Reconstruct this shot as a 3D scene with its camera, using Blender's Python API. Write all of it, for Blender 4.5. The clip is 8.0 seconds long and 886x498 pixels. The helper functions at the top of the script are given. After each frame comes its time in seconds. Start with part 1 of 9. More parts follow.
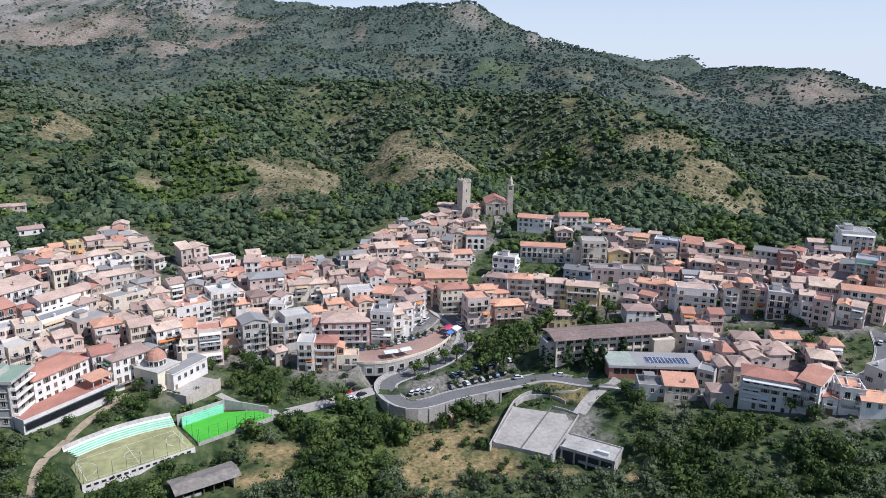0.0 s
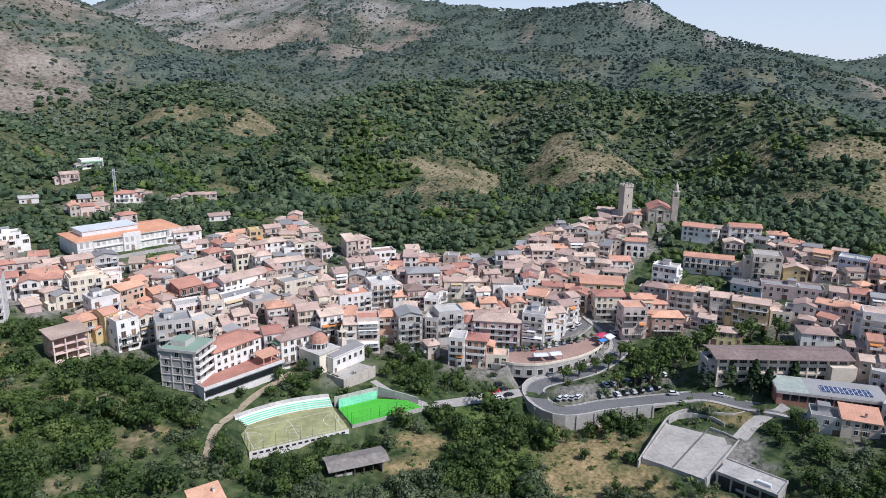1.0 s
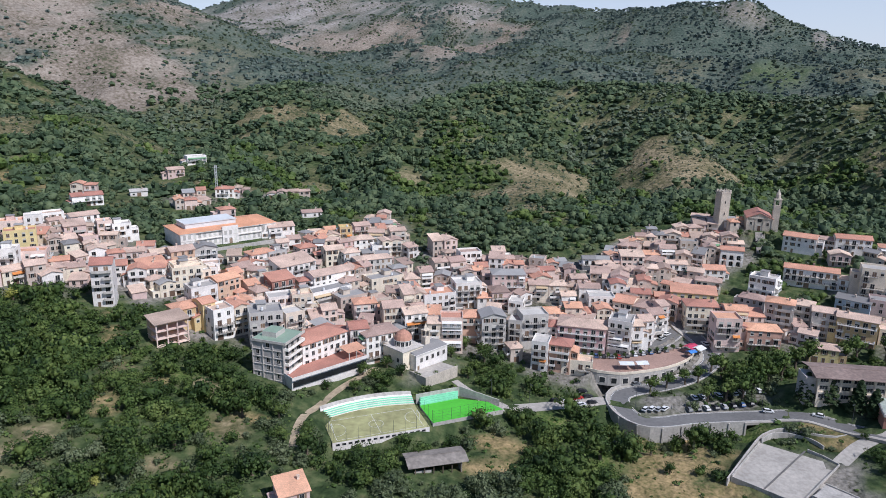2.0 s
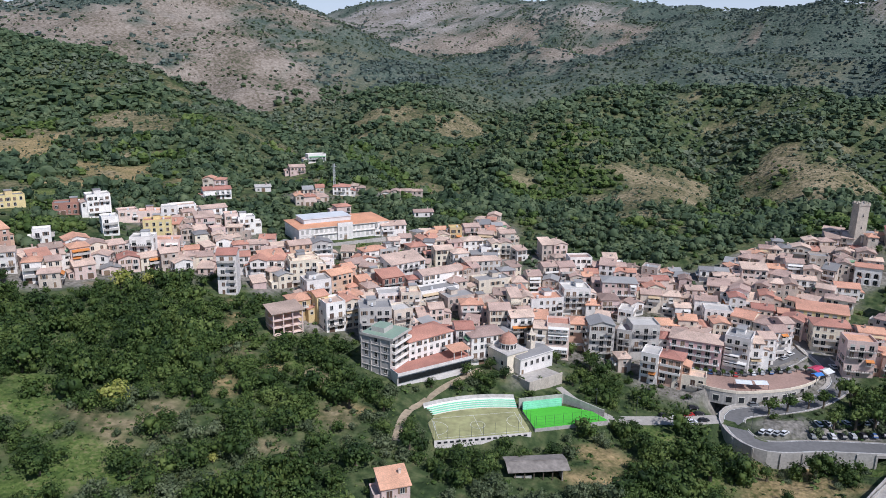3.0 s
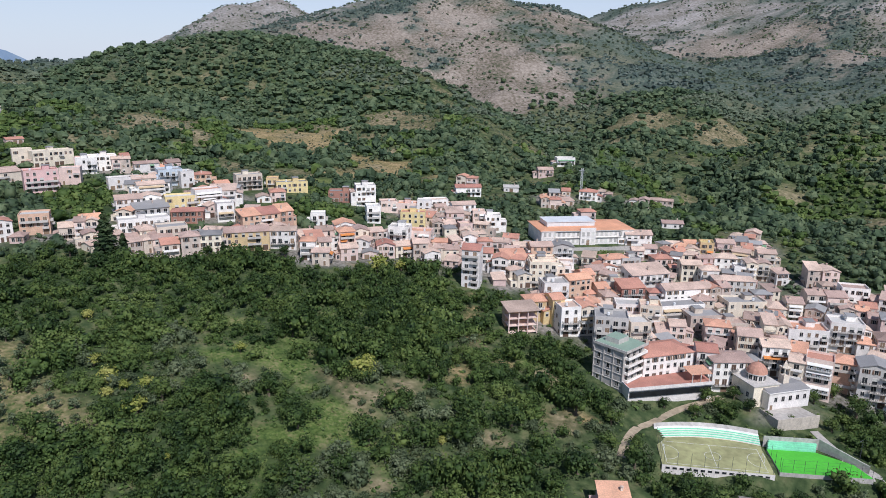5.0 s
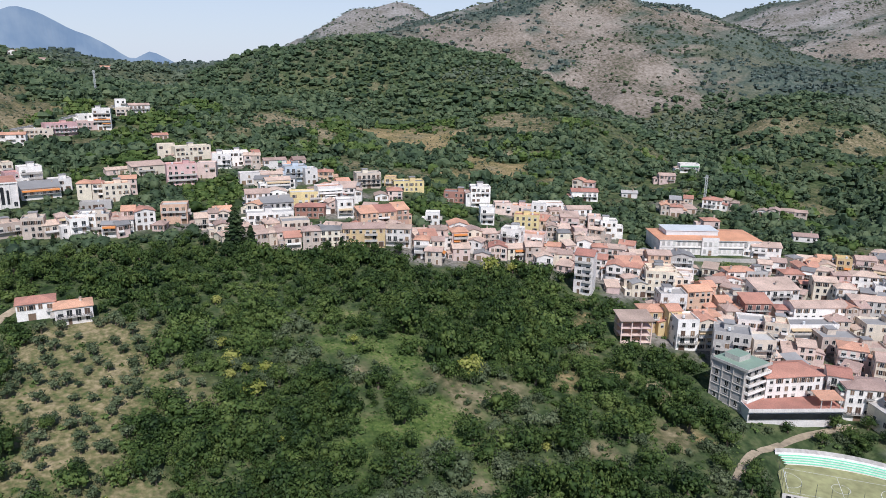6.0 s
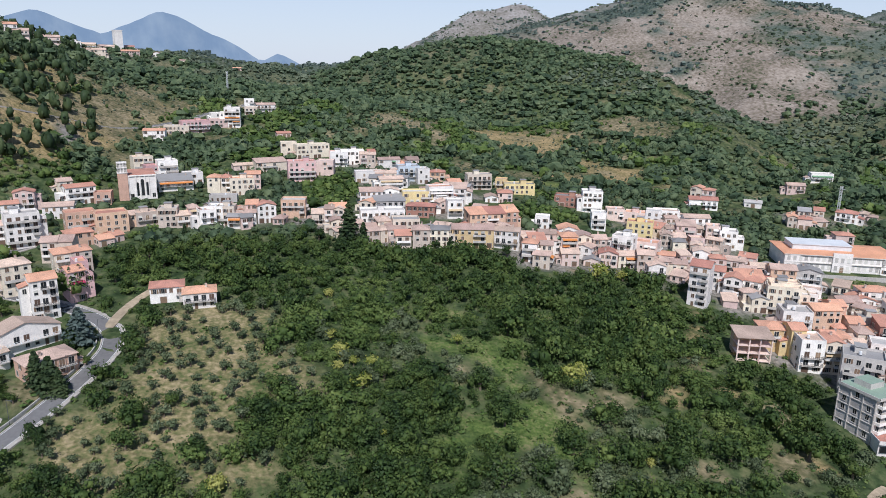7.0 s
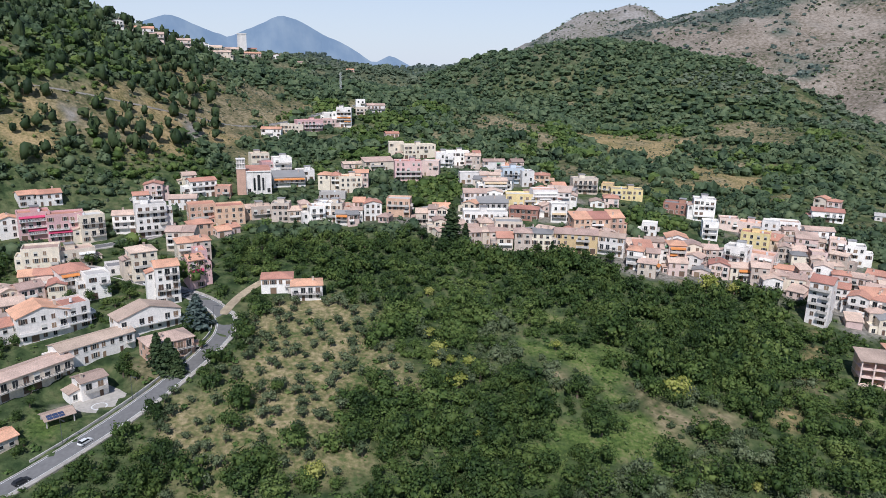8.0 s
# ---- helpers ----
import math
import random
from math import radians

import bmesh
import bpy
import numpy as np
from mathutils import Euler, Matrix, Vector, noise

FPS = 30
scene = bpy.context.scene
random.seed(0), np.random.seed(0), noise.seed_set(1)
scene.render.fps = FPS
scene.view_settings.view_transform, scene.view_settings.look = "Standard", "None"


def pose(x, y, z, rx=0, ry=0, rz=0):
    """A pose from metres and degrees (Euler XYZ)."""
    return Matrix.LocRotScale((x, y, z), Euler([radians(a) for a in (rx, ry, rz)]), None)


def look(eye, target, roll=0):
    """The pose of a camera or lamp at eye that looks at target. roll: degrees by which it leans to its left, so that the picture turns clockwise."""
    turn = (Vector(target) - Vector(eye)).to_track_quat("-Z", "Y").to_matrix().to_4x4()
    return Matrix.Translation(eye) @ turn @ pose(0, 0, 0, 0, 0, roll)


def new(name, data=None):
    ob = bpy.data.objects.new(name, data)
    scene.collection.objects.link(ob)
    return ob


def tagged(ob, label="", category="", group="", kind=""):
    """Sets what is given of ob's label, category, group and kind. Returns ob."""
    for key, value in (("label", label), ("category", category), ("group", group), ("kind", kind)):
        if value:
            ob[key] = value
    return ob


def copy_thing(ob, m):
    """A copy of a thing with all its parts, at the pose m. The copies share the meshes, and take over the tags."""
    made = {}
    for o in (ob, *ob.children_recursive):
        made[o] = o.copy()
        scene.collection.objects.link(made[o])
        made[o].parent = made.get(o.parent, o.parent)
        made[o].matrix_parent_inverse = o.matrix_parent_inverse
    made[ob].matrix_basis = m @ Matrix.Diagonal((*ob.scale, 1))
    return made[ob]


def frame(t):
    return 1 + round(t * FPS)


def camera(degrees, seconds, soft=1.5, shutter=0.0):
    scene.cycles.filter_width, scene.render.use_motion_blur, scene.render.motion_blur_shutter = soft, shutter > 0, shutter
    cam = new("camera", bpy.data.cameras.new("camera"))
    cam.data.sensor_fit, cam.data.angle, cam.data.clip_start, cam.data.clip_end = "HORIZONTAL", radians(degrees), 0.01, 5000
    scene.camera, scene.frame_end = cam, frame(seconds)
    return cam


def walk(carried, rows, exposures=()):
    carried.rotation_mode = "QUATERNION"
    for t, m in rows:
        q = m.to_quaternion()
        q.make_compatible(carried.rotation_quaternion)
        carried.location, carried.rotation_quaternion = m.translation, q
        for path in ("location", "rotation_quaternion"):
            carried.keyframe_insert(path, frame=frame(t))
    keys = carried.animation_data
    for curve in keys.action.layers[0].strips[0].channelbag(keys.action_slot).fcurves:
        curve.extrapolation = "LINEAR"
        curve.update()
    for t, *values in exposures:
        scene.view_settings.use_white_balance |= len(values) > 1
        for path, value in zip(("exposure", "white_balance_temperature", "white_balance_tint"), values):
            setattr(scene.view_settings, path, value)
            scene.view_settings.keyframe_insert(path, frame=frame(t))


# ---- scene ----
# A drone hovering 130 m up turns slowly to its left.
EYE = Vector((0.0, 0.0, 130.0))
PAN = ((0.0, 75.33, -1.11, 0.32), (0.5, 75.23, -0.95, 7.42), (1.0, 75.19, -0.94, 13.40), (1.5, 75.20, -0.95, 17.06), (1.7, 75.19, -0.95, 18.40),
       (2.8, 75.20, -0.87, 27.90), (3.0, 75.21, -0.90, 29.88), (3.5, 75.22, -0.89, 35.20), (4.0, 75.21, -0.90, 40.45), (4.5, 75.20, -0.90, 45.35),
       (4.7, 75.20, -0.90, 47.28), (5.8, 75.19, -0.88, 57.66), (6.0, 75.20, -0.91, 59.62), (6.5, 75.19, -0.94, 64.30), (7.0, 75.21, -1.02, 68.78),
       (7.5, 75.21, -1.04, 73.25), (8.0, 75.20, -1.12, 77.39))
cam = camera(64.78, 8.0, soft=0.65)
walk(cam, [(t, pose(*EYE, rx, ry, rz)) for t, rx, ry, rz in PAN], ((0.0, 0.03, 5900, 13), (3.0, -0.17, 5900, 14), (6.0, -0.12, 5990, 13), (8.0, -0.09, 6000, 12.5)))
SUN_TURN, SUN_HIGH = 109.0, 50.0  # compass turn of the sun from +y towards +x, and its height
world = bpy.data.worlds.new("world")
scene.world = world
world.use_nodes = True
wn = world.node_tree
sky = wn.nodes.new("ShaderNodeTexSky")
sky.sky_type, sky.sun_disc = "NISHITA", False
sky.sun_elevation, sky.sun_rotation = radians(SUN_HIGH), radians(SUN_TURN)
sky.altitude, sky.air_density, sky.dust_density, sky.ozone_density = 2000, 1.0, 0.8, 1.2
wn.nodes["Background"].inputs["Strength"].default_value = 0.118
# Summer haze whitens the sky towards the horizon.
coord, split, fade, haze = (wn.nodes.new("ShaderNode" + k) for k in ("TexCoord", "SeparateXYZ", "MapRange", "MixRGB"))
wn.links.new(coord.outputs["Generated"], split.inputs[0])
wn.links.new(split.outputs["Z"], fade.inputs["Value"])
fade.inputs["From Min"].default_value, fade.inputs["From Max"].default_value = 0.0, 0.4
fade.inputs["To Min"].default_value, fade.inputs["To Max"].default_value = 0.9, 0.0
haze.inputs[2].default_value = (5.9, 6.35, 6.95, 1)
wn.links.new(fade.outputs[0], haze.inputs[0])
wn.links.new(sky.outputs[0], haze.inputs[1])
wn.links.new(haze.outputs[0], wn.nodes["Background"].inputs["Color"])
sun = new("sun", bpy.data.lights.new("sun", "SUN"))
sun.data.energy, sun.data.angle, sun.data.color = 4.4, radians(0.53), (1.0, 0.96, 0.91)
to_sun = Vector((math.sin(radians(SUN_TURN)) * math.cos(radians(SUN_HIGH)), math.cos(radians(SUN_TURN)) * math.cos(radians(SUN_HIGH)), math.sin(radians(SUN_HIGH))))
sun.matrix_world = look(to_sun * 400, (0, 0, 0))


def paint(name, color, rough=0.8, vary=0.15, grain=3.0, patch=0.15, bump=0.0, metal=0.0, each=0.0, streak=0.0, stain=(0.16, 0.14, 0.12), spec=0.3):
    """A procedural surface: colour with grain and larger patches, optional vertical streaks, and a shift from object to object."""
    m = bpy.data.materials.new(name)
    m.use_nodes = True
    nodes, links = m.node_tree.nodes, m.node_tree.links
    bsdf = nodes["Principled BSDF"]
    bsdf.inputs["Roughness"].default_value, bsdf.inputs["Metallic"].default_value = rough, metal
    bsdf.inputs["Specular IOR Level"].default_value = spec
    geo = nodes.new("ShaderNodeNewGeometry")

    def noise_at(scale, detail=3.0, stretch=None):
        n = nodes.new("ShaderNodeTexNoise")
        n.inputs["Scale"].default_value, n.inputs["Detail"].default_value = scale, detail
        src = geo.outputs["Position"]
        if stretch:
            mp = nodes.new("ShaderNodeVectorMath")
            mp.operation, mp.inputs[1].default_value = "MULTIPLY", stretch
            links.new(src, mp.inputs[0])
            src = mp.outputs[0]
        links.new(src, n.inputs["Vector"])
        return n.outputs["Fac"]

    def remap(fac, lo, hi):
        r = nodes.new("ShaderNodeMapRange")
        r.inputs["From Min"].default_value, r.inputs["From Max"].default_value = 0.3, 0.7
        r.inputs["To Min"].default_value, r.inputs["To Max"].default_value = lo, hi
        links.new(fac, r.inputs["Value"])
        return r.outputs["Result"]

    def times(a, b):
        k = nodes.new("ShaderNodeMath")
        k.operation = "MULTIPLY"
        links.new(a, k.inputs[0])
        links.new(b, k.inputs[1])
        return k.outputs[0]

    light = times(remap(noise_at(grain), 1 - vary, 1 + vary), remap(noise_at(patch, 4.0), 1 - vary, 1 + vary))
    hsv = nodes.new("ShaderNodeHueSaturation")
    hsv.inputs["Color"].default_value = (*color, 1)
    if each:
        info = nodes.new("ShaderNodeObjectInfo")
        r = nodes.new("ShaderNodeMapRange")
        r.inputs["To Min"].default_value, r.inputs["To Max"].default_value = 1 - each, 1 + each
        links.new(info.outputs["Random"], r.inputs["Value"])
        light = times(light, r.outputs["Result"])
        r2 = nodes.new("ShaderNodeMapRange")
        r2.inputs["To Min"].default_value, r2.inputs["To Max"].default_value = 0.488, 0.512
        links.new(info.outputs["Random"], r2.inputs["Value"])
        links.new(r2.outputs["Result"], hsv.inputs["Hue"])
    links.new(light, hsv.inputs["Value"])
    out = hsv.outputs["Color"]
    if streak:
        mix = nodes.new("ShaderNodeMixRGB")
        mix.inputs[2].default_value = (*stain, 1)
        links.new(out, mix.inputs[1])
        f = nodes.new("ShaderNodeMapRange")
        f.inputs["From Min"].default_value, f.inputs["From Max"].default_value, f.inputs["To Max"].default_value = 0.5, 0.8, streak
        links.new(noise_at(0.5, 6.0, (1, 1, 0.35)), f.inputs["Value"])
        links.new(f.outputs["Result"], mix.inputs[0])
        out = mix.outputs[0]
    links.new(out, bsdf.inputs["Base Color"])
    if bump:
        b = nodes.new("ShaderNodeBump")
        b.inputs["Strength"].default_value, b.inputs["Distance"].default_value = 0.6, bump
        links.new(noise_at(grain * 1.5), b.inputs["Height"])
        links.new(b.outputs[0], bsdf.inputs["Normal"])
    return m


WALLS = {k: paint(n, c, 0.85, 0.10, 2.0, 0.3, 0.02, each=0.14, streak=s) for k, n, c, s in (
    ("w", "white plaster", (0.84, 0.79, 0.73), 0.10), ("c", "cream plaster", (0.74, 0.64, 0.51), 0.14), ("y", "yellow plaster", (0.70, 0.54, 0.28), 0.18),
    ("p", "pink plaster", (0.72, 0.55, 0.48), 0.14), ("P", "rose plaster", (0.68, 0.44, 0.42), 0.15), ("g", "grey render", (0.54, 0.505, 0.465), 0.25),
    ("s", "weathered stone plaster", (0.60, 0.50, 0.415), 0.35), ("o", "ochre plaster", (0.55, 0.37, 0.25), 0.3), ("O", "peach brick", (0.62, 0.40, 0.29), 0.2),
    ("r", "red brick", (0.40, 0.20, 0.15), 0.3), ("b", "pale blue plaster", (0.58, 0.64, 0.70), 0.2))}
WALL_WORDS = {"w": "white", "c": "cream", "y": "yellow", "p": "pale pink", "P": "rose pink", "g": "grey", "s": "weathered stone", "o": "ochre", "O": "peach",
              "r": "red-brown", "b": "pale blue"}
ROOFS = {k: paint(n, c, 0.85, v * 0.6, 2.6, 0.13, 0.10, each=0.26, streak=s * 0.6, stain=(0.22, 0.17, 0.13)) for k, n, c, v, s in (
    ("r", "orange roof tiles", (0.575, 0.295, 0.205), 0.28, 0.5), ("o", "old roof tiles", (0.56, 0.405, 0.325), 0.32, 0.6), ("b", "brown roof tiles", (0.41, 0.30, 0.24), 0.28, 0.6),
    ("k", "grey roofing felt", (0.30, 0.29, 0.28), 0.15, 0.3), ("w", "pale terrace paving", (0.52, 0.49, 0.45), 0.15, 0.4), ("y", "yellow sheeting", (0.50, 0.38, 0.18), 0.15, 0.3),
    ("G", "green roofing", (0.30, 0.40, 0.31), 0.12, 0.3))}
ROOF_WORDS = {"r": "orange tile", "o": "faded tile", "b": "brown tile", "k": "grey", "w": "pale", "y": "ochre", "G": "pale green"}
GLASS = paint("window glass", (0.03, 0.033, 0.036), 0.10, 0.2, 1.0, each=0.4, spec=0.35)
SURROUND = paint("window surround", (0.62, 0.58, 0.52), 0.7, 0.1, each=0.2)
SHUTTER = paint("wooden shutter", (0.19, 0.125, 0.085), 0.7, 0.2, 6.0, each=0.5)
BLIND = paint("roller blind", (0.55, 0.53, 0.48), 0.6, 0.1, 6.0, each=0.25)
RAIL = paint("iron railing", (0.10, 0.10, 0.10), 0.5, 0.2, each=0.3)
SLAB = paint("balcony concrete", (0.55, 0.51, 0.46), 0.8, 0.15, streak=0.4)
CONCRETE = paint("weathered concrete", (0.47, 0.44, 0.40), 0.85, 0.15, 1.2, 0.12, 0.03, streak=0.5)
STONE = paint("old stone wall", (0.52, 0.46, 0.38), 0.9, 0.14, 1.6, 0.2, 0.08, streak=0.3)
ASPHALT = paint("worn asphalt", (0.175, 0.17, 0.165), 0.9, 0.12, 0.8, 0.06, 0.01)
PAVING = paint("pale concrete paving", (0.43, 0.395, 0.35), 0.88, 0.15, 0.8, 0.07, 0.01, streak=0.2)
BRICKPAVE = paint("reddish paving", (0.38, 0.25, 0.20), 0.88, 0.15, 1.2, 0.1, 0.01)
ROADPAINT = paint("road marking paint", (0.70, 0.70, 0.68), 0.7, 0.15, 0.8)
DIRT = paint("trodden earth", (0.40, 0.32, 0.22), 0.95, 0.2, 0.6, 0.1, 0.03)
BARK = paint("bark", (0.14, 0.11, 0.08), 0.95, 0.3, 4.0)
WHITEMETAL = paint("white sheet metal", (0.72, 0.73, 0.72), 0.45, 0.06, 1.0)
DARKMETAL = paint("dark metal", (0.08, 0.085, 0.09), 0.45, 0.1)
SOLAR = paint("solar cells", (0.05, 0.07, 0.14), 0.2, 0.15, 0.8, spec=0.6)
TYRE = paint("rubber", (0.03, 0.03, 0.03), 0.85, 0.1)
# Heights of the valley floor and of the slope the town stands on, every 130 m.
GRID_X, GRID_Y, STEP = -780.0, -260.0, 130.0
SPOT = np.array((
    (59, 67, 63, 52, 38, 23, 11, 4, 4, 9),
    (87, 82, 71, 53, 36, 15, 5, 2, 4, 8),
    (105, 80, 60, 47, 36, 11, 1, 5, 9, 10),
    (104, 82, 61, 53, 39, 7, -1, 15, 20, 20),
    (84, 73, 61, 48, 31, 10, -14, 9, 37, 36),
    (67, 64, 56, 44, 33, 26, 18, 26, 47, 40),
    (61, 58, 54, 48, 40, 37, 50, 43, 32, 23),
    (60, 57, 53, 48, 40, 35, 33, 27, 19, 14),
    (60, 57, 54, 49, 42, 34, 24, 15, 11, 12),
), dtype=float)
# Mountain crests: x, y, height, fall per metre to both sides.
CRESTS = {}
CRESTS["main"] = ((-690, 2184, 334, 0.30), (-460, 2044, 267, 0.31), (-263, 1978, 261, 0.32), (-5, 1894, 279, 0.32), (53, 1892, 288, 0.32), (152, 1841, 232, 0.32), (259, 1730, 181, 0.32), (353, 1561, 129, 0.32), (446, 1379, 84, 0.34), (496, 1199, 53, 0.36))
CRESTS["front"] = ((-280, 640, 80, 0.45), (-278, 771, 90, 0.45), (-241, 898, 103, 0.45), (-233, 952, 100, 0.45), (-113, 953, 102, 0.45), (7, 920, 101, 0.45), (77, 886, 101, 0.45), (139, 838, 97, 0.45), (203, 752, 85, 0.46), (227, 692, 76, 0.50), (244, 642, 58, 0.50), (260, 578, 36, 0.50), (276, 510, 16, 0.50))
CRESTS["middle"] = ((-311, 1467, 147, 0.40), (-174, 1469, 161, 0.40), (-13, 1450, 157, 0.40), (118, 1395, 144, 0.42), (195, 1316, 124, 0.42), (267, 1170, 94, 0.42))
CRESTS["spur_right"] = ((136, 818, 94, 0.45), (179, 673, 59, 0.45), (178, 588, 44, 0.50))
CRESTS["spur_mid"] = ((-67, 846, 86, 0.42), (-27, 696, 53, 0.50), (-10, 571, 22, 0.50))
CRESTS["spur_left"] = ((-247, 843, 83, 0.42), (-183, 714, 54, 0.45), (-142, 617, 29, 0.50))
CRESTS["spur_west"] = ((-482, 818, 96, 0.38), (-373, 728, 70, 0.40), (-278, 637, 40, 0.45), (-215, 551, 24, 0.45))
CRESTS["spur_terrace"] = ((-719, 1083, 124, 0.30), (-472, 705, 73, 0.35), (-391, 551, 46, 0.35))
CRESTS["shelf"] = ((-849, 1236, 133, 0.34), (-701, 1326, 154, 0.34), (-561, 1369, 166, 0.36), (-400, 1289, 146, 0.36), (-276, 1321, 158, 0.36), (-384, 1449, 180, 0.36))
CRESTS["plateau"] = ((-1443, 1785, 261, 0.26), (-1357, 1970, 322, 0.26), (-1228, 2106, 370, 0.26), (-964, 2188, 332, 0.26), (-695, 2182, 337, 0.26), (-477, 2141, 296, 0.28), (-348, 2066, 269, 0.28))
CRESTS["rocky"] = ((-1472, 846, 216, 0.36), (-1333, 875, 264, 0.40), (-1210, 957, 276, 0.42), (-1088, 1024, 260, 0.42), (-1016, 1098, 237, 0.42), (-1020, 1230, 216, 0.36))
CRESTS["rocky_spur"] = ((-1015, 959, 225, 0.40), (-882, 857, 161, 0.42), (-759, 739, 111, 0.42))
CRESTS["rocky_rib"] = ((-1178, 839, 229, 0.40), (-1067, 705, 170, 0.42), (-914, 647, 127, 0.42))
CRESTS["bald"] = ((-2337, 546, 100, 0.25), (-2193, 692, 147, 0.25), (-2098, 808, 213, 0.25), (-1995, 913, 289, 0.25), (-1950, 1002, 309, 0.25), (-1904, 1094, 260, 0.25), (-1875, 1146, 233, 0.25))
CRESTS["green"] = ((-1270, 277, 116, 0.34), (-1155, 326, 130, 0.34), (-1035, 371, 147, 0.34), (-961, 422, 155, 0.36), (-885, 465, 148, 0.36), (-791, 489, 137, 0.38), (-670, 490, 118, 0.38), (-556, 456, 87, 0.38), (-442, 431, 69, 0.38))
CRESTS["cliff"] = ((-597, -250, 185, 0.55), (-682, -226, 177, 0.55), (-754, -193, 177, 0.50), (-835, -156, 159, 0.40), (-993, -120, 127, 0.25), (-1099, -55, 126, 0.20), (-1149, 54, 129, 0.15), (-1238, 173, 125, 0.15), (-1323, 270, 115, 0.15))
CRESTS["right_far"] = ((703, 1872, 114, 0.30), (738, 1751, 126, 0.30), (838, 1705, 136, 0.30), (922, 1661, 126, 0.30), (940, 1535, 88, 0.30), (994, 1378, 57, 0.30))
CRESTS["back"] = ((493, 2552, 184, 0.20), (569, 2536, 179, 0.20), (719, 2499, 153, 0.20), (815, 2469, 164, 0.20), (914, 2434, 116, 0.20), (929, 2321, 89, 0.20))
CRESTS["right_wood"] = ((454, 1162, 49, 0.28), (503, 1031, 44, 0.28), (581, 930, 41, 0.28), (640, 828, 39, 0.28))
CRESTS["behind"] = ((900, -300, 150, 0.2), (300, -1300, 190, 0.2), (-700, -1500, 220, 0.2), (-1700, -700, 220, 0.2))
ROUND = {"main": 90, "front": 45, "middle": 60, "shelf": 60, "rocky_spur": 45, "rocky_rib": 45, "spur_right": 40, "spur_mid": 40, "spur_left": 40, "spur_west": 40, "spur_terrace": 60, "plateau": 130,
         "rocky": 70, "bald": 100, "green": 70, "cliff": 40, "right_far": 100, "back": 150, "right_wood": 80, "behind": 120}


def value_noise(x, y, seed=0):
    """Smooth noise from -1 to 1 on arrays."""
    x, y = np.asarray(x, float), np.asarray(y, float)
    i, j = np.floor(x), np.floor(y)
    u, v = x - i, y - j
    u, v = u * u * (3 - 2 * u), v * v * (3 - 2 * v)

    def corner(a, b):
        h = np.sin(a * 127.1 + b * 311.7 + seed * 74.7) * 43758.5453
        return (h - np.floor(h)) * 2 - 1
    top = corner(i, j) * (1 - u) + corner(i + 1, j) * u
    return top * (1 - v) + (corner(i, j + 1) * (1 - u) + corner(i + 1, j + 1) * u) * v


def fractal(x, y, seed=0, octaves=4):
    return sum(value_noise(x * 2 ** k + 17 * k, y * 2 ** k - 9 * k, seed + k) * 0.5 ** k for k in range(octaves))


def smooth_max(a, b, k):
    h = np.clip(0.5 + 0.5 * (a - b) / k, 0, 1)
    return b + (a - b) * h + k * h * (1 - h)


def valley(x, y):
    """The smooth surface through SPOT (cubic B-spline)."""
    u = np.clip((x - GRID_X) / STEP, 0, SPOT.shape[1] - 1.001)
    v = np.clip((y - GRID_Y) / STEP, 0, SPOT.shape[0] - 1.001)
    i, j = np.floor(u).astype(int), np.floor(v).astype(int)
    u, v = u - i, v - j

    def weights(f):
        return (1 - f) ** 3 / 6, (3 * f ** 3 - 6 * f ** 2 + 4) / 6, (-3 * f ** 3 + 3 * f ** 2 + 3 * f + 1) / 6, f ** 3 / 6
    z = 0
    for m, a in enumerate(weights(u)):
        for n, b in enumerate(weights(v)):
            z = z + a * b * SPOT[np.clip(j - 1 + n, 0, SPOT.shape[0] - 1), np.clip(i - 1 + m, 0, SPOT.shape[1] - 1)]
    return z


def ridge(x, y, crest, soft):
    """Falls away from a crest line on both sides; the nearest stretch of the line counts most."""
    total, weight = 0, 0
    for (ax, ay, az, sa), (bx, by, bz, sb) in zip(crest, crest[1:]):
        dx, dy = bx - ax, by - ay
        t = np.clip(((x - ax) * dx + (y - ay) * dy) / (dx * dx + dy * dy), 0, 1)
        d = np.hypot(x - ax - t * dx, y - ay - t * dy)
        w = (d / 100 + 0.1) ** -6.0
        total = total + w * (az + t * (bz - az) - (sa + t * (sb - sa)) * (np.hypot(d, soft) - soft))
        weight = weight + w
    return total / weight


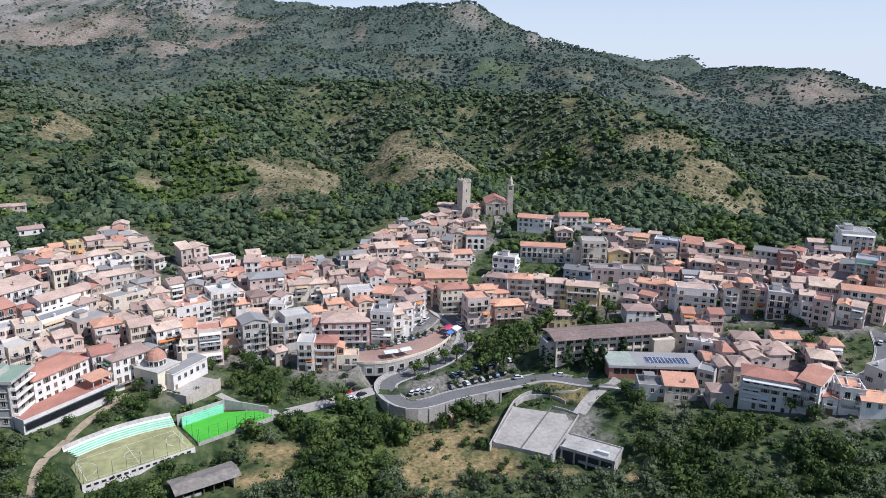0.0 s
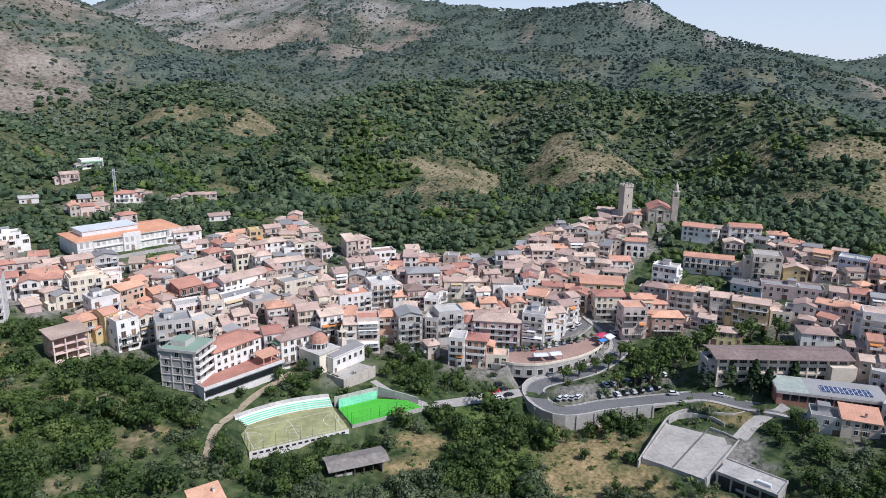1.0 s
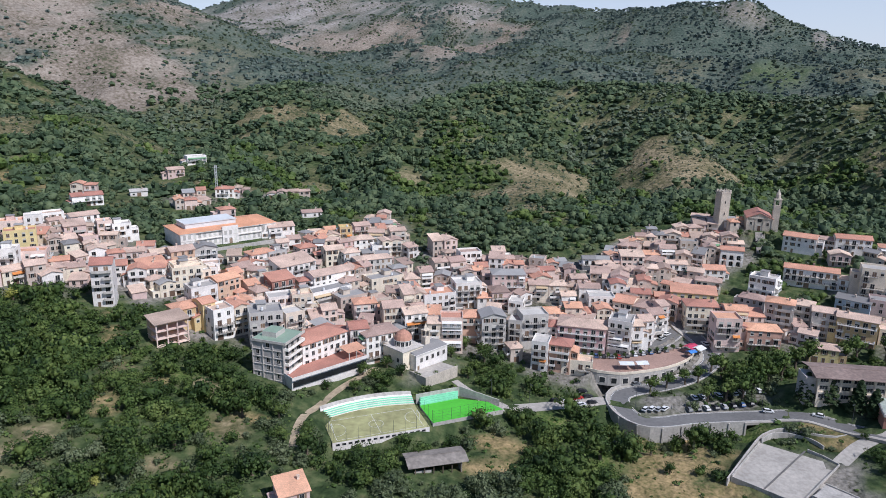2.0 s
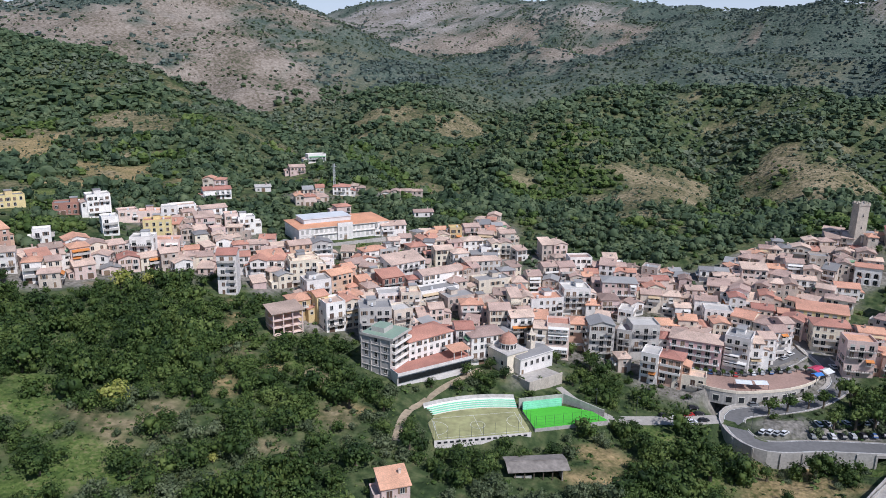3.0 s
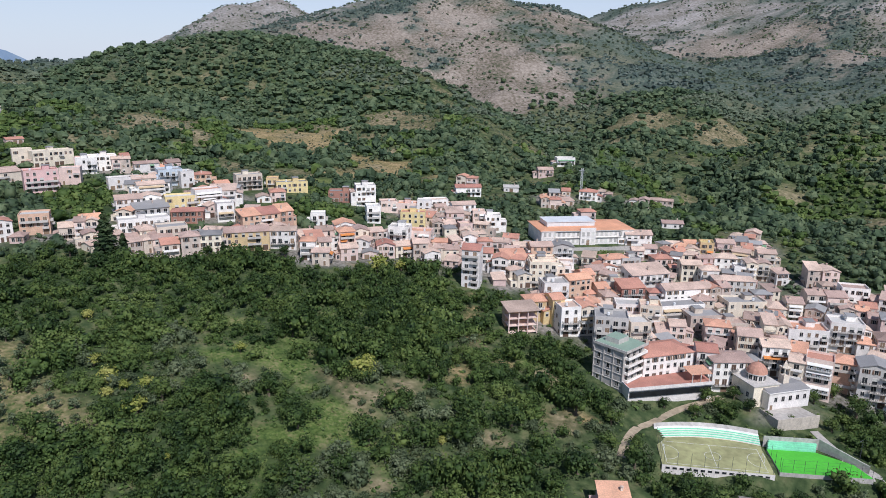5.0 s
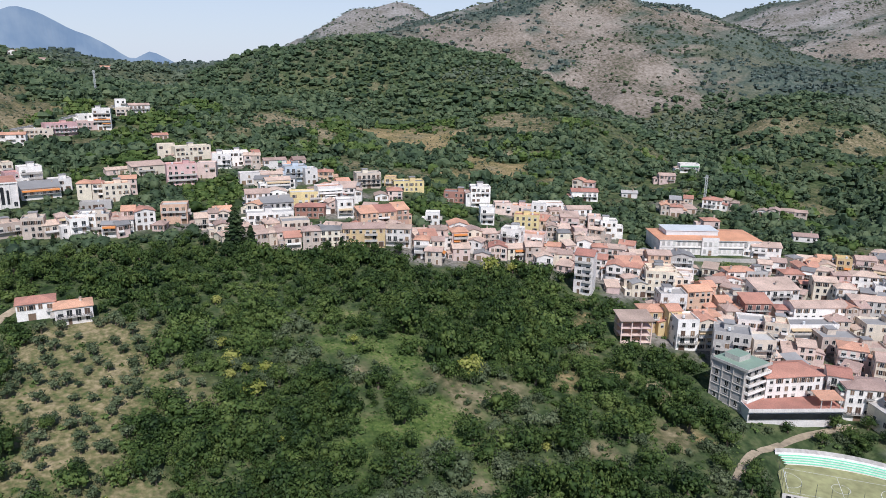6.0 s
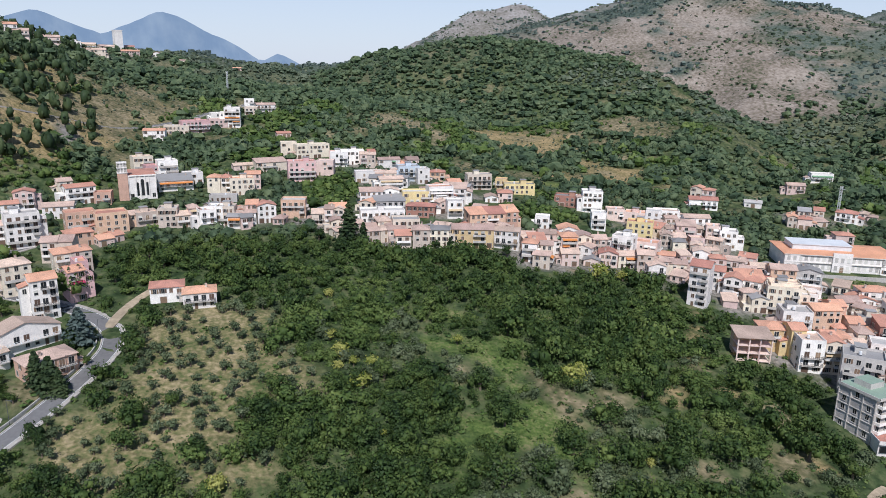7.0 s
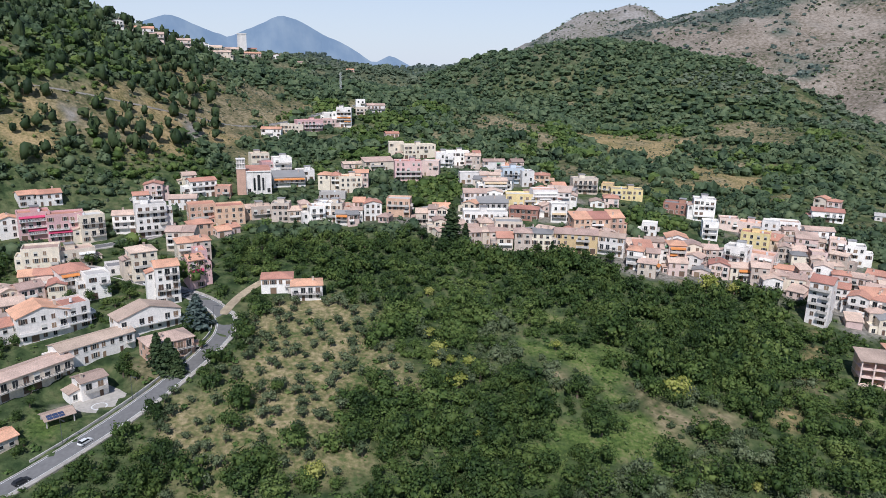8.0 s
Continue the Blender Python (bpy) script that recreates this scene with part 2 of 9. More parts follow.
PADS = [  # level places: x, y, half length, half width, turn in degrees, height, soft edge
    (-100, 203, 19, 9, 41, 5.0, 5), (-98.7, 186.2, 11, 2.8, 41, -1.8, 3), (-83.6, 199.4, 9, 2.8, 41, 1.2, 3), (-76, 226, 15, 8, 44, 5.0, 5), (-107.5, 212, 18, 6, 41, 4.6, 4), (-84, 231, 10, 3.5, 44, 4.6, 4), (-67, 216, 14, 2, 44, 0.8, 5),
    (36, 232, 12, 14, -22, 1.5, 4), (50, 262, 7, 2.5, 5, 4.0, 4), (52.6, 215.4, 10, 6, -29, -2.2, 4), (73, 290, 29, 8, 13, 9.0, 7), (88, 271, 20, 9, 0, 8.0, 6),
    (-251, 315, 29, 15, 59, 33.0, 9), (-104, 252, 12, 8, 66, 9.3, 6), (-6, 266, 9, 4, 25, 2.4, 5), (-12, 240.5, 15, 3, 0, -4.5, 6), (10, 250, 8, 2.5, 35, -2.0, 5), (34, 452, 11, 9, 2, 37.0, 7),
    (-24, 287, 15, 7, 30, 6.2, 4), (-5, 303, 8, 7, 55, 6.2, 4), (-428, -16, 16, 12, 90, 54.0, 8), (-219, -63, 11, 9, 125, 25.3, 5), (-244.7, -66.7, 13.5, 6, 121, 30.5, 3),
    (-236.1, -84.5, 15, 6, 126, 28.7, 3), (-260.8, -52.1, 12.5, 6, 114, 34.2, 3), (-240.4, -42.1, 9, 6, 114, 30.6, 3)]


def smoothed(points, step=3.0):
    """A Catmull-Rom line through the points, sampled about every step metres."""
    p = [np.array(q, float) for q in points]
    p = [2 * p[0] - p[1]] + p + [2 * p[-1] - p[-2]]
    out = []
    for a, b, c, d in zip(p, p[1:], p[2:], p[3:]):
        n = max(2, int(np.hypot(*(c - b)) / step))
        for k in range(n):
            t = k / n
            out.append(0.5 * (2 * b + (c - a) * t + (2 * a - 5 * b + 4 * c - d) * t * t + (3 * b - a - 3 * c + d) * t ** 3))
    return np.array(out + [p[-2]])


# Streets: centre line, width, surface.
STREETS = {
    "main_road": (((-5, 345), (-1, 335), (6, 326), (11, 317), (12, 308), (7, 297), (0, 288), (-8, 281), (-16, 275.5), (-21.5, 270), (-21.8, 264), (-19, 258), (-14.5, 254), (-9.5, 253),
                   (-3, 256), (5, 261), (17, 266), (29, 270), (41, 272.5), (53, 270), (64, 264), (76, 259), (92, 255), (108, 250)), 7.5, "asphalt"),
    "upper_street": (((-3, 333), (-9, 320), (-17, 309), (-29, 301), (-41, 295), (-52, 291)), 8.0, "asphalt"),
    "west_street": (((-27, 263), (-36, 256), (-46, 249), (-55, 242), (-62, 236), (-72, 236)), 6.5, "paving"),
    "ramp": (((72, 263), (66, 259.5), (60, 254), (56, 248), (53.4, 243.6)), 5.0, "paving"),
    "hill_road": (((-168, -84), (-183, -69), (-202, -53), (-222, -39), (-244, -27), (-257, -24), (-269, -27), (-281, -36), (-291, -48), (-300, -61), (-310, -75)), 6.5, "asphalt"),
    "villa_lane": (((-266, -26), (-281, -20), (-295, -11), (-303, 0)), 4.0, "dirt"),
    "east_street": (((128, 252), (148, 246), (165, 248), (178, 262), (186, 280)), 6.0, "asphalt"),
    "cross_street": (((-310, -75), (-322, -100), (-330, -108), (-338, -92), (-347, -74), (-360, -58)), 6.5, "asphalt"),
    "cliff_road": (((-470, -170), (-520, -95), (-590, -25), (-640, 20), (-690, 70)), 6.0, "asphalt"),
    "court_path": (((-116, 174), (-121, 185), (-124, 197), (-123, 211), (-119.5, 226), (-117, 238)), 3.0, "dirt"),
    "chapel_path": (((-72, 238), (-80, 243), (-86, 247)), 3.0, "paving"),
}
LINES = {}


def mountains(x, y):
    far = np.hypot(x, y)
    z = valley(x, y)
    gully = fractal(x / 260, y / 260, 3, 4)
    furrow = 1 - 2.2 * np.abs(fractal(x / 150, y / 150, 14, 4))
    for k, (name, crest) in enumerate(CRESTS.items()):
        h = ridge(x, y, crest, ROUND[name])
        z = smooth_max(h, z, 14)
    return z - gullies(x, y) + gully * np.clip((far - 480) / 900, 0, 1) * 14 + furrow * np.clip((far - 560) / 500, 0, 1) * 8 + fractal(x / 45, y / 45, 8, 3) * np.clip((far - 450) / 300, 0, 1) * 2.5


GULLIES = (((-62, 402), (-60, 481), (-81, 674), (-122, 809)), ((67, 501), (86, 669), (71, 756), (53, 831)), ((-122, 400), (-159, 462), (-211, 555), (-241, 588)),
           ((240, 480), (302, 614), (290, 679), (330, 900)), ((-376, 389), (-545, 650), (-562, 764)), ((-216, 402), (-271, 472), (-299, 574), (-387, 805)))


def gullies(x, y):
    """Depth of the stream beds that part the spurs of the hills."""
    cut = np.zeros(np.shape(x))
    for line in GULLIES:
        near = np.full(np.shape(x), 1e9)
        for (ax, ay), (bx, by) in zip(line, line[1:]):
            dx, dy = bx - ax, by - ay
            t = np.clip(((x - ax) * dx + (y - ay) * dy) / (dx * dx + dy * dy), 0, 1)
            near = np.minimum(near, np.hypot(x - ax - t * dx, y - ay - t * dy))
        cut = np.maximum(cut, np.exp(-(near / 42) ** 2))
    return 17 * cut * np.clip((np.hypot(x, y) - 455) / 90, 0, 1)


def levelled(x, y):
    z = mountains(x, y)
    for px, py, a, b, turn, h, soft in PADS:
        c, s = math.cos(radians(turn)), math.sin(radians(turn))
        u, v = (x - px) * c + (y - py) * s, -(x - px) * s + (y - py) * c
        d = np.hypot(np.maximum(np.abs(u) - a, 0), np.maximum(np.abs(v) - b, 0))
        w = np.clip(1 - d / soft, 0, 1)
        w = w * w * (3 - 2 * w)
        z = z * (1 - w) + h * w
    return z


def lay_streets():
    for name, (points, width, kind) in STREETS.items():
        line = smoothed(points)
        z = levelled(line[:, 0], line[:, 1])
        for _ in range(8):
            z[1:-1] = (z[:-2] + 2 * z[1:-1] + z[2:]) / 4
        LINES[name] = (line, z, width, kind)


def ground(x, y):
    """Height of the ground at x, y (numbers or arrays)."""
    x, y = np.atleast_1d(np.asarray(x, float)), np.atleast_1d(np.asarray(y, float))
    z = levelled(x, y)
    for name, (line, level, width, kind) in LINES.items():
        lo, hi = line.min(0) - 12, line.max(0) + 12
        k = np.where((x > lo[0]) & (x < hi[0]) & (y > lo[1]) & (y < hi[1]))[0]
        for part_of in np.array_split(k, max(1, len(k) // 4000)):
            if len(part_of):
                d = np.hypot(x[part_of, None] - line[None, :, 0], y[part_of, None] - line[None, :, 1])
                j = d.argmin(1)
                w = np.clip(1 - (d.min(1) - width / 2 - 2.2) / 3.5, 0, 1)
                z[part_of] = z[part_of] * (1 - w) + (level[j] - 0.12) * w
                if name == "main_road":
                    # the steep drop outside the hairpin bend
                    px, py = line[j, 0], line[j, 1]
                    out = (np.hypot(px + 2, py - 262) < 34) & (py < 274) & (px < 24) & (np.hypot(x[part_of] - 0, y[part_of] - 268) > np.hypot(px - 0, py - 268))
                    fall = level[j] - 0.12 - 5.4 * np.clip((d.min(1) - 2.0) / 2.4, 0, 1)
                    z[part_of] = np.where(out & (d.min(1) < 14), np.minimum(z[part_of], fall), z[part_of])
    return z


def height(x, y):
    return float(ground(x, y)[0])


lay_streets()


# Open land among the woods.
LAND = []


def land(kind, x, y, a, b):
    """A patch of open land: its kind, middle and reach along x and y."""
    LAND.append((x, y, a, b, kind))


land("slope", -780, 1600, 130, 150)
land("slope", -546, 1757, 117, 64)
land("slope", -498, 1452, 90, 225)
land("slope", -222, 1719, 51, 20)
land("dry", -55, 1379, 59, 126)
land("rock", 48, 1779, 54, 66)
land("rock", 208, 1728, 29, 67)
land("slope", 480, 1440, 70, 120)
land("slope", 780, 1560, 120, 90)
land("dry", 214, 1253, 45, 90)
land("grass", 86, 1305, 60, 50)
land("dry", -132, 607, 29, 106)
land("dry", -14, 655, 42, 90)
land("dry", 142, 679, 16, 36)
land("dry", 205, 662, 37, 21)
land("dry", 224, 573, 45, 87)
land("dry", 240, 513, 40, 80)
land("dry", -400, 730, 30, 60)
land("rock", -1089, 1836, 297, 134)
land("slope", -835, 1547, 170, 180)
land("rock", -637, 1924, 83, 149)
land("slope", -506, 1524, 93, 219)
land("slope", -220, 1724, 59, 24)
land("dry", -132, 586, 37, 124)
land("dry", -53, 706, 24, 70)
land("slope", -1032, 726, 93, 82)
land("slope", -864, 803, 95, 119)
land("slope", -746, 724, 136, 148)
land("slope", -1104, 659, 160, 68)
land("slope", -1003, 893, 96, 149)
land("rock", -1710, 789, 446, 173)
land("slope", -919, 1043, 58, 83)
land("brown", -575, 301, 58, 38)
land("brown", -430, 298, 37, 37)
land("dry", -539, 399, 49, 35)
land("dry", -481, 690, 58, 50)
land("dry", -409, 727, 30, 50)
land("dry", -773, 1009, 44, 120)
land("slope", -1017, 687, 153, 107)
land("slope", -989, 835, 86, 90)
land("slope", -778, 778, 121, 138)
land("rock", -1180, 1700, 260, 300)
land("rock", -1900, 900, 330, 330)
land("brown", -577, 307, 52, 38)
land("dry", -651, -25, 102, 44)
land("dry", -622, 205, 63, 43)
land("dry", -554, 405, 40, 28)
land("rock", -520, -62, 14, 6)
land("dry", -634, -38, 60, 22)
land("brown", -560, -50, 60, 30)
land("brown", -640, -20, 70, 30)
land("brown", -500, -95, 40, 26)
land("rock", -469, -125, 12, 7)
land("brown", -436, -135, 20, 14)
land("dry", -470, -120, 34, 24)
land("dry", -694, 10, 36, 20)
land("dry", -575, -64, 34, 14)
land("grass", -218, 101, 11, 7)
land("grass", -166, 106, 14, 7)
land("dry", -190, 116, 7, 5)
land("grass", -148, 103, 6, 4)
land("grass", -177, 62, 5, 4)
land("dry", -181, 134, 7, 6)
land("grass", -206, 108, 6, 4)
land("dry", -160, 186, 10, 6)
land("dry", -139, 170, 9, 6)
land("dry", -190, 177, 5, 9)
land("brown", 4, 232, 14, 9)
land("brown", -2, 212, 12, 18)
land("brown", 18, 214, 12, 14)
land("brown", 38, 205, 13, 6)
land("brown", -14, 243, 9, 5)
land("brown", 49, 264.5, 9, 3)
land("grass", 30, 258, 12, 4)
land("grass", -24, 222, 9, 16)
land("brown", 55, 257, 9, 5)
land("grass", -42, 236, 9, 7)
land("brown", -60, 196, 7, 5)
land("brown", -60, 213, 9, 6)
land("grass", -203, -70, 13, 8)
land("dry", -228, -46, 8, 5)
land("grove", -222, 0, 46, 30)
land("grove", -190, -22, 30, 26)
land("grove", -255, 12, 24, 20)
land("grove", -176, 5, 16, 22)
land("grass", -229, 85, 6.9, 6.9)
land("grass", -224, 93, 8.5, 8.5)
land("grass", -217, 100, 6.6, 6.6)
land("grass", -207, 109, 7.2, 7.2)
land("grass", -210, 119, 5.3, 5.3)
land("grass", -221, 115, 5.4, 5.4)
land("grass", -242, 101, 5.1, 5.1)
land("grass", -248, 99, 3.4, 3.4)
land("grass", -180, 84, 6.4, 6.4)
land("grass", -173, 76, 5.5, 5.5)
land("grass", -164, 73, 5.4, 5.4)
land("grass", -173, 90, 6.3, 6.3)
land("grass", -177, 99, 5.8, 5.8)
land("grass", -177, 110, 5.3, 5.3)
land("grass", -233, 136, 4.1, 4.1)
land("grass", -249, 136, 3.6, 3.6)
land("grass", -171, 188, 5.1, 5.1)
land("grass", -158, 185, 4.4, 4.4)
land("grass", -147, 171, 3.6, 3.6)
land("dry", -146, 99, 6.0, 6.0)
land("dry", -153, 102, 4.0, 4.0)
land("dry", -209, 89, 3.0, 3.0)
land("dry", -216, 116, 2.5, 2.5)
land("dry", -201, 116, 2.5, 2.5)
land("dry", -178, 117, 3.6, 3.6)
land("dry", -178, 126, 3.7, 3.7)
land("dry", -144, 144, 4.8, 4.8)
land("brown", -139, 170, 4.0, 4.0)
land("brown", -137, 180, 3.6, 3.6)
land("brown", -127, 173, 2.5, 2.5)
land("brown", -175, 180, 2.5, 2.5)
land("brown", -209, 194, 3.7, 3.7)
land("brown", -189, 173, 2.5, 2.5)
land("brown", -276, 175, 4.8, 4.8)
land("grass", -174, 70, 6.2, 6.2)
land("grass", -162, 71, 5.9, 5.9)
land("grass", -197, 106, 4.5, 4.5)
land("grass", -177, 87, 5.7, 5.7)
land("grass", -250, 85, 4.0, 4.0)
land("grass", -185, 106, 4.4, 4.4)
land("grass", -183, 82, 3.5, 3.5)
land("dry", -411, 302, 11.5, 11.5)
land("dry", -420, 287, 9.4, 9.4)
land("dry", -398, 314, 9.4, 9.4)
land("dry", -471, 343, 9.5, 9.5)
land("dry", -460, 355, 8.3, 8.3)
land("dry", -527, 359, 14.3, 14.3)
land("dry", -567, 373, 12.4, 12.4)
land("dry", -538, 419, 15.2, 15.2)
land("dry", -445, 468, 10.5, 10.5)
land("dry", -346, 411, 11.0, 11.0)
land("dry", -361, 416, 6.7, 6.7)
land("dry", -494, 730, 7.1, 7.1)
land("dry", -607, 342, 15.6, 15.6)
land("dry", -458, 622, 11.0, 11.0)
land("grass", -415, 235, 10.8, 10.8)
land("grass", -417, 247, 7.0, 7.0)
land("dry", 209, 664, 21.2, 21.2)
land("dry", 212, 621, 20.1, 20.1)
land("dry", 229, 594, 19.5, 19.5)
land("dry", 234, 547, 18.3, 18.3)
land("dry", 220, 465, 14.8, 14.8)
land("dry", 265, 600, 16.7, 16.7)
land("dry", 254, 627, 17.2, 17.2)
land("dry", 222, 437, 11.1, 11.1)
land("dry", 189, 671, 14.2, 14.2)

land("brown", -226, 208, 2.6, 2.6)
land("brown", -216, 198, 2.6, 2.6)
land("brown", -208, 192, 2.6, 2.6)
land("brown", -200, 184, 2.6, 2.6)
land("brown", -195, 179, 2.6, 2.6)
land("brown", -188, 173, 2.6, 2.6)
land("brown", -183, 167, 2.6, 2.6)
land("brown", -179, 162, 2.6, 2.6)
land("brown", -175, 157, 2.6, 2.6)

land("brown", 12, 231, 7.0, 7.0)
land("brown", 18, 219, 6.7, 6.7)
land("brown", 12, 213, 5.3, 5.3)
land("brown", 23, 208, 5.7, 5.7)
land("brown", 22, 239, 5.2, 5.2)
land("brown", 33, 208, 4.7, 4.7)
land("brown", 21, 264, 3.1, 3.1)
land("brown", 5, 255, 4.6, 4.6)
land("brown", 3, 220, 5.4, 5.4)
land("brown", -7, 220, 5.4, 5.4)
land("brown", 48, 264, 4.4, 4.4)
land("brown", 61, 200, 3.9, 3.9)
land("brown", -51, 201, 5.1, 5.1)
land("brown", -58, 198, 3.1, 3.1)

land("brown", -465, -133, 23.0, 23.0)
land("brown", -475, -110, 20.6, 20.6)
land("brown", -513, -93, 24.7, 24.7)
land("brown", -641, -79, 23.8, 23.8)
land("brown", -626, -47, 26.5, 26.5)
land("brown", -678, -10, 25.0, 25.0)
land("brown", -472, -146, 18.2, 18.2)
land("brown", -685, 20, 18.1, 18.1)
land("brown", -441, -149, 17.2, 17.2)
land("brown", -518, -77, 16.6, 16.6)


def open_land(x, y):
    """How far each kind of open land, and the haze tint, covers the places x, y, from 0 to 1."""
    cover = {k: np.zeros(np.shape(x)) for k in ("dry", "rock", "grass", "brown", "slope", "grove", "haze_tint")}
    edge = fractal(np.asarray(x) / 22, np.asarray(y) / 22, 21, 3) * 0.55
    for px, py, a, b, kind in LAND:
        d = np.hypot((x - px) / a, (y - py) / b) + edge
        cover[kind] = np.maximum(cover[kind], np.clip((1.15 - d) / 0.5, 0, 1))
    r = np.hypot(x, y)
    # Distance haze, painted into the far ground as a bluish-grey tint.
    cover["haze_tint"] = np.clip((r - 900) / 250, 0, 1)
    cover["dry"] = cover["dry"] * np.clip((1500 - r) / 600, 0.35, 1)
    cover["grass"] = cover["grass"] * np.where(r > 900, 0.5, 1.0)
    cover["dry"] = np.maximum(cover["dry"], np.maximum(clearings(x, y) * 0.75, (0.6 - thickness(x, y)) * 0.4 * np.clip((r - 330) / 60, 0, 1) * np.clip((1500 - r) / 500, 0, 1)))
    return cover


def thickness(x, y):
    """How thick the woods of the hillsides stand, from 0 (open terraces) to 1."""
    x, y = np.asarray(x, float), np.asarray(y, float)
    return np.clip(1.0 - 0.2 * np.clip((-250 - x) / 200, 0, 1) + 0.75 * fractal(x / 120, y / 120, 57, 4), 0, 1)


def clearings(x, y):
    """Small gaps and old terraces on the hillsides, from 0 to 1."""
    x, y = np.asarray(x, float), np.asarray(y, float)
    r = np.hypot(x, y)
    far = np.clip((r - 380) / 120, 0, 1) * np.clip((1300 - r) / 400, 0.15, 1)
    gap = np.clip((fractal(x / 34, y / 34, 40, 4) - 0.66) / 0.25, 0, 1)
    z = mountains(x, y) + 1.5 * value_noise(x / 30, y / 30, 45)
    step = np.abs((z / 7.5) % 1 - 0.5) * 2
    terrace = np.clip((step - 0.78) / 0.1, 0, 1) * np.clip((fractal(x / 130, y / 130, 47, 3) - 0.1) / 0.3, 0, 0.7)
    return np.maximum(gap, terrace) * far


def ground_material():
    m = bpy.data.materials.new("ground")
    m.use_nodes = True
    nodes, links = m.node_tree.nodes, m.node_tree.links
    bsdf = nodes["Principled BSDF"]
    bsdf.inputs["Roughness"].default_value, bsdf.inputs["Specular IOR Level"].default_value = 0.95, 0.1
    geo = nodes.new("ShaderNodeNewGeometry")

    def noise_at(scale, detail=4.0):
        n = nodes.new("ShaderNodeTexNoise")
        n.inputs["Scale"].default_value, n.inputs["Detail"].default_value = scale, detail
        links.new(geo.outputs["Position"], n.inputs["Vector"])
        return n.outputs["Fac"]

    def blended(broad, fine, share):
        """Broad patches with fine grain."""
        mix = nodes.new("ShaderNodeMixRGB")
        mix.inputs[0].default_value = share
        links.new(noise_at(broad, 4.0), mix.inputs[1])
        links.new(noise_at(fine, 7.0), mix.inputs[2])
        return mix.outputs[0]

    def ramp(fac, *stops):
        r = nodes.new("ShaderNodeValToRGB")
        while len(r.color_ramp.elements) < len(stops):
            r.color_ramp.elements.new(0.5)
        for e, (at, c) in zip(r.color_ramp.elements, stops):
            e.position, e.color = at, (*c, 1)
        links.new(fac, r.inputs[0])
        return r.outputs[0]

    out = ramp(blended(0.03, 0.24, 0.62), (0.38, (0.030, 0.050, 0.020)), (0.48, (0.058, 0.084, 0.034)), (0.57, (0.098, 0.120, 0.052)), (0.70, (0.175, 0.165, 0.085)))
    # The first entry puts distance haze into the colour of the far ground.
    kinds = (("haze_tint", (0.02, 0.2), ((0.36, (0.045, 0.066, 0.052)), (0.5, (0.085, 0.112, 0.088)), (0.64, (0.15, 0.165, 0.13)))),
             ("grass", (0.12, 0.9), ((0.36, (0.05, 0.085, 0.022)), (0.5, (0.105, 0.15, 0.04)), (0.64, (0.21, 0.20, 0.09)))),
             ("grove", (0.07, 0.6), ((0.38, (0.085, 0.115, 0.04)), (0.5, (0.20, 0.18, 0.085)), (0.62, (0.36, 0.29, 0.165)))),
             ("brown", (0.08, 0.7), ((0.34, (0.085, 0.10, 0.034)), (0.45, (0.23, 0.185, 0.085)), (0.62, (0.42, 0.305, 0.16)))),
             ("dry", (0.03, 0.35), ((0.36, (0.06, 0.075, 0.032)), (0.48, (0.16, 0.14, 0.075)), (0.64, (0.36, 0.29, 0.18)))),
             ("slope", (0.012, 0.22), ((0.37, (0.09, 0.092, 0.056)), (0.46, (0.20, 0.165, 0.128)), (0.62, (0.345, 0.295, 0.245)))),
             ("rock", (0.010, 0.16), ((0.36, (0.14, 0.135, 0.095)), (0.48, (0.245, 0.222, 0.192)), (0.66, (0.40, 0.375, 0.35)))),
             ("town", (0.05, 0.6), ((0.36, (0.09, 0.085, 0.06)), (0.48, (0.20, 0.185, 0.16)), (0.62, (0.33, 0.30, 0.265)))))
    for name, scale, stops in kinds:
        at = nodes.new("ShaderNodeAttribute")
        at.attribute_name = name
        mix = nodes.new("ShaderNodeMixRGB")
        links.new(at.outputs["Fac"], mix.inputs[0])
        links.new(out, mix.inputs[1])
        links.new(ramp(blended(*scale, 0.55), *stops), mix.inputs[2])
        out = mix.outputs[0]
    links.new(out, bsdf.inputs["Base Color"])
    normal = None
    for scale, detail, depth in ((0.17, 3.0, 3.2), (0.6, 6.0, 0.7)):
        b = nodes.new("ShaderNodeBump")
        b.inputs["Strength"].default_value, b.inputs["Distance"].default_value = 0.75, depth
        links.new(noise_at(scale, detail), b.inputs["Height"])
        if normal:
            links.new(normal, b.inputs["Normal"])
        normal = b.outputs[0]
    links.new(normal, bsdf.inputs["Normal"])
    return m


def axis(lo, hi, fine, far_lo, far_hi, grow=1.06):
    a = list(np.arange(lo, hi + 0.1, fine))
    step = fine
    while a[-1] < far_hi:
        step = min(step * grow, 140)
        a.append(a[-1] + step)
    step = fine
    while a[0] > far_lo:
        step = min(step * grow, 140)
        a.insert(0, a[0] - step)
    return np.array(a)


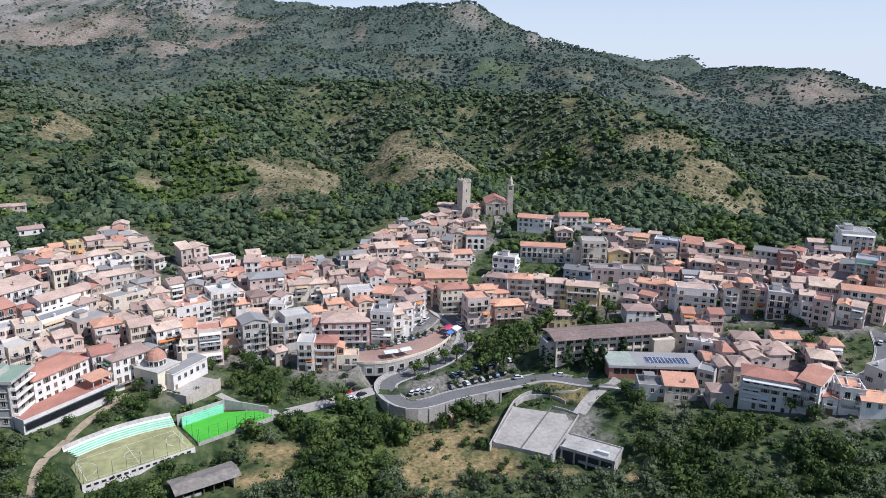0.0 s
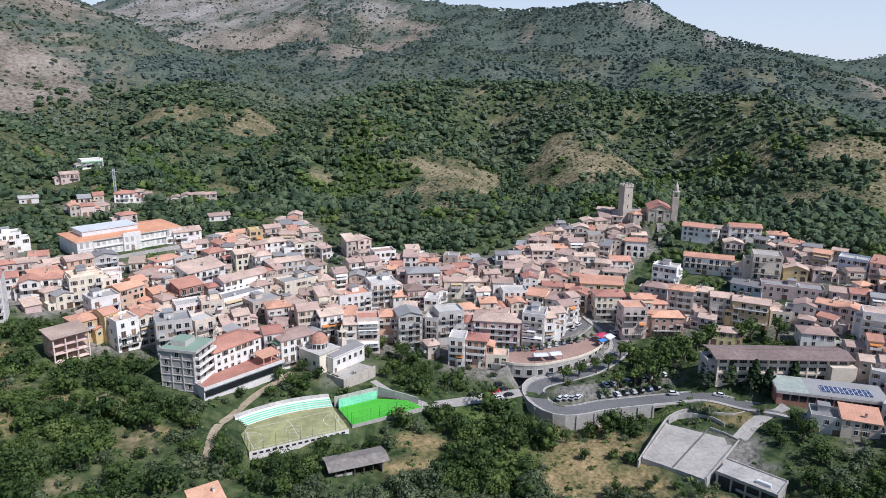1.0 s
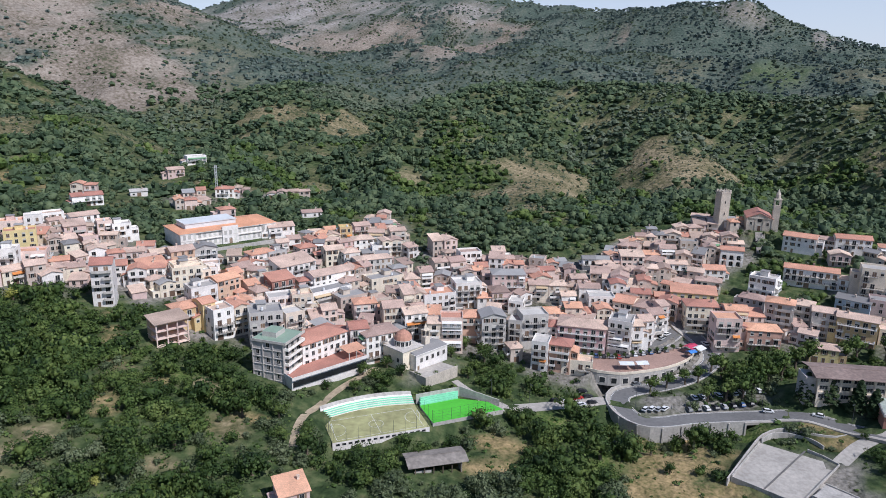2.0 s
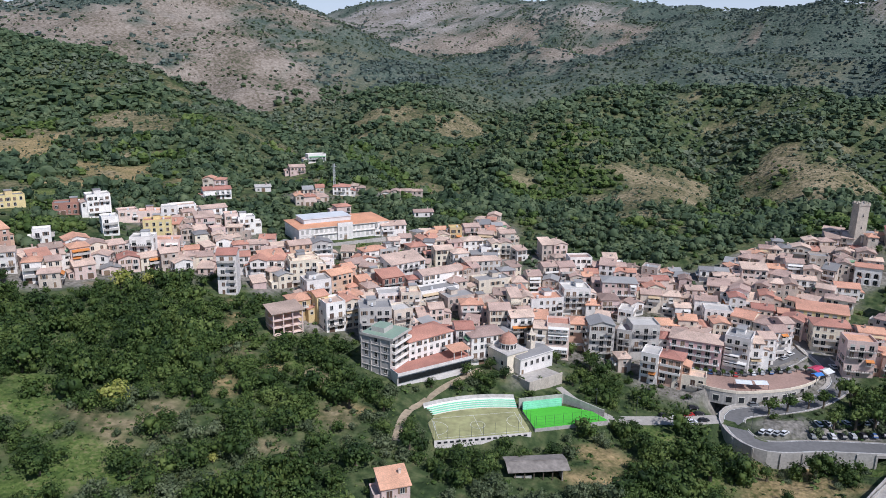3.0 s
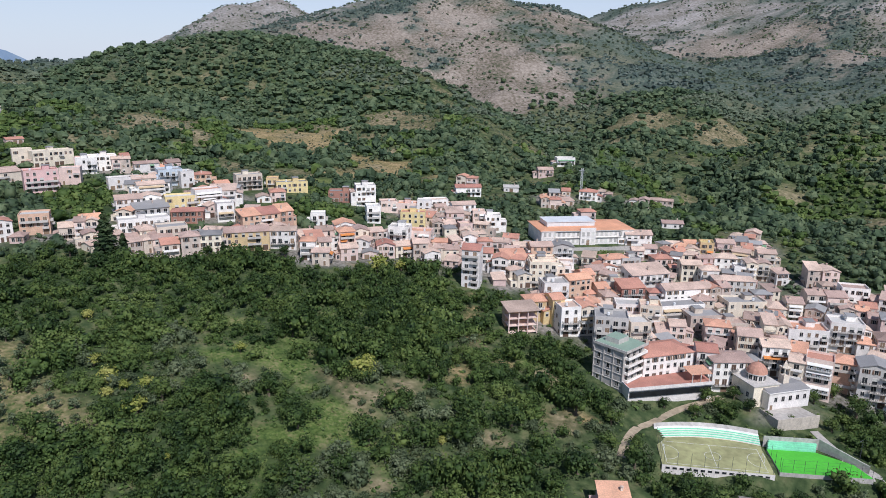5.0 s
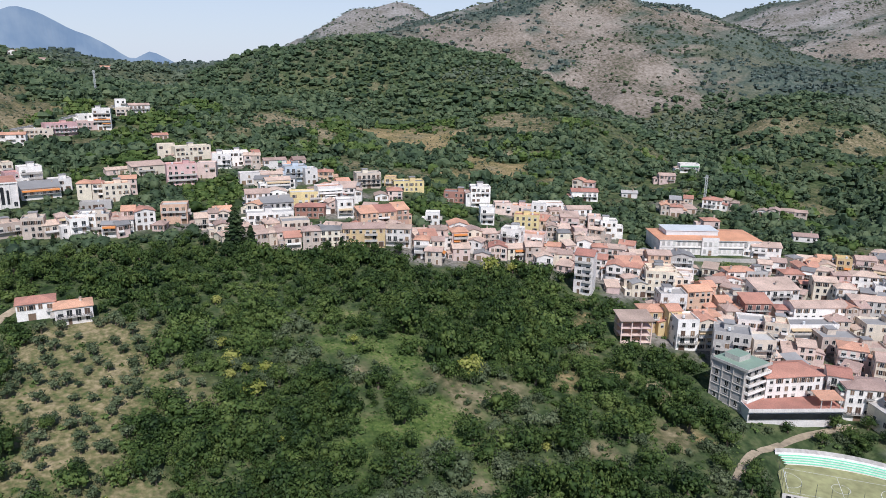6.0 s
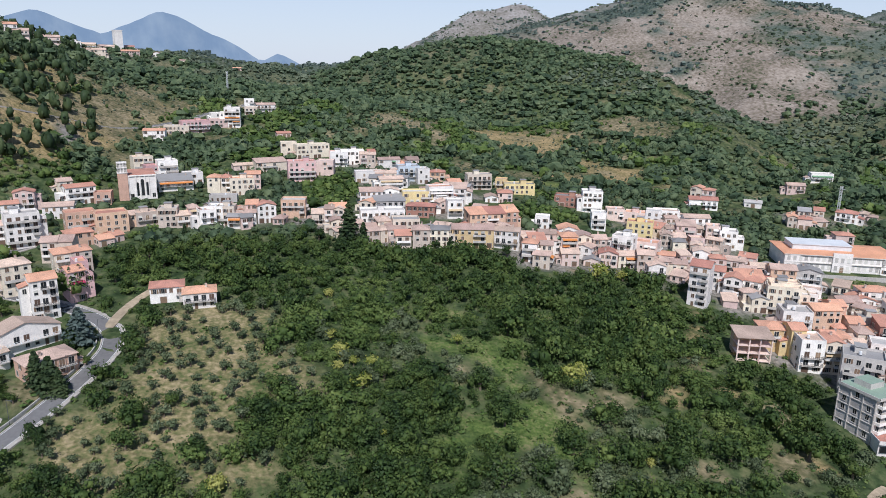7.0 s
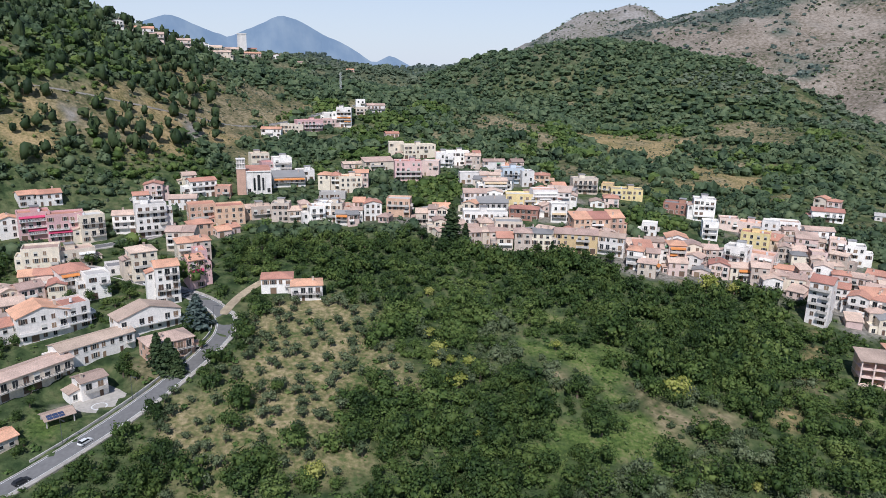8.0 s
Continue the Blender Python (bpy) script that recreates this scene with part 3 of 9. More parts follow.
def sheet(name, xs, ys, material):
    gx, gy = np.meshgrid(xs, ys)
    gz = ground(gx.ravel(), gy.ravel())
    n, m = len(xs), len(ys)
    k = (np.arange(m - 1)[:, None] * n + np.arange(n - 1)[None, :]).ravel()
    me = bpy.data.meshes.new(name)
    me.from_pydata(np.stack([gx.ravel(), gy.ravel(), gz], 1).tolist(), [], np.stack([k, k + 1, k + n + 1, k + n], 1).tolist())
    me.polygons.foreach_set("use_smooth", np.ones(len(me.polygons), bool))
    me.materials.append(material)
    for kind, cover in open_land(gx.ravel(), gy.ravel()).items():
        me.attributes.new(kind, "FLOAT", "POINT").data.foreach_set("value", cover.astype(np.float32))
    return tagged(new(name, me), kind="structure")


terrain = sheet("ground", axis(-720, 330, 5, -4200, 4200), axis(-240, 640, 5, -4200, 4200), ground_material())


def far_mountains():
    """A range on the horizon, behind everything else; its blue glow paints in the haze."""
    s = []
    n = 90
    for k in range(n + 1):
        u = k / n
        a = radians(76 + 42.5 * u)
        r = 4500 + 60 * math.sin(9 * u)
        peak = 130 + 4500 * math.tan(radians(-3.0))
        for at, rise, wide in ((89.8, 2.9, 4.2), (97.9, 2.6, 4.6), (104.5, 3.4, 5.0), (111.0, 3.6, 6.0), (81.6, 0.2, 1.4)):
            d = abs(math.degrees(a) - at) / wide
            peak = max(peak, 130 + 4500 * math.tan(radians(-1.0 + (rise + 1.6) * max(0, 1 - (d / 2.1) ** 1.15))))
        peak += 14 * float(fractal(np.array([u * 14]), np.array([3.3]), 5, 4)[0])
        s.append((-math.sin(a) * r, math.cos(a) * r, peak))
    v = [p for q in s for p in ((q[0], q[1], -200), (q[0] * 0.96, q[1] * 0.96, -200 + (q[2] + 200) * 0.55), q)]
    f = [(3 * k + j, 3 * k + 3 + j, 3 * k + 4 + j, 3 * k + 1 + j) for k in range(n) for j in (0, 1)]
    me = bpy.data.meshes.new("backdrop")
    me.from_pydata(v, [], f)
    m = bpy.data.materials.new("far mountains with haze glow")
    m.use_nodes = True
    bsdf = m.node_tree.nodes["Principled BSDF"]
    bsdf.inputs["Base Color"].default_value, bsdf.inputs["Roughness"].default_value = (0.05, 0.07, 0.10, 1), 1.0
    # Blue emission stands in for the haze in front of the range.
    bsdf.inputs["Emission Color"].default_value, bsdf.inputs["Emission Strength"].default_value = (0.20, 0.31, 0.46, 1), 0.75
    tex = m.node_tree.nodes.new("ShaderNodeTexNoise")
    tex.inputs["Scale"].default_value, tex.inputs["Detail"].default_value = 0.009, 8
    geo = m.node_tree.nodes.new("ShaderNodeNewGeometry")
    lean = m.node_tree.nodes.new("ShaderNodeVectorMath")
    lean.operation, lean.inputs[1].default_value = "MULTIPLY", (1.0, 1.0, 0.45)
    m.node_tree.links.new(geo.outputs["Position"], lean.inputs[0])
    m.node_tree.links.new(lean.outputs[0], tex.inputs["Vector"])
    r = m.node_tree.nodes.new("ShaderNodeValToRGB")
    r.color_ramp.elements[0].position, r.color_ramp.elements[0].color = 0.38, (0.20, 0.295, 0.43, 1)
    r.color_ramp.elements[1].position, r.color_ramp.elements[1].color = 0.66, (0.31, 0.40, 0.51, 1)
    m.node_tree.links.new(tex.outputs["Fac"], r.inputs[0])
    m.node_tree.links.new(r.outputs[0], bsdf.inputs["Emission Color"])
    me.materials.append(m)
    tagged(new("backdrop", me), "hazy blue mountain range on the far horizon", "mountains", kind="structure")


far_mountains()


class Shape:
    """Collects the faces of one mesh."""

    def __init__(self):
        self.v, self.f, self.m = [], [], []

    def face(self, pts, m=0):
        k = len(self.v)
        self.v += [tuple(p) for p in pts]
        self.f.append(tuple(range(k, k + len(pts))))
        self.m.append(m)

    def box(self, x0, x1, y0, y1, z0, z1, m=0, top=None):
        a, b, c, d = (x0, y0), (x1, y0), (x1, y1), (x0, y1)
        for p, q in ((a, b), (b, c), (c, d), (d, a)):
            self.face(((*p, z0), (*q, z0), (*q, z1), (*p, z1)), m)
        self.face(((*a, z1), (*b, z1), (*c, z1), (*d, z1)), m if top is None else top)
        self.face(((*d, z0), (*c, z0), (*b, z0), (*a, z0)), m)

    def prism(self, ring, z0, z1, m=0, top=None):
        n = len(ring)
        for i in range(n):
            p, q = ring[i], ring[(i + 1) % n]
            self.face(((*p, z0), (*q, z0), (*q, z1), (*p, z1)), m)
        self.face([(*p, z1) for p in ring], m if top is None else top)
        self.face([(*p, z0) for p in reversed(ring)], m)

    def tube(self, x, y, z0, z1, r0, r1=None, sides=8, m=0):
        r1 = r0 if r1 is None else r1
        ring = [(math.cos(2 * math.pi * k / sides), math.sin(2 * math.pi * k / sides)) for k in range(sides)]
        for k in range(sides):
            (a, b), (c, d) = ring[k], ring[(k + 1) % sides]
            self.face(((x + a * r0, y + b * r0, z0), (x + c * r0, y + d * r0, z0), (x + c * r1, y + d * r1, z1), (x + a * r1, y + b * r1, z1)), m)
        if r1 > 0:
            self.face([(x + a * r1, y + b * r1, z1) for a, b in ring], m)

    def mesh(self, name, *materials):
        me = bpy.data.meshes.new(name)
        me.from_pydata(self.v, [], self.f)
        for mt in materials:
            me.materials.append(mt)
        me.polygons.foreach_set("material_index", self.m)
        return me


def part(name, me, parent, label="", at=None):
    ob = new(name, me)
    ob.parent = parent
    if at is not None:
        ob.matrix_basis = at
    return tagged(ob, label)


def thing(name, x, y, z, turn, label, category, group="", kind=""):
    ob = new(name)
    ob.empty_display_size = 1
    ob.matrix_basis = pose(x, y, z, 0, 0, turn)
    return tagged(ob, label, category, group, kind)


def roof_shape(s, w, d, z, form, pitch, over=0.45, thick=0.22, m=0):
    """A tiled roof over a w by d plan, its eaves at z."""
    a, b = w / 2 + over, d / 2 + over
    if form == "p":
        rise = pitch * a
        rows = [((-a, -b), (0, -b), (0, b), (-a, b)), ((0, -b), (a, -b), (a, b), (0, b))]
        hz = lambda x, y: z - over * pitch + rise * (1 - abs(x) / a)
    elif form == "s":
        rows = [((-a, -b), (a, -b), (a, b), (-a, b))]
        hz = lambda x, y: z - over * pitch + pitch * 0.7 * (y + b)
    elif form == "h":
        k = max(a - b, 0.3)
        rows = [((-a, -b), (a, -b), (k, 0), (-k, 0)), ((a, b), (-a, b), (-k, 0), (k, 0)), ((a, -b), (a, b), (k, 0)), ((-a, b), (-a, -b), (-k, 0))]
        hz = lambda x, y: z - over * pitch + pitch * (b if abs(y) < 1e-6 and abs(x) <= k + 1e-6 else 0)
    else:
        rows = [((-a, -b), (a, -b), (a, 0), (-a, 0)), ((-a, 0), (a, 0), (a, b), (-a, b))]
        hz = lambda x, y: z - over * pitch + pitch * (b - abs(y))
    for r in rows:
        top = [(x, y, hz(x, y) + thick) for x, y in r]
        low = [(x, y, hz(x, y)) for x, y in r]
        s.face(top, m)
        s.face(low[::-1], m)
        for i in range(len(r)):
            j = (i + 1) % len(r)
            s.face((low[i], low[j], top[j], top[i]), m)
    if form in "gh":
        k = a if form == "g" else max(a - b, 0.3)
        ridge_z = hz(0, 0) + thick
        s.box(-k, k, -0.16, 0.16, ridge_z - 0.1, ridge_z + 0.1, m)


def window_mesh(name, w, h, style):
    """A window standing out from the wall at y = 0 towards -y: surround, sill, and glass, blind or shutters."""
    s = Shape()
    t = 0.10
    s.box(-w / 2 - t, -w / 2, -0.07, 0.05, 0, h, 0)
    s.box(w / 2, w / 2 + t, -0.07, 0.05, 0, h, 0)
    s.box(-w / 2 - t, w / 2 + t, -0.07, 0.05, h, h + t, 0)
    s.box(-w / 2 - t - 0.05, w / 2 + t + 0.05, -0.16, 0.05, -0.1, 0, 0)
    if style == "half":
        s.face(((-w / 2, -0.02, 0), (w / 2, -0.02, 0), (w / 2, -0.02, h * 0.55), (-w / 2, -0.02, h * 0.55)), 1)
        s.face(((-w / 2, -0.04, h * 0.55), (w / 2, -0.04, h * 0.55), (w / 2, -0.04, h), (-w / 2, -0.04, h)), 2)
    else:
        s.face(((-w / 2, -0.02, 0), (w / 2, -0.02, 0), (w / 2, -0.02, h), (-w / 2, -0.02, h)), 2 if style in ("shut", "closed") else 1)
        s.box(-0.03, 0.03, -0.05, -0.02, 0, h, 0)
    if style == "open":
        for side in (-1, 1):
            x0, x1 = sorted((side * (w / 2 + t), side * (w + t)))
            s.box(x0, x1, -0.09, -0.01, 0, h, 2)
    return s.mesh(name, SURROUND, GLASS, BLIND if style in ("half", "closed") else SHUTTER)


WINDOWS = [window_mesh("window", 1.25, 1.75, k) for k in ("open", "shut", "plain", "open", "half", "plain")]
TALL = [window_mesh("french_window", 1.7, 2.35, k) for k in ("plain", "plain", "shut", "half")]


def shop_mesh():
    s = Shape()
    s.box(-1.35, -1.2, -0.06, 0.05, 0, 2.6, 0)
    s.box(1.2, 1.35, -0.06, 0.05, 0, 2.6, 0)
    s.box(-1.35, 1.35, -0.06, 0.05, 2.6, 2.8, 0)
    s.face(((-1.2, -0.02, 0), (1.2, -0.02, 0), (1.2, -0.02, 2.6), (-1.2, -0.02, 2.6)), 1)
    return s.mesh("shutter_door", SURROUND, SHUTTER)


def door_mesh():
    s = Shape()
    s.box(-0.7, -0.55, -0.08, 0.05, 0, 2.3, 0)
    s.box(0.55, 0.7, -0.08, 0.05, 0, 2.3, 0)
    s.box(-0.7, 0.7, -0.08, 0.05, 2.3, 2.45, 0)
    s.box(-0.55, 0.55, -0.03, 0.02, 0, 2.3, 1)
    return s.mesh("door", SURROUND, SHUTTER)


def balcony_mesh(solid, rail):
    """One metre of balcony, stretched along the wall: slab, front and ends."""
    s = Shape()
    s.box(-0.5, 0.5, -1.45, 0.02, -0.2, 0, 0)
    if solid:
        s.box(-0.5, 0.5, -1.45, -1.33, 0, 0.95, 1)
        s.box(-0.5, -0.47, -1.33, 0, 0, 0.95, 1)
        s.box(0.47, 0.5, -1.33, 0, 0, 0.95, 1)
    else:
        for z in (0.1, 0.5, 0.95):
            s.box(-0.5, 0.5, -1.42, -1.36, z, z + 0.08, 1)
        for k in range(11):
            x = -0.5 + k * 0.096
            s.box(x, x + 0.016, -1.41, -1.37, 0, 0.95, 1)
        for x in (-0.5, 0.486):
            s.box(x, x + 0.014, -1.37, 0, 0.9, 0.98, 1)
            s.box(x, x + 0.014, -1.37, 0, 0.4, 0.46, 1)
    return s.mesh("balcony", SLAB, rail)


BALCONY = [balcony_mesh(False, RAIL), balcony_mesh(True, WALLS["w"]), balcony_mesh(True, SLAB), balcony_mesh(False, WHITEMETAL)]
SHOP, DOOR = shop_mesh(), door_mesh()


def chimney_mesh():
    s = Shape()
    s.box(-0.35, 0.35, -0.3, 0.3, -1.0, 1.1, 0)
    s.box(-0.45, 0.45, -0.4, 0.4, 1.1, 1.2, 0)
    for x in (-0.25, 0.25):
        s.box(x - 0.08, x + 0.08, -0.25, 0.25, 1.2, 1.4, 0)
    s.box(-0.45, 0.45, -0.4, 0.4, 1.4, 1.5, 1)
    return s.mesh("chimney", WALLS["s"], ROOFS["o"])


CHIMNEY = chimney_mesh()


def awning_mesh(colour):
    """One metre of a sloping cloth awning with a short valance, stretched along a balcony."""
    s = Shape()
    s.face(((-0.5, 0.0, 2.45), (-0.5, -1.35, 1.75), (0.5, -1.35, 1.75), (0.5, 0.0, 2.45)))
    s.face(((-0.5, 0.0, 2.42), (0.5, 0.0, 2.42), (0.5, -1.35, 1.72), (-0.5, -1.35, 1.72)))
    s.box(-0.5, 0.5, -1.37, -1.34, 1.5, 1.76)
    return s.mesh("awning", colour)


AWNINGS = [awning_mesh(paint(n + " awning cloth", c, 0.75, 0.08)) for n, c in (("orange", (0.62, 0.24, 0.07)), ("white", (0.75, 0.73, 0.68)), ("green", (0.16, 0.30, 0.17)), ("sand", (0.55, 0.42, 0.26)), ("crimson", (0.55, 0.07, 0.15)))]


def tank_mesh():
    """A water tank on a low frame."""
    s = Shape()
    s.box(-0.5, 0.5, -0.5, 0.5, 0, 0.3, 1)
    s.tube(0, 0, 0.3, 1.5, 0.55, 0.55, 10)
    s.tube(0, 0, 1.5, 1.65, 0.55, 0.15, 10)
    return s.mesh("water_tank", WHITEMETAL, DARKMETAL)


TANK = tank_mesh()
FLOOR = 3.05
WORDS = {1: "one-storey", 2: "two-storey", 3: "three-storey", 4: "four-storey", 5: "five-storey", 6: "six-storey"}
FORM = {"g": "gable roof", "h": "hipped roof", "p": "gable roof", "s": "lean-to roof", "f": "terrace roof"}
plots = []  # taken ground: x, y, radius
dice = random.Random(11)


def turned(x, y, turn, u, v):
    c, s = math.cos(radians(turn)), math.sin(radians(turn))
    return x + u * c - v * s, y + u * s + v * c


MESH_DATA = {}


def joined(name, pieces):
    """One mesh of many copies of small meshes; pieces are pairs of a mesh and its pose."""
    verts, faces, slots, mats = [], [], [], []
    for me, m in pieces:
        if me.name not in MESH_DATA:
            MESH_DATA[me.name] = ([v.co.copy() for v in me.vertices], [tuple(p.vertices) for p in me.polygons], [me.materials[p.material_index] for p in me.polygons])
        vs, fs, ms = MESH_DATA[me.name]
        k = len(verts)
        verts += [m @ v for v in vs]
        faces += [tuple(i + k for i in f) for f in fs]
        for mt in ms:
            if mt not in mats:
                mats.append(mt)
            slots.append(mats.index(mt))
    me = bpy.data.meshes.new(name)
    me.from_pydata(verts, [], faces)
    for mt in mats:
        me.materials.append(mt)
    me.polygons.foreach_set("material_index", slots)
    return me


def facade(home, x0, x1, y, n, base, at_turn, low=True, density=1.0, balconies=0.3, rows=None, rosy=False):
    """Windows, doors and balconies on a wall that runs from x0 to x1 at depth y, in the house's own axes turned by at_turn."""
    rot = pose(0, 0, 0, 0, 0, at_turn)
    width = x1 - x0

    def fit(name, me, at):
        if rows is None:
            part(name, me, home, at=at)
        else:
            rows.append((me, at))

    cols = max(1, round(width / 3.2))
    step = width / cols
    style = dice.choice(BALCONY)
    share = dice.random()
    cloth = AWNINGS[4] if rosy else dice.choice(AWNINGS[:4]) if dice.random() < 0.3 else None
    for k in range(n):
        z = base + k * FLOOR
        runs = []
        if k > 0 and share < balconies * 1.6 and dice.random() < 0.85:
            a = dice.randrange(cols)
            b = min(cols, a + dice.choice((1, 2, 2, 3)))
            if dice.random() < 0.5:
                a, b = 0, cols
            runs.append((a, b))
            long = (b - a) * step - 0.3
            where = rot @ pose((x0 + (a + b) / 2 * step), y, z + 0.1) @ Matrix.Diagonal((long, 1, 1, 1))
            part("balcony", style, home, at=where)
            if cloth and dice.random() < 0.5:
                part("awning", cloth, home, at=where)
        for c in range(cols):
            x = x0 + (c + 0.5) * step
            if k == 0 and low:
                r = dice.random()
                if r < 0.16:
                    fit("door", DOOR, rot @ pose(x, y, z))
                elif r < 0.4 and step > 2.9:
                    fit("shutter_door", SHOP, rot @ pose(x, y, z))
                elif r < 0.7:
                    fit("window", dice.choice(WINDOWS), rot @ pose(x, y, z + 1.0))
                continue
            if dice.random() > density:
                continue
            if any(a <= c < b for a, b in runs):
                fit("french_window", dice.choice(TALL), rot @ pose(x, y, z + 0.12))
            else:
                fit("window", dice.choice(WINDOWS), rot @ pose(x, y, z + 1.0))


def annex(home, a, b, low, n, wall, roof):
    """A lower wing built against one end of a house."""
    side, long, deep = dice.choice((-1, 1)), dice.uniform(2.2, 4.0), dice.uniform(0.45, 0.85) * b
    rise = FLOOR * (n - dice.choice((1, 1, 2)) * (n > 2) - (n == 2)) + dice.uniform(-0.5, 0.9)
    v = dice.uniform(-0.4, 0.9) * (b - deep)
    x0, x1 = sorted((side * (a - 0.1), side * (a + long)))
    s = Shape()
    flat = dice.random() < 0.4
    s.box(x0, x1, v - deep, v + deep, low, rise, 0, 1 if flat else 0)
    if flat:
        for p, q, r, t in ((x0, x1, v - deep, v - deep + 0.2), (x0, x1, v + deep - 0.2, v + deep), (x1 - 0.2, x1, v - deep, v + deep) if side > 0 else (x0, x0 + 0.2, v - deep, v + deep)):
            s.box(p, q, r, t, rise, rise + 0.8, 0)
    else:
        tip, eave = rise + long * 0.3, rise + 0.05
        e0, e1 = side * a, side * (a + long + 0.3)
        for z in (0.18, 0.0):
            pts = ((e0, v - deep - 0.3, tip + z), (e1, v - deep - 0.3, eave + z), (e1, v + deep + 0.3, eave + z), (e0, v + deep + 0.3, tip + z))
            s.face(pts if (side > 0) == (z > 0) else pts[::-1], 1)
        s.box(*sorted((e1 - 0.05, e1)), v - deep - 0.3, v + deep + 0.3, eave, eave + 0.18, 1)
        for w in (v - deep, v + deep):
            s.face(((e0, w, rise), (e1, w, rise), (e0, w, tip)), 0)
    wing = part("annex", s.mesh("annex", WALLS[wall], ROOFS["w" if flat else roof if roof in "rob" else "o"]), home)
    if rise > 2.6:
        part("window", dice.choice(WINDOWS), wing, at=pose((x0 + x1) / 2, v - deep, rise - 2.2))


def house(x, y, turn, w, d, n, wall, roof, form, label="", bare=False, up=0.3, balconies=0.3):
    near = math.hypot(x, y)
    turn += 0 if label else dice.uniform(-2, 2)
    fx, fy = turned(x, y, turn, 0, -d / 2)
    z0 = height(fx, fy)
    drop = min(height(*turned(x, y, turn, u, v)) for u in (-w / 2, w / 2) for v in (-d / 2, d / 2)) - z0
    top = FLOOR * n + up
    pitch = dice.uniform(0.27, 0.36)
    plots.append((x, y, max(w, d) * 0.5 + 1.0))
    words = label or f"{WORDS[n]} {WALL_WORDS[wall]} house with a {ROOF_WORDS[roof]} {FORM[form]}"
    sort = "apartment_building" if n > 3 else "stone_house" if wall == "s" else "flat_roofed_house" if form == "f" else "cottage" if n == 1 else "house"
    words = words.replace(" house ", " apartment building ") if n > 3 else words
    home = thing(sort, x, y, z0, turn, words, "house", sort.replace("_", " ") + "s of the town")
    s = Shape()
    a, b = w / 2, d / 2
    low = min(drop, 0) - 1.2
    wall_top = top + (0.85 if form == "f" else 0)
    for p, q in (((-a, -b), (a, -b)), ((a, -b), (a, b)), ((a, b), (-a, b)), ((-a, b), (-a, -b))):
        s.face(((*p, low), (*q, low), (*q, wall_top), (*p, wall_top)))
    if form == "f":
        t = 0.25
        for p, q in (((-a + t, -b + t), (a - t, -b + t)), ((a - t, -b + t), (a - t, b - t)), ((a - t, b - t), (-a + t, b - t)), ((-a + t, b - t), (-a + t, -b + t))):
            s.face(((*q, top - 0.1), (*p, top - 0.1), (*p, wall_top), (*q, wall_top)))
        ring, inner = ((-a, -b), (a, -b), (a, b), (-a, b)), ((-a + t, -b + t), (a - t, -b + t), (a - t, b - t), (-a + t, b - t))
        for k in range(4):
            s.face([(*ring[k], wall_top), (*ring[(k + 1) % 4], wall_top), (*inner[(k + 1) % 4], wall_top), (*inner[k], wall_top)])
    elif form == "g":
        for side in (-a, a):
            pts = [(side, -b, top), (side, b, top), (side, 0, top + pitch * b)]
            s.face(pts if side > 0 else pts[::-1])
    elif form == "p":
        for side in (-b, b):
            pts = [(-a, side, top), (a, side, top), (0, side, top + pitch * a)]
            s.face(pts if side < 0 else pts[::-1])
    elif form == "s":
        hi = top + pitch * 0.7 * d
        s.face(((a, -b, top), (a, b, top), (a, b, hi)))
        s.face(((-a, -b, top), (-a, b, hi), (-a, b, top)))
        s.face(((a, b, top), (-a, b, top), (-a, b, hi), (a, b, hi)))
    s.face([(-a, -b, low), (-a, b, low), (a, b, low), (a, -b, low)])
    part("wall", s.mesh("wall", WALLS[wall]), home)
    s = Shape()
    if form == "f":
        s.box(-a + 0.25, a - 0.25, -b + 0.25, b - 0.25, top - 0.35, top)
    else:
        roof_shape(s, w, d, top, form, pitch)
    part("roof", s.mesh("roof", ROOFS[roof]), home)
    if not label and n > 1 and dice.random() < 0.7:
        annex(home, a, b, low, n, wall, roof)
    if form == "f" and w > 9 and dice.random() < 0.55:
        s = Shape()
        u = dice.uniform(-a * 0.4, a * 0.4)
        s.box(u - 1.8, u + 1.8, 0.3, b - 0.6, top - 0.05, top + 2.4, 0)
        s.box(u - 2.1, u + 2.1, 0.0, b - 0.4, top + 2.4, top + 2.58, 1)
        part("stair_hut", s.mesh("stair_hut", WALLS[wall], ROOFS["k"]), home)
    elif form != "f" and dice.random() < 0.65:
        u, v = dice.uniform(-a * 0.7, a * 0.7), dice.choice((-1, 1)) * dice.uniform(0.2, 0.5) * b
        part("chimney", CHIMNEY, home, at=pose(u, v, top + pitch * (b - abs(v)) + 0.1))
    if form == "f" and dice.random() < 0.35:
        part("water_tank", TANK, home, at=pose(dice.uniform(-a * 0.6, a * 0.6), dice.uniform(-b * 0.6, -0.5), top))
    if bare:
        return home
    dense = 0.9 if near < 460 else 0.7
    rows = [] if near > 325 else None
    balconies = 0.62 if n > 3 and wall != "s" else 0.15 if wall == "s" else 0.42
    facade(home, -a + 0.4, a - 0.4, -b, n, 0, 0, True, dense, balconies, rows, wall == "P" and n > 3 and home.location.x < -255)
    if near < 460:
        facade(home, -b + 0.8, b - 0.8, -a, n, 0, 90, False, 0.45, 0.08, rows)
        facade(home, -b + 0.8, b - 0.8, -a, n, 0, -90, False, 0.45, 0.10, rows)
    if rows:
        tagged(part("glazing", joined("glazing", rows), home, "rows of small shuttered windows"), kind="stuff")
    return home


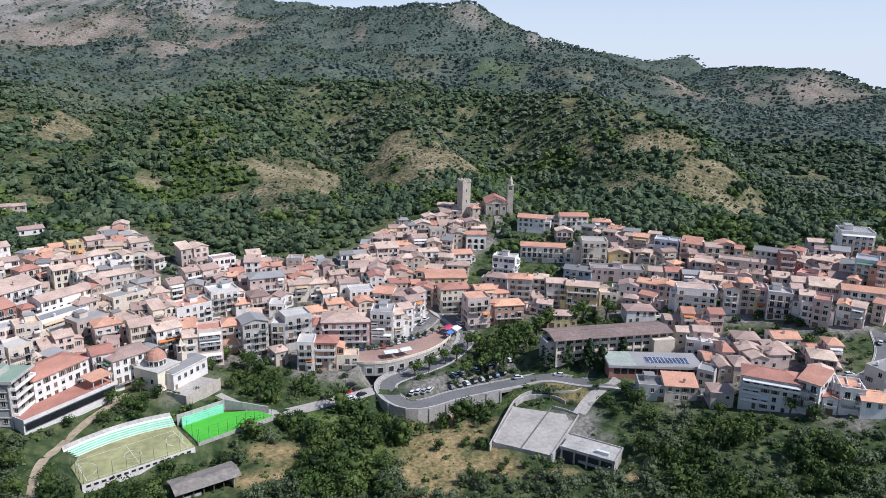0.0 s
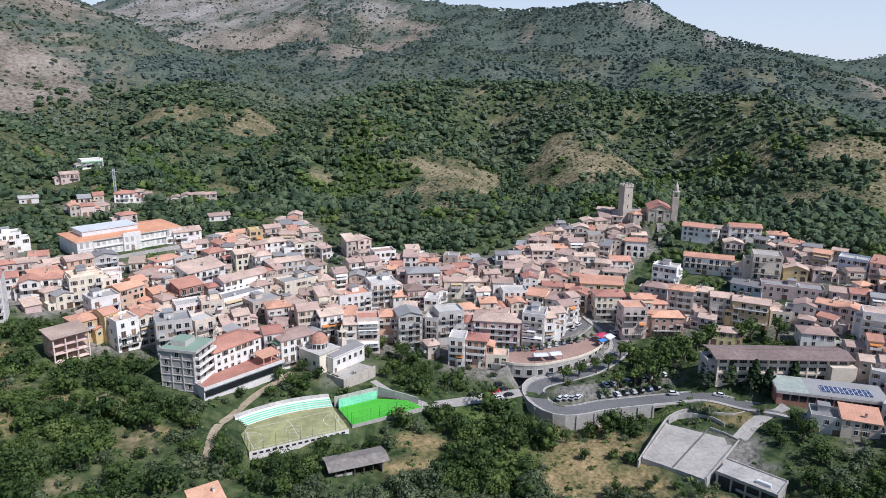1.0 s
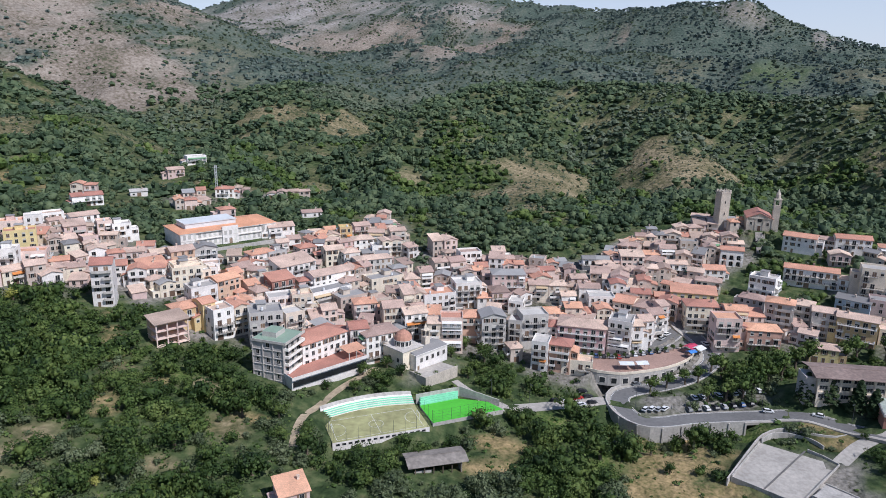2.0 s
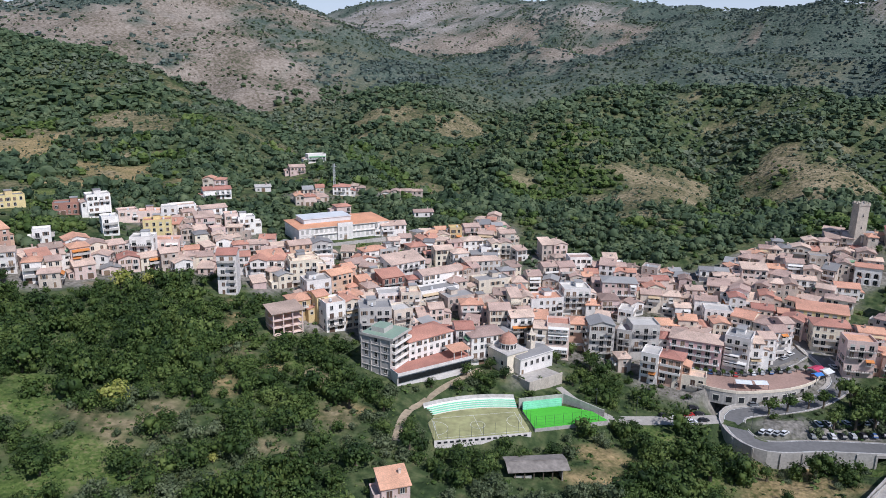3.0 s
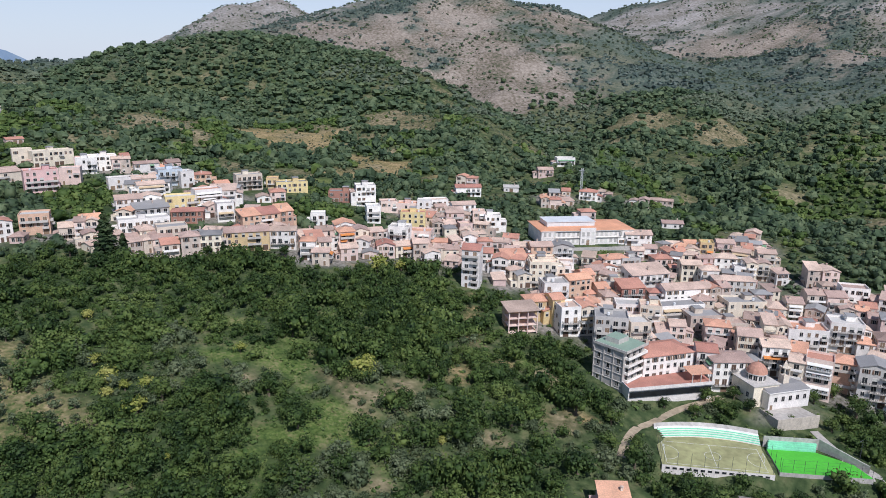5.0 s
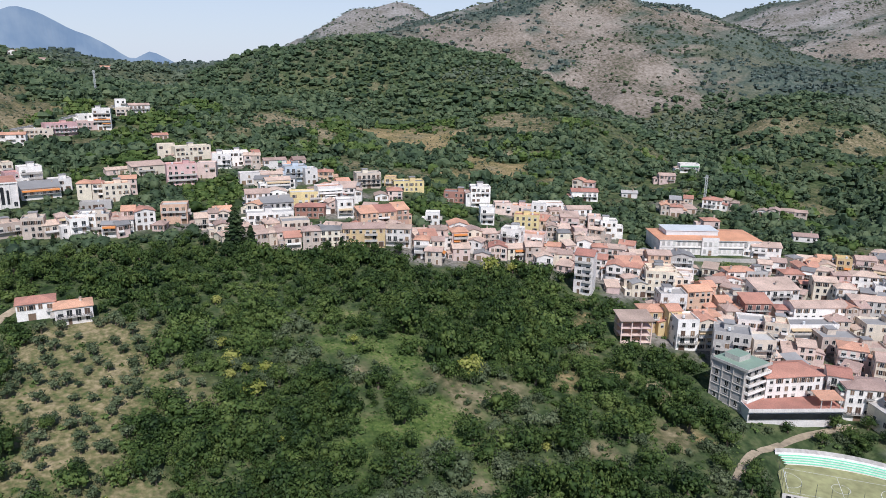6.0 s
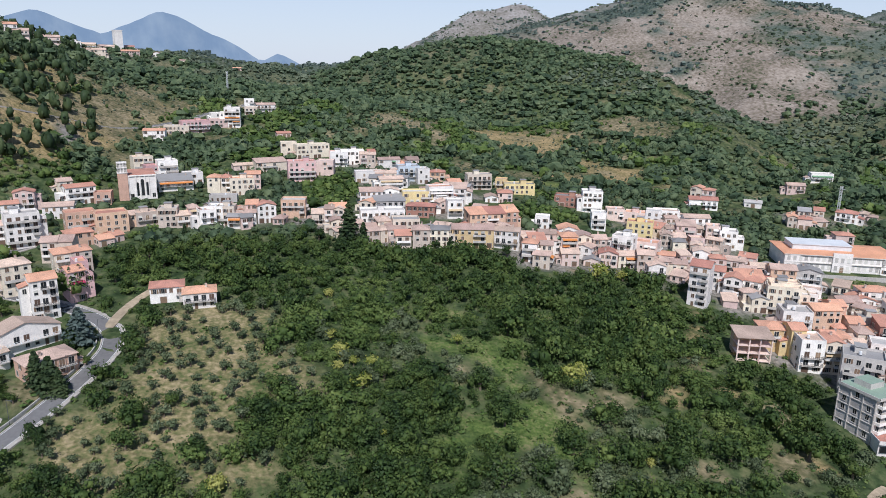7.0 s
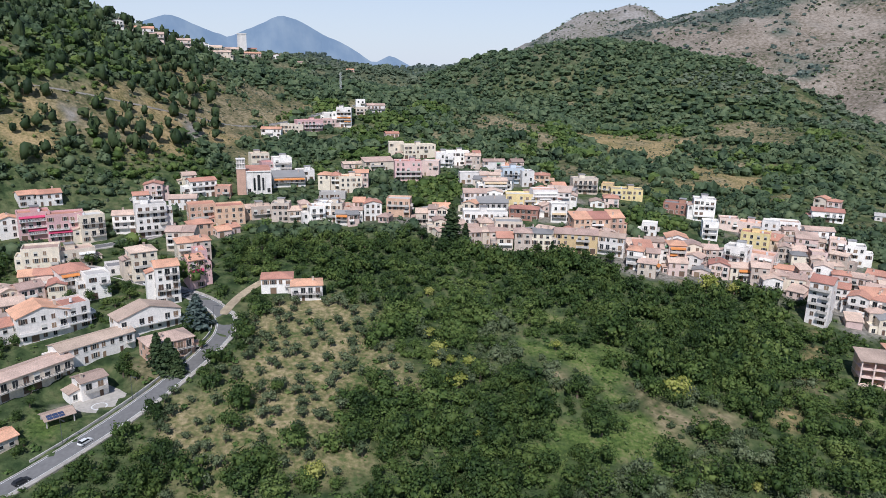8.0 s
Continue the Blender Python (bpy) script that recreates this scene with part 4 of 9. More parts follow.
def street(name, line, level, width, kind):
    """The carriageway with kerbs along both edges."""
    t = np.gradient(line, axis=0)
    t /= np.linalg.norm(t, axis=1)[:, None]
    side = np.stack([-t[:, 1], t[:, 0]], 1)
    s = Shape()
    half = width / 2
    # profile across: outer skirt, kerb, carriageway, kerb, skirt
    if kind == "asphalt":
        cross = ((-half - 1.5, -0.9, 1), (-half - 1.5, 0.16, 1), (-half, 0.16, 1), (-half, 0.02, 0), (half, 0.02, 1), (half, 0.16, 1), (half + 0.4, 0.16, 1), (half + 0.4, -0.9, 1))
    else:
        cross = ((-half, -0.9, 0), (-half, 0.04, 0), (half, 0.04, 0), (half, -0.9, 0))
    for k in range(len(line) - 1):
        for (o1, z1, m), (o2, z2, _) in zip(cross, cross[1:]):
            p = [(*(line[i] + side[i] * o), level[i] + z) for i, o, z in ((k, o2, z2), (k, o1, z1), (k + 1, o1, z1), (k + 1, o2, z2))]
            s.face(p, m)
    mats = {"asphalt": (ASPHALT, PAVING), "paving": (PAVING, PAVING), "dirt": (DIRT, DIRT)}[kind]
    ob = tagged(new(name, s.mesh(name, *mats)), kind="structure")
    if kind == "asphalt":
        for k, o in enumerate((-half + 0.3, half - 0.3)):
            s = Shape()
            for i in range(len(line) - 1):
                s.face([(*(line[j] + side[j] * (o + e)), level[j] + 0.035) for j, e in ((i, 0.09), (i, -0.09), (i + 1, -0.09), (i + 1, 0.09))])
            tagged(new("road_marking", s.mesh("road_marking", ROADPAINT)), kind="structure")
    return ob


for street_name, row in LINES.items():
    street(street_name, *row)


# ---- the town ----
# Houses: x, y, turn, width, depth, storeys, wall, roof, form of the roof.
house(-196.1, -80.3, 136, 6.5, 7.0, 1, "c", "r", "g")
house(-224.2, -63.5, 126, 8.2, 7.0, 2, "w", "b", "g")
house(-226.0, -82.9, 136, 27.6, 9.0, 2, "c", "o", "g")
house(-241.1, -42.5, 120, 15.4, 10.0, 2, "O", "o", "h")
house(-244.4, -66.9, 129, 25.4, 9.0, 2, "w", "b", "g")
house(-259.0, -52.0, 121, 22.5, 9.0, 2, "w", "b", "p")
house(-139.5, 228.9, 67, 22.0, 13.0, 4, "w", "r", "h")
house(-278.5, 6.8, 89, 12.4, 9.5, 2, "w", "r", "h")
house(-286.5, -5.0, 89, 12.7, 9.5, 2, "w", "r", "h")
house(-701.0, -140.6, 97, 9.1, 9.5, 2, "w", "k", "p")
house(-718.1, -113.2, 96, 15.4, 11.0, 2, "p", "o", "g")
house(-719.2, -123.5, 99, 18.5, 11.0, 2, "w", "r", "g")
house(-761.9, -98.7, 98, 22.7, 11.0, 2, "p", "o", "g")
house(-812.2, -82.0, 102, 13.9, 9.5, 3, "w", "w", "f")
house(-821.8, -63.6, 86, 21.2, 11.0, 2, "c", "o", "g")
house(-991.6, 92.5, 89, 12.7, 7.0, 1, "p", "r", "g")
house(-1021.1, -37.7, 95, 21.7, 11.0, 2, "s", "r", "g")
house(-1024.5, 20.0, 86, 21.8, 7.0, 1, "c", "o", "g")
house(-1036.0, -5.9, 86, 17.6, 7.0, 1, "w", "r", "p")
house(-1042.5, -65.7, 93, 17.7, 11.0, 2, "c", "o", "g")
house(-100.7, 149.4, 49, 8.5, 8.0, 2, "p", "r", "s")
house(105.1, 241.5, -4, 8.2, 8.0, 2, "s", "o", "h")
house(82.5, 252.0, -6, 10.6, 9.0, 2, "g", "k", "f")
house(121.4, 237.0, -22, 20.1, 11.0, 4, "w", "r", "h")
house(92.6, 249.8, -6, 12.1, 9.0, 2, "c", "r", "s")
house(134.0, 230.8, -45, 7.7, 11.0, 4, "w", "r", "s")
house(138.8, 228.9, -21, 4.9, 8.0, 2, "w", "r", "p")
house(150.6, 224.4, -14, 8.0, 10.0, 2, "w", "r", "g")
house(145.3, 228.1, -18, 7.6, 10.0, 3, "w", "r", "f")
house(143.1, 230.9, -22, 4.5, 8.0, 3, "w", "w", "f")
house(-258.8, -87.3, 122, 16.7, 12.0, 3, "w", "r", "p")
house(-256.9, -96.1, 124, 10.3, 10.0, 2, "w", "r", "h")
house(-262.9, -78.9, 124, 11.9, 10.0, 3, "w", "r", "f")
house(-121.1, 248.1, 53, 15.4, 11.0, 4, "w", "o", "h")
house(-129.5, 245.9, 38, 7.6, 10.0, 4, "w", "r", "g")
house(106.5, 258.1, -31, 6.6, 8.0, 2, "g", "k", "f")
house(-162.8, 228.4, 41, 13.4, 11.0, 5, "g", "k", "f")
house(-154.3, 234.4, 58, 8.6, 9.0, 5, "c", "w", "f")
house(-57.4, 277.5, 5, 7.1, 9.0, 4, "w", "w", "f")
house(144.0, 244.5, -21, 8.2, 9.0, 2, "s", "o", "p")
house(-49.2, 279.8, 2, 9.3, 9.0, 4, "O", "r", "h")
house(113.5, 261.7, -3, 5.8, 10.2, 2, "s", "o", "p")
house(119.7, 260.4, -5, 6.9, 10.9, 2, "s", "o", "h")
house(-281.3, -47.7, 109, 8.9, 10.0, 5, "w", "r", "g")
house(-103.4, 268.2, 22, 5.6, 9.0, 4, "c", "o", "g")
house(-181.8, 223.2, 64, 8.8, 10.0, 4, "w", "o", "f")
house(-96.6, 271.7, 20, 9.7, 9.0, 5, "p", "r", "f")
house(163.7, 238.2, -64, 8.2, 12.0, 3, "g", "k", "f")
house(-272.3, -100.7, 113, 8.4, 9.0, 2, "p", "o", "g")
house(-178.3, 230.3, 65, 7.9, 9.0, 4, "c", "r", "p")
house(-190.2, 224.5, 65, 5.6, 9.0, 4, "y", "r", "g")
house(127.4, 264.3, 3, 7.3, 9.0, 2, "p", "o", "p")
house(135.4, 265.2, 4, 8.8, 9.2, 2, "p", "o", "h")
house(-81.9, 284.1, 28, 10.8, 10.0, 5, "g", "k", "p")
house(-197.4, 221.0, 61, 11.4, 10.0, 3, "y", "r", "h")
house(-115.7, 273.3, 41, 10.5, 10.0, 4, "w", "o", "g")
house(112.9, 273.3, -4, 6.4, 11.3, 1, "p", "r", "g")
house(118.5, 274.0, -2, 4.6, 11.8, 2, "p", "r", "h")
house(-295.1, -38.9, 115, 6.3, 9.0, 4, "P", "r", "g")
house(-153.7, 253.0, 44, 5.3, 8.4, 2, "w", "o", "s")
house(-150.8, 258.6, 43, 6.6, 8.7, 3, "p", "o", "g")
house(-288.4, -75.1, 118, 8.7, 9.0, 3, "w", "w", "f")
house(127.4, 270.3, -6, 9.4, 8.0, 2, "s", "o", "p")
house(150.9, 258.3, -16, 9.2, 11.0, 2, "p", "o", "h")
house(-92.4, 284.7, 24, 9.2, 10.0, 4, "O", "r", "h")
house(-72.0, 290.7, 5, 6.2, 9.0, 4, "g", "w", "f")
house(-125.9, 272.9, 37, 9.3, 10.0, 4, "c", "o", "g")
house(-288.0, -88.9, 103, 6.6, 9.0, 2, "c", "r", "p")
house(-65.9, 294.6, 29, 12.0, 10.0, 5, "g", "w", "f")
house(-285.5, -98.9, 126, 9.0, 9.0, 2, "p", "o", "g")
house(-283.0, -106.0, 125, 6.6, 9.0, 2, "c", "o", "p")
house(-163.7, 257.6, 42, 9.1, 9.0, 4, "c", "o", "f")
house(136.8, 271.7, 3, 4.8, 9.6, 1, "p", "b", "s")
house(142.2, 271.9, 1, 6.0, 9.7, 1, "c", "o", "p")
house(-44.2, 302.2, 5, 21.6, 12.0, 4, "P", "o", "h")
house(-294.7, -85.7, 120, 11.0, 12.0, 3, "w", "r", "h")
house(-57.7, 301.8, 16, 4.7, 9.0, 3, "w", "r", "h")
house(-27.4, 306.1, -3, 10.3, 11.0, 5, "w", "k", "f")
house(110.6, 287.4, -18, 6.2, 9.0, 2, "w", "w", "f")
house(-140.7, 274.3, 37, 10.4, 9.0, 3, "p", "r", "h")
house(118.7, 284.7, -13, 11.9, 8.0, 1, "w", "w", "f")
house(-173.8, 255.3, 44, 11.1, 9.0, 3, "w", "w", "f")
house(153.2, 268.5, -2, 6.4, 10.1, 1, "p", "r", "g")
house(159.1, 266.6, -8, 5.8, 9.1, 2, "p", "r", "h")
house(130.1, 281.1, -5, 10.2, 10.0, 2, "s", "o", "h")
house(-190.7, 243.1, 66, 5.5, 8.2, 2, "p", "r", "g")
house(-187.4, 248.0, 61, 6.2, 9.5, 2, "p", "r", "p")
house(-22.3, 310.6, 24, 5.5, 9.0, 4, "w", "o", "g")
house(-305.7, -60.9, 113, 10.3, 11.0, 4, "c", "o", "h")
house(-309.9, -38.0, 107, 4.9, 9.0, 3, "P", "r", "f")
house(109.2, 293.6, -6, 9.1, 8.0, 2, "s", "o", "g")
house(115.5, 291.7, -7, 8.3, 8.0, 2, "p", "o", "g")
house(-297.3, -102.4, 101, 5.6, 8.9, 2, "c", "r", "g")
house(-298.2, -96.3, 98, 6.9, 8.2, 2, "p", "r", "g")
house(-205.5, 241.4, 58, 11.8, 10.0, 3, "w", "w", "f")
house(-18.9, 317.1, 33, 6.4, 9.0, 4, "w", "o", "g")
house(147.1, 282.9, 0, 11.2, 10.0, 1, "w", "r", "g")
house(-140.8, 286.2, 54, 12.1, 9.0, 2, "s", "o", "f")
house(-234.7, 216.1, 38, 8.5, 10.0, 6, "w", "r", "g")
house(-311.1, -71.1, 111, 10.6, 9.0, 1, "w", "k", "f")
house(-190.3, 254.6, 64, 6.1, 9.4, 1, "w", "o", "g")
house(-188.8, 260.6, 63, 6.0, 9.3, 2, "s", "o", "h")
house(-152.5, 282.4, 56, 15.3, 10.0, 2, "s", "k", "f")
house(-128.2, 295.1, 39, 5.2, 9.0, 3, "c", "o", "s")
house(-123.5, 298.3, 36, 6.0, 8.9, 3, "c", "o", "p")
house(16.4, 322.6, 15, 11.4, 10.0, 5, "p", "r", "f")
house(117.9, 300.1, 0, 5.1, 8.8, 2, "p", "r", "p")
house(123.6, 300.9, -0, 6.2, 9.0, 3, "p", "r", "g")
house(-115.9, 303.2, 43, 16.3, 11.0, 3, "w", "r", "f")
house(106.4, 306.2, -2, 7.1, 8.1, 2, "s", "o", "g")
house(112.7, 305.1, -6, 5.4, 9.2, 3, "s", "r", "g")
house(56.3, 320.1, -0, 11.1, 8.0, 2, "y", "o", "h")
house(-15.5, 324.7, 40, 7.5, 9.0, 4, "w", "o", "g")
house(-61.3, 318.7, 27, 10.2, 9.2, 2, "w", "r", "g")
house(-52.8, 322.2, 24, 8.2, 9.0, 3, "c", "r", "g")
house(-164.1, 281.8, 63, 21.7, 9.0, 2, "w", "k", "f")
house(-322.9, -46.2, 108, 6.6, 10.8, 3, "c", "r", "h")
house(-324.8, -39.3, 109, 7.6, 10.5, 3, "s", "r", "h")
house(-204.7, 256.0, 70, 12.1, 10.0, 3, "O", "r", "g")
house(-199.6, 259.5, 67, 5.9, 8.6, 1, "s", "r", "h")
house(-196.6, 264.5, 65, 5.9, 9.8, 2, "s", "r", "g")
house(-45.6, 324.4, 20, 6.8, 9.4, 2, "p", "r", "p")
house(-38.9, 326.4, 23, 7.3, 9.0, 3, "c", "r", "p")
house(31.9, 327.2, 14, 14.7, 10.0, 3, "O", "r", "h")
house(-184.8, 272.1, 59, 11.7, 9.0, 3, "r", "r", "s")
house(-79.9, 320.9, 4, 7.1, 9.0, 2, "w", "w", "f")
house(-219.5, 248.8, 49, 13.5, 9.0, 4, "c", "o", "f")
house(-290.9, 160.5, 53, 7.2, 9.0, 3, "w", "r", "h")
house(94.6, 318.7, 3, 13.8, 10.0, 2, "w", "o", "h")
house(-287.6, 167.2, 64, 5.9, 8.0, 3, "c", "o", "g")
house(-104.9, 315.7, 36, 13.2, 10.0, 4, "w", "w", "f")
house(-13.4, 333.4, 44, 5.1, 9.0, 4, "p", "o", "g")
house(-317.6, -102.8, 101, 14.1, 10.0, 3, "c", "o", "f")
house(-97.4, 318.5, 32, 7.2, 11.6, 2, "w", "r", "h")
house(-90.1, 321.8, 31, 8.9, 10.5, 3, "p", "b", "h")
house(-205.8, 264.2, 70, 6.2, 9.0, 3, "O", "r", "g")
house(-222.2, 251.9, 58, 13.1, 9.0, 4, "c", "o", "f")
house(-293.2, 164.8, 73, 8.2, 9.0, 3, "w", "r", "s")
house(-324.1, -91.3, 118, 14.1, 9.0, 2, "c", "o", "f")
house(-195.8, 274.1, 53, 10.2, 8.0, 2, "s", "k", "f")
house(-238.0, 238.5, 41, 7.8, 9.0, 3, "w", "r", "p")
house(-161.6, 296.6, 56, 9.4, 9.0, 2, "s", "o", "h")
house(-317.5, 113.0, 73, 8.4, 9.9, 3, "s", "o", "h")
house(-315.4, 121.9, 69, 9.9, 9.2, 3, "c", "k", "h")
house(168.1, 293.4, -29, 7.2, 9.0, 4, "p", "r", "f")
house(20.4, 337.6, 14, 10.1, 9.0, 4, "p", "r", "g")
house(-229.3, 248.7, 52, 4.9, 8.0, 2, "c", "o", "h")
house(-29.0, 338.6, -8, 9.4, 12.8, 3, "c", "r", "g")
house(-18.6, 336.8, -4, 11.6, 12.3, 3, "c", "o", "h")
house(-216.9, 260.9, 48, 7.6, 9.0, 3, "w", "o", "f")
house(-234.0, 246.4, 33, 8.0, 9.0, 3, "w", "r", "h")
house(-41.6, 337.5, 17, 12.6, 9.0, 3, "w", "w", "f")
house(27.4, 339.0, 15, 10.3, 8.0, 3, "p", "r", "s")
house(5.3, 340.1, 13, 15.3, 11.0, 4, "c", "r", "h")
house(166.3, 296.8, -35, 9.3, 9.0, 3, "w", "w", "f")
house(-169.9, 294.8, 63, 24.5, 10.0, 3, "w", "o", "g")
house(-289.4, 180.1, 72, 8.2, 9.0, 4, "p", "r", "h")
house(-292.1, 176.0, 64, 4.5, 8.0, 3, "w", "o", "g")
house(-337.2, -51.4, 86, 6.5, 9.1, 3, "s", "o", "g")
house(-337.6, -44.9, 81, 6.2, 10.7, 3, "s", "o", "g")
house(-237.2, 246.2, 59, 12.2, 9.0, 3, "p", "r", "s")
house(-246.9, 237.4, 43, 5.7, 9.0, 3, "w", "r", "g")
house(177.8, 292.7, -36, 5.7, 8.7, 3, "w", "r", "p")
house(182.2, 289.3, -37, 5.4, 8.8, 3, "p", "o", "g")
house(-313.4, 139.2, 69, 20.8, 10.0, 3, "y", "o", "g")
house(-328.9, 90.9, 91, 6.4, 8.4, 2, "s", "o", "g")
house(-329.0, 96.8, 95, 5.4, 8.4, 2, "c", "o", "h")
house(164.5, 301.1, -20, 6.1, 9.0, 4, "w", "o", "g")
house(-280.3, 198.1, 58, 9.0, 9.0, 2, "p", "r", "p")
house(155.1, 306.4, -21, 10.3, 10.0, 4, "w", "w", "f")
house(-270.1, 212.2, 61, 7.7, 9.0, 3, "s", "o", "g")
house(121.9, 321.2, -13, 18.4, 10.0, 4, "w", "o", "f")
house(70.6, 336.3, -10, 16.1, 9.0, 4, "y", "o", "g")
house(-9.0, 343.9, -9, 9.7, 9.0, 3, "p", "r", "p")
house(-328.3, 103.0, 87, 9.4, 9.0, 2, "p", "o", "g")
house(39.8, 341.9, -7, 12.0, 9.0, 5, "g", "r", "h")
house(-148.3, 310.9, 53, 18.7, 10.0, 2, "c", "k", "f")
house(-219.3, 265.7, 42, 8.3, 9.0, 3, "w", "o", "f")
house(-307.9, 156.2, 58, 12.5, 9.0, 3, "w", "b", "g")
house(137.1, 317.0, -14, 6.7, 9.0, 4, "w", "r", "p")
house(-276.9, 206.5, 72, 10.2, 8.0, 2, "c", "o", "g")
house(146.6, 313.8, -29, 4.5, 8.0, 4, "y", "o", "g")
house(142.7, 315.7, -15, 5.6, 9.0, 5, "s", "r", "h")
house(149.5, 312.8, -18, 4.5, 8.0, 4, "P", "o", "f")
house(58.1, 341.8, -5, 10.0, 9.0, 4, "g", "o", "g")
house(-73.6, 338.4, 19, 9.8, 9.2, 3, "c", "o", "g")
house(-64.8, 341.6, 19, 8.9, 9.3, 3, "c", "o", "h")
house(-136.4, 318.6, 35, 7.9, 10.6, 2, "c", "o", "h")
house(-130.8, 323.5, 40, 6.9, 10.0, 3, "c", "o", "g")
house(-268.6, 220.7, 64, 7.7, 9.0, 2, "c", "o", "h")
house(-89.3, 336.4, 23, 17.0, 11.0, 4, "p", "k", "h")
house(192.5, 290.2, -44, 5.0, 9.0, 3, "p", "r", "g")
house(-163.1, 306.5, 64, 6.2, 10.0, 3, "s", "r", "p")
house(-160.7, 311.6, 62, 5.0, 10.6, 3, "s", "o", "g")
house(-263.9, 227.8, 53, 7.8, 9.0, 2, "c", "o", "g")
house(84.0, 338.4, -5, 9.2, 9.0, 2, "c", "o", "f")
house(-48.8, 345.4, 18, 10.3, 9.0, 3, "w", "o", "g")
house(-301.8, 175.2, 68, 8.7, 9.0, 3, "p", "b", "g")
house(163.4, 309.0, -17, 4.5, 9.0, 4, "w", "o", "g")
house(-332.0, 109.8, 79, 13.7, 10.0, 3, "c", "k", "f")
house(-190.8, 293.2, 66, 20.7, 11.0, 3, "w", "o", "s")
house(-211.9, 278.5, 69, 10.4, 9.0, 2, "c", "o", "g")
house(50.7, 347.4, -13, 7.6, 9.0, 4, "g", "o", "h")
house(94.5, 339.1, -18, 9.4, 9.0, 3, "w", "o", "p")
house(-284.0, 209.9, 41, 10.6, 9.0, 4, "w", "w", "f")
house(112.2, 335.2, -20, 7.6, 9.0, 3, "p", "r", "p")
house(-295.8, 192.6, 67, 8.7, 9.0, 3, "c", "o", "p")
house(-291.9, 199.5, 72, 7.1, 9.0, 3, "s", "o", "g")
house(-13.2, 354.4, 11, 7.6, 8.0, 2, "r", "r", "g")
house(-23.9, 354.6, 12, 9.6, 9.0, 2, "c", "r", "g")
house(105.0, 339.6, -27, 10.4, 9.0, 3, "b", "r", "g")
house(1.4, 356.2, 7, 21.6, 9.0, 3, "y", "r", "s")
house(-211.2, 287.0, 64, 9.9, 9.0, 2, "w", "r", "p")
house(-35.8, 354.6, 18, 7.6, 9.0, 3, "w", "r", "p")
house(-342.4, 93.9, 87, 6.6, 10.0, 1, "s", "o", "g")
house(-343.4, 101.0, 87, 7.2, 11.1, 2, "c", "o", "h")
house(29.4, 356.3, -17, 12.2, 9.0, 3, "g", "o", "h")
house(-355.0, -32.7, 120, 6.9, 10.0, 1, "p", "r", "g")
house(-359.2, -28.0, 121, 5.5, 9.0, 1, "p", "r", "g")
house(-102.8, 342.4, 29, 4.8, 9.6, 2, "p", "o", "g")
house(-98.9, 346.2, 31, 5.7, 9.3, 2, "s", "o", "g")
house(-356.4, -42.8, 107, 11.6, 9.0, 2, "O", "r", "h")
house(-282.5, 222.2, 40, 12.6, 9.0, 3, "p", "r", "f")
house(-75.5, 351.7, 29, 10.0, 8.0, 2, "c", "r", "p")
house(-160.4, 322.8, 44, 19.3, 9.0, 3, "g", "o", "h")
house(-113.9, 341.7, 32, 7.0, 8.3, 2, "s", "o", "p")
house(-109.0, 345.4, 33, 5.2, 8.5, 2, "p", "r", "g")
house(-29.3, 360.0, 12, 6.2, 9.8, 2, "c", "o", "s")
house(-23.4, 362.8, 12, 6.6, 9.4, 3, "s", "r", "p")
house(-211.2, 294.5, 63, 13.3, 9.0, 3, "w", "r", "h")
house(-357.7, -65.3, 106, 14.0, 10.0, 5, "w", "w", "f")
house(-242.1, 271.5, 56, 11.6, 9.0, 3, "O", "o", "g")
house(-57.2, 359.3, 26, 8.5, 8.0, 2, "p", "o", "g")
house(-352.2, -91.3, 119, 10.7, 10.0, 4, "c", "w", "f")
house(-128.1, 338.7, 44, 8.6, 8.3, 3, "s", "o", "g")
house(-121.2, 343.9, 44, 8.8, 9.5, 3, "p", "o", "g")
house(-206.2, 300.1, 62, 10.5, 8.0, 3, "g", "k", "f")
house(-35.4, 362.5, 7, 8.9, 9.0, 3, "w", "o", "p")
house(-81.3, 356.3, 22, 7.7, 8.0, 2, "p", "o", "g")
house(-114.3, 346.4, 31, 7.5, 8.2, 1, "p", "r", "g")
house(-108.5, 350.5, 30, 6.8, 8.0, 2, "p", "r", "g")
house(195.0, 310.1, -24, 17.5, 10.0, 2, "w", "r", "g")
house(-352.6, -102.2, 106, 15.7, 10.0, 4, "P", "r", "f")
house(-359.2, 76.8, 68, 4.7, 9.4, 3, "p", "b", "g")
house(-358.9, 82.3, 67, 6.0, 11.0, 3, "c", "o", "p")
house(183.5, 318.6, -23, 15.8, 9.0, 2, "p", "o", "s")
house(-266.2, 253.6, 51, 7.6, 8.0, 2, "p", "r", "h")
house(-39.0, 365.6, 8, 11.0, 9.0, 2, "w", "o", "g")
house(-236.5, 281.6, 54, 12.2, 9.0, 3, "g", "k", "p")
house(-335.6, 150.5, 84, 9.5, 10.0, 3, "O", "r", "s")
house(-174.8, 324.1, 48, 8.9, 9.0, 3, "w", "o", "h")
house(-252.3, 268.6, 57, 10.2, 9.0, 2, "p", "o", "g")
house(137.1, 342.6, -21, 10.3, 8.0, 2, "p", "o", "s")
house(-261.5, 261.2, 43, 8.9, 8.0, 2, "p", "o", "g")
house(-75.0, 361.9, 28, 8.3, 8.0, 2, "p", "r", "g")
house(-369.8, 15.0, 101, 8.3, 9.0, 3, "w", "o", "f")
house(-361.9, -77.6, 96, 11.0, 9.0, 3, "w", "o", "g")
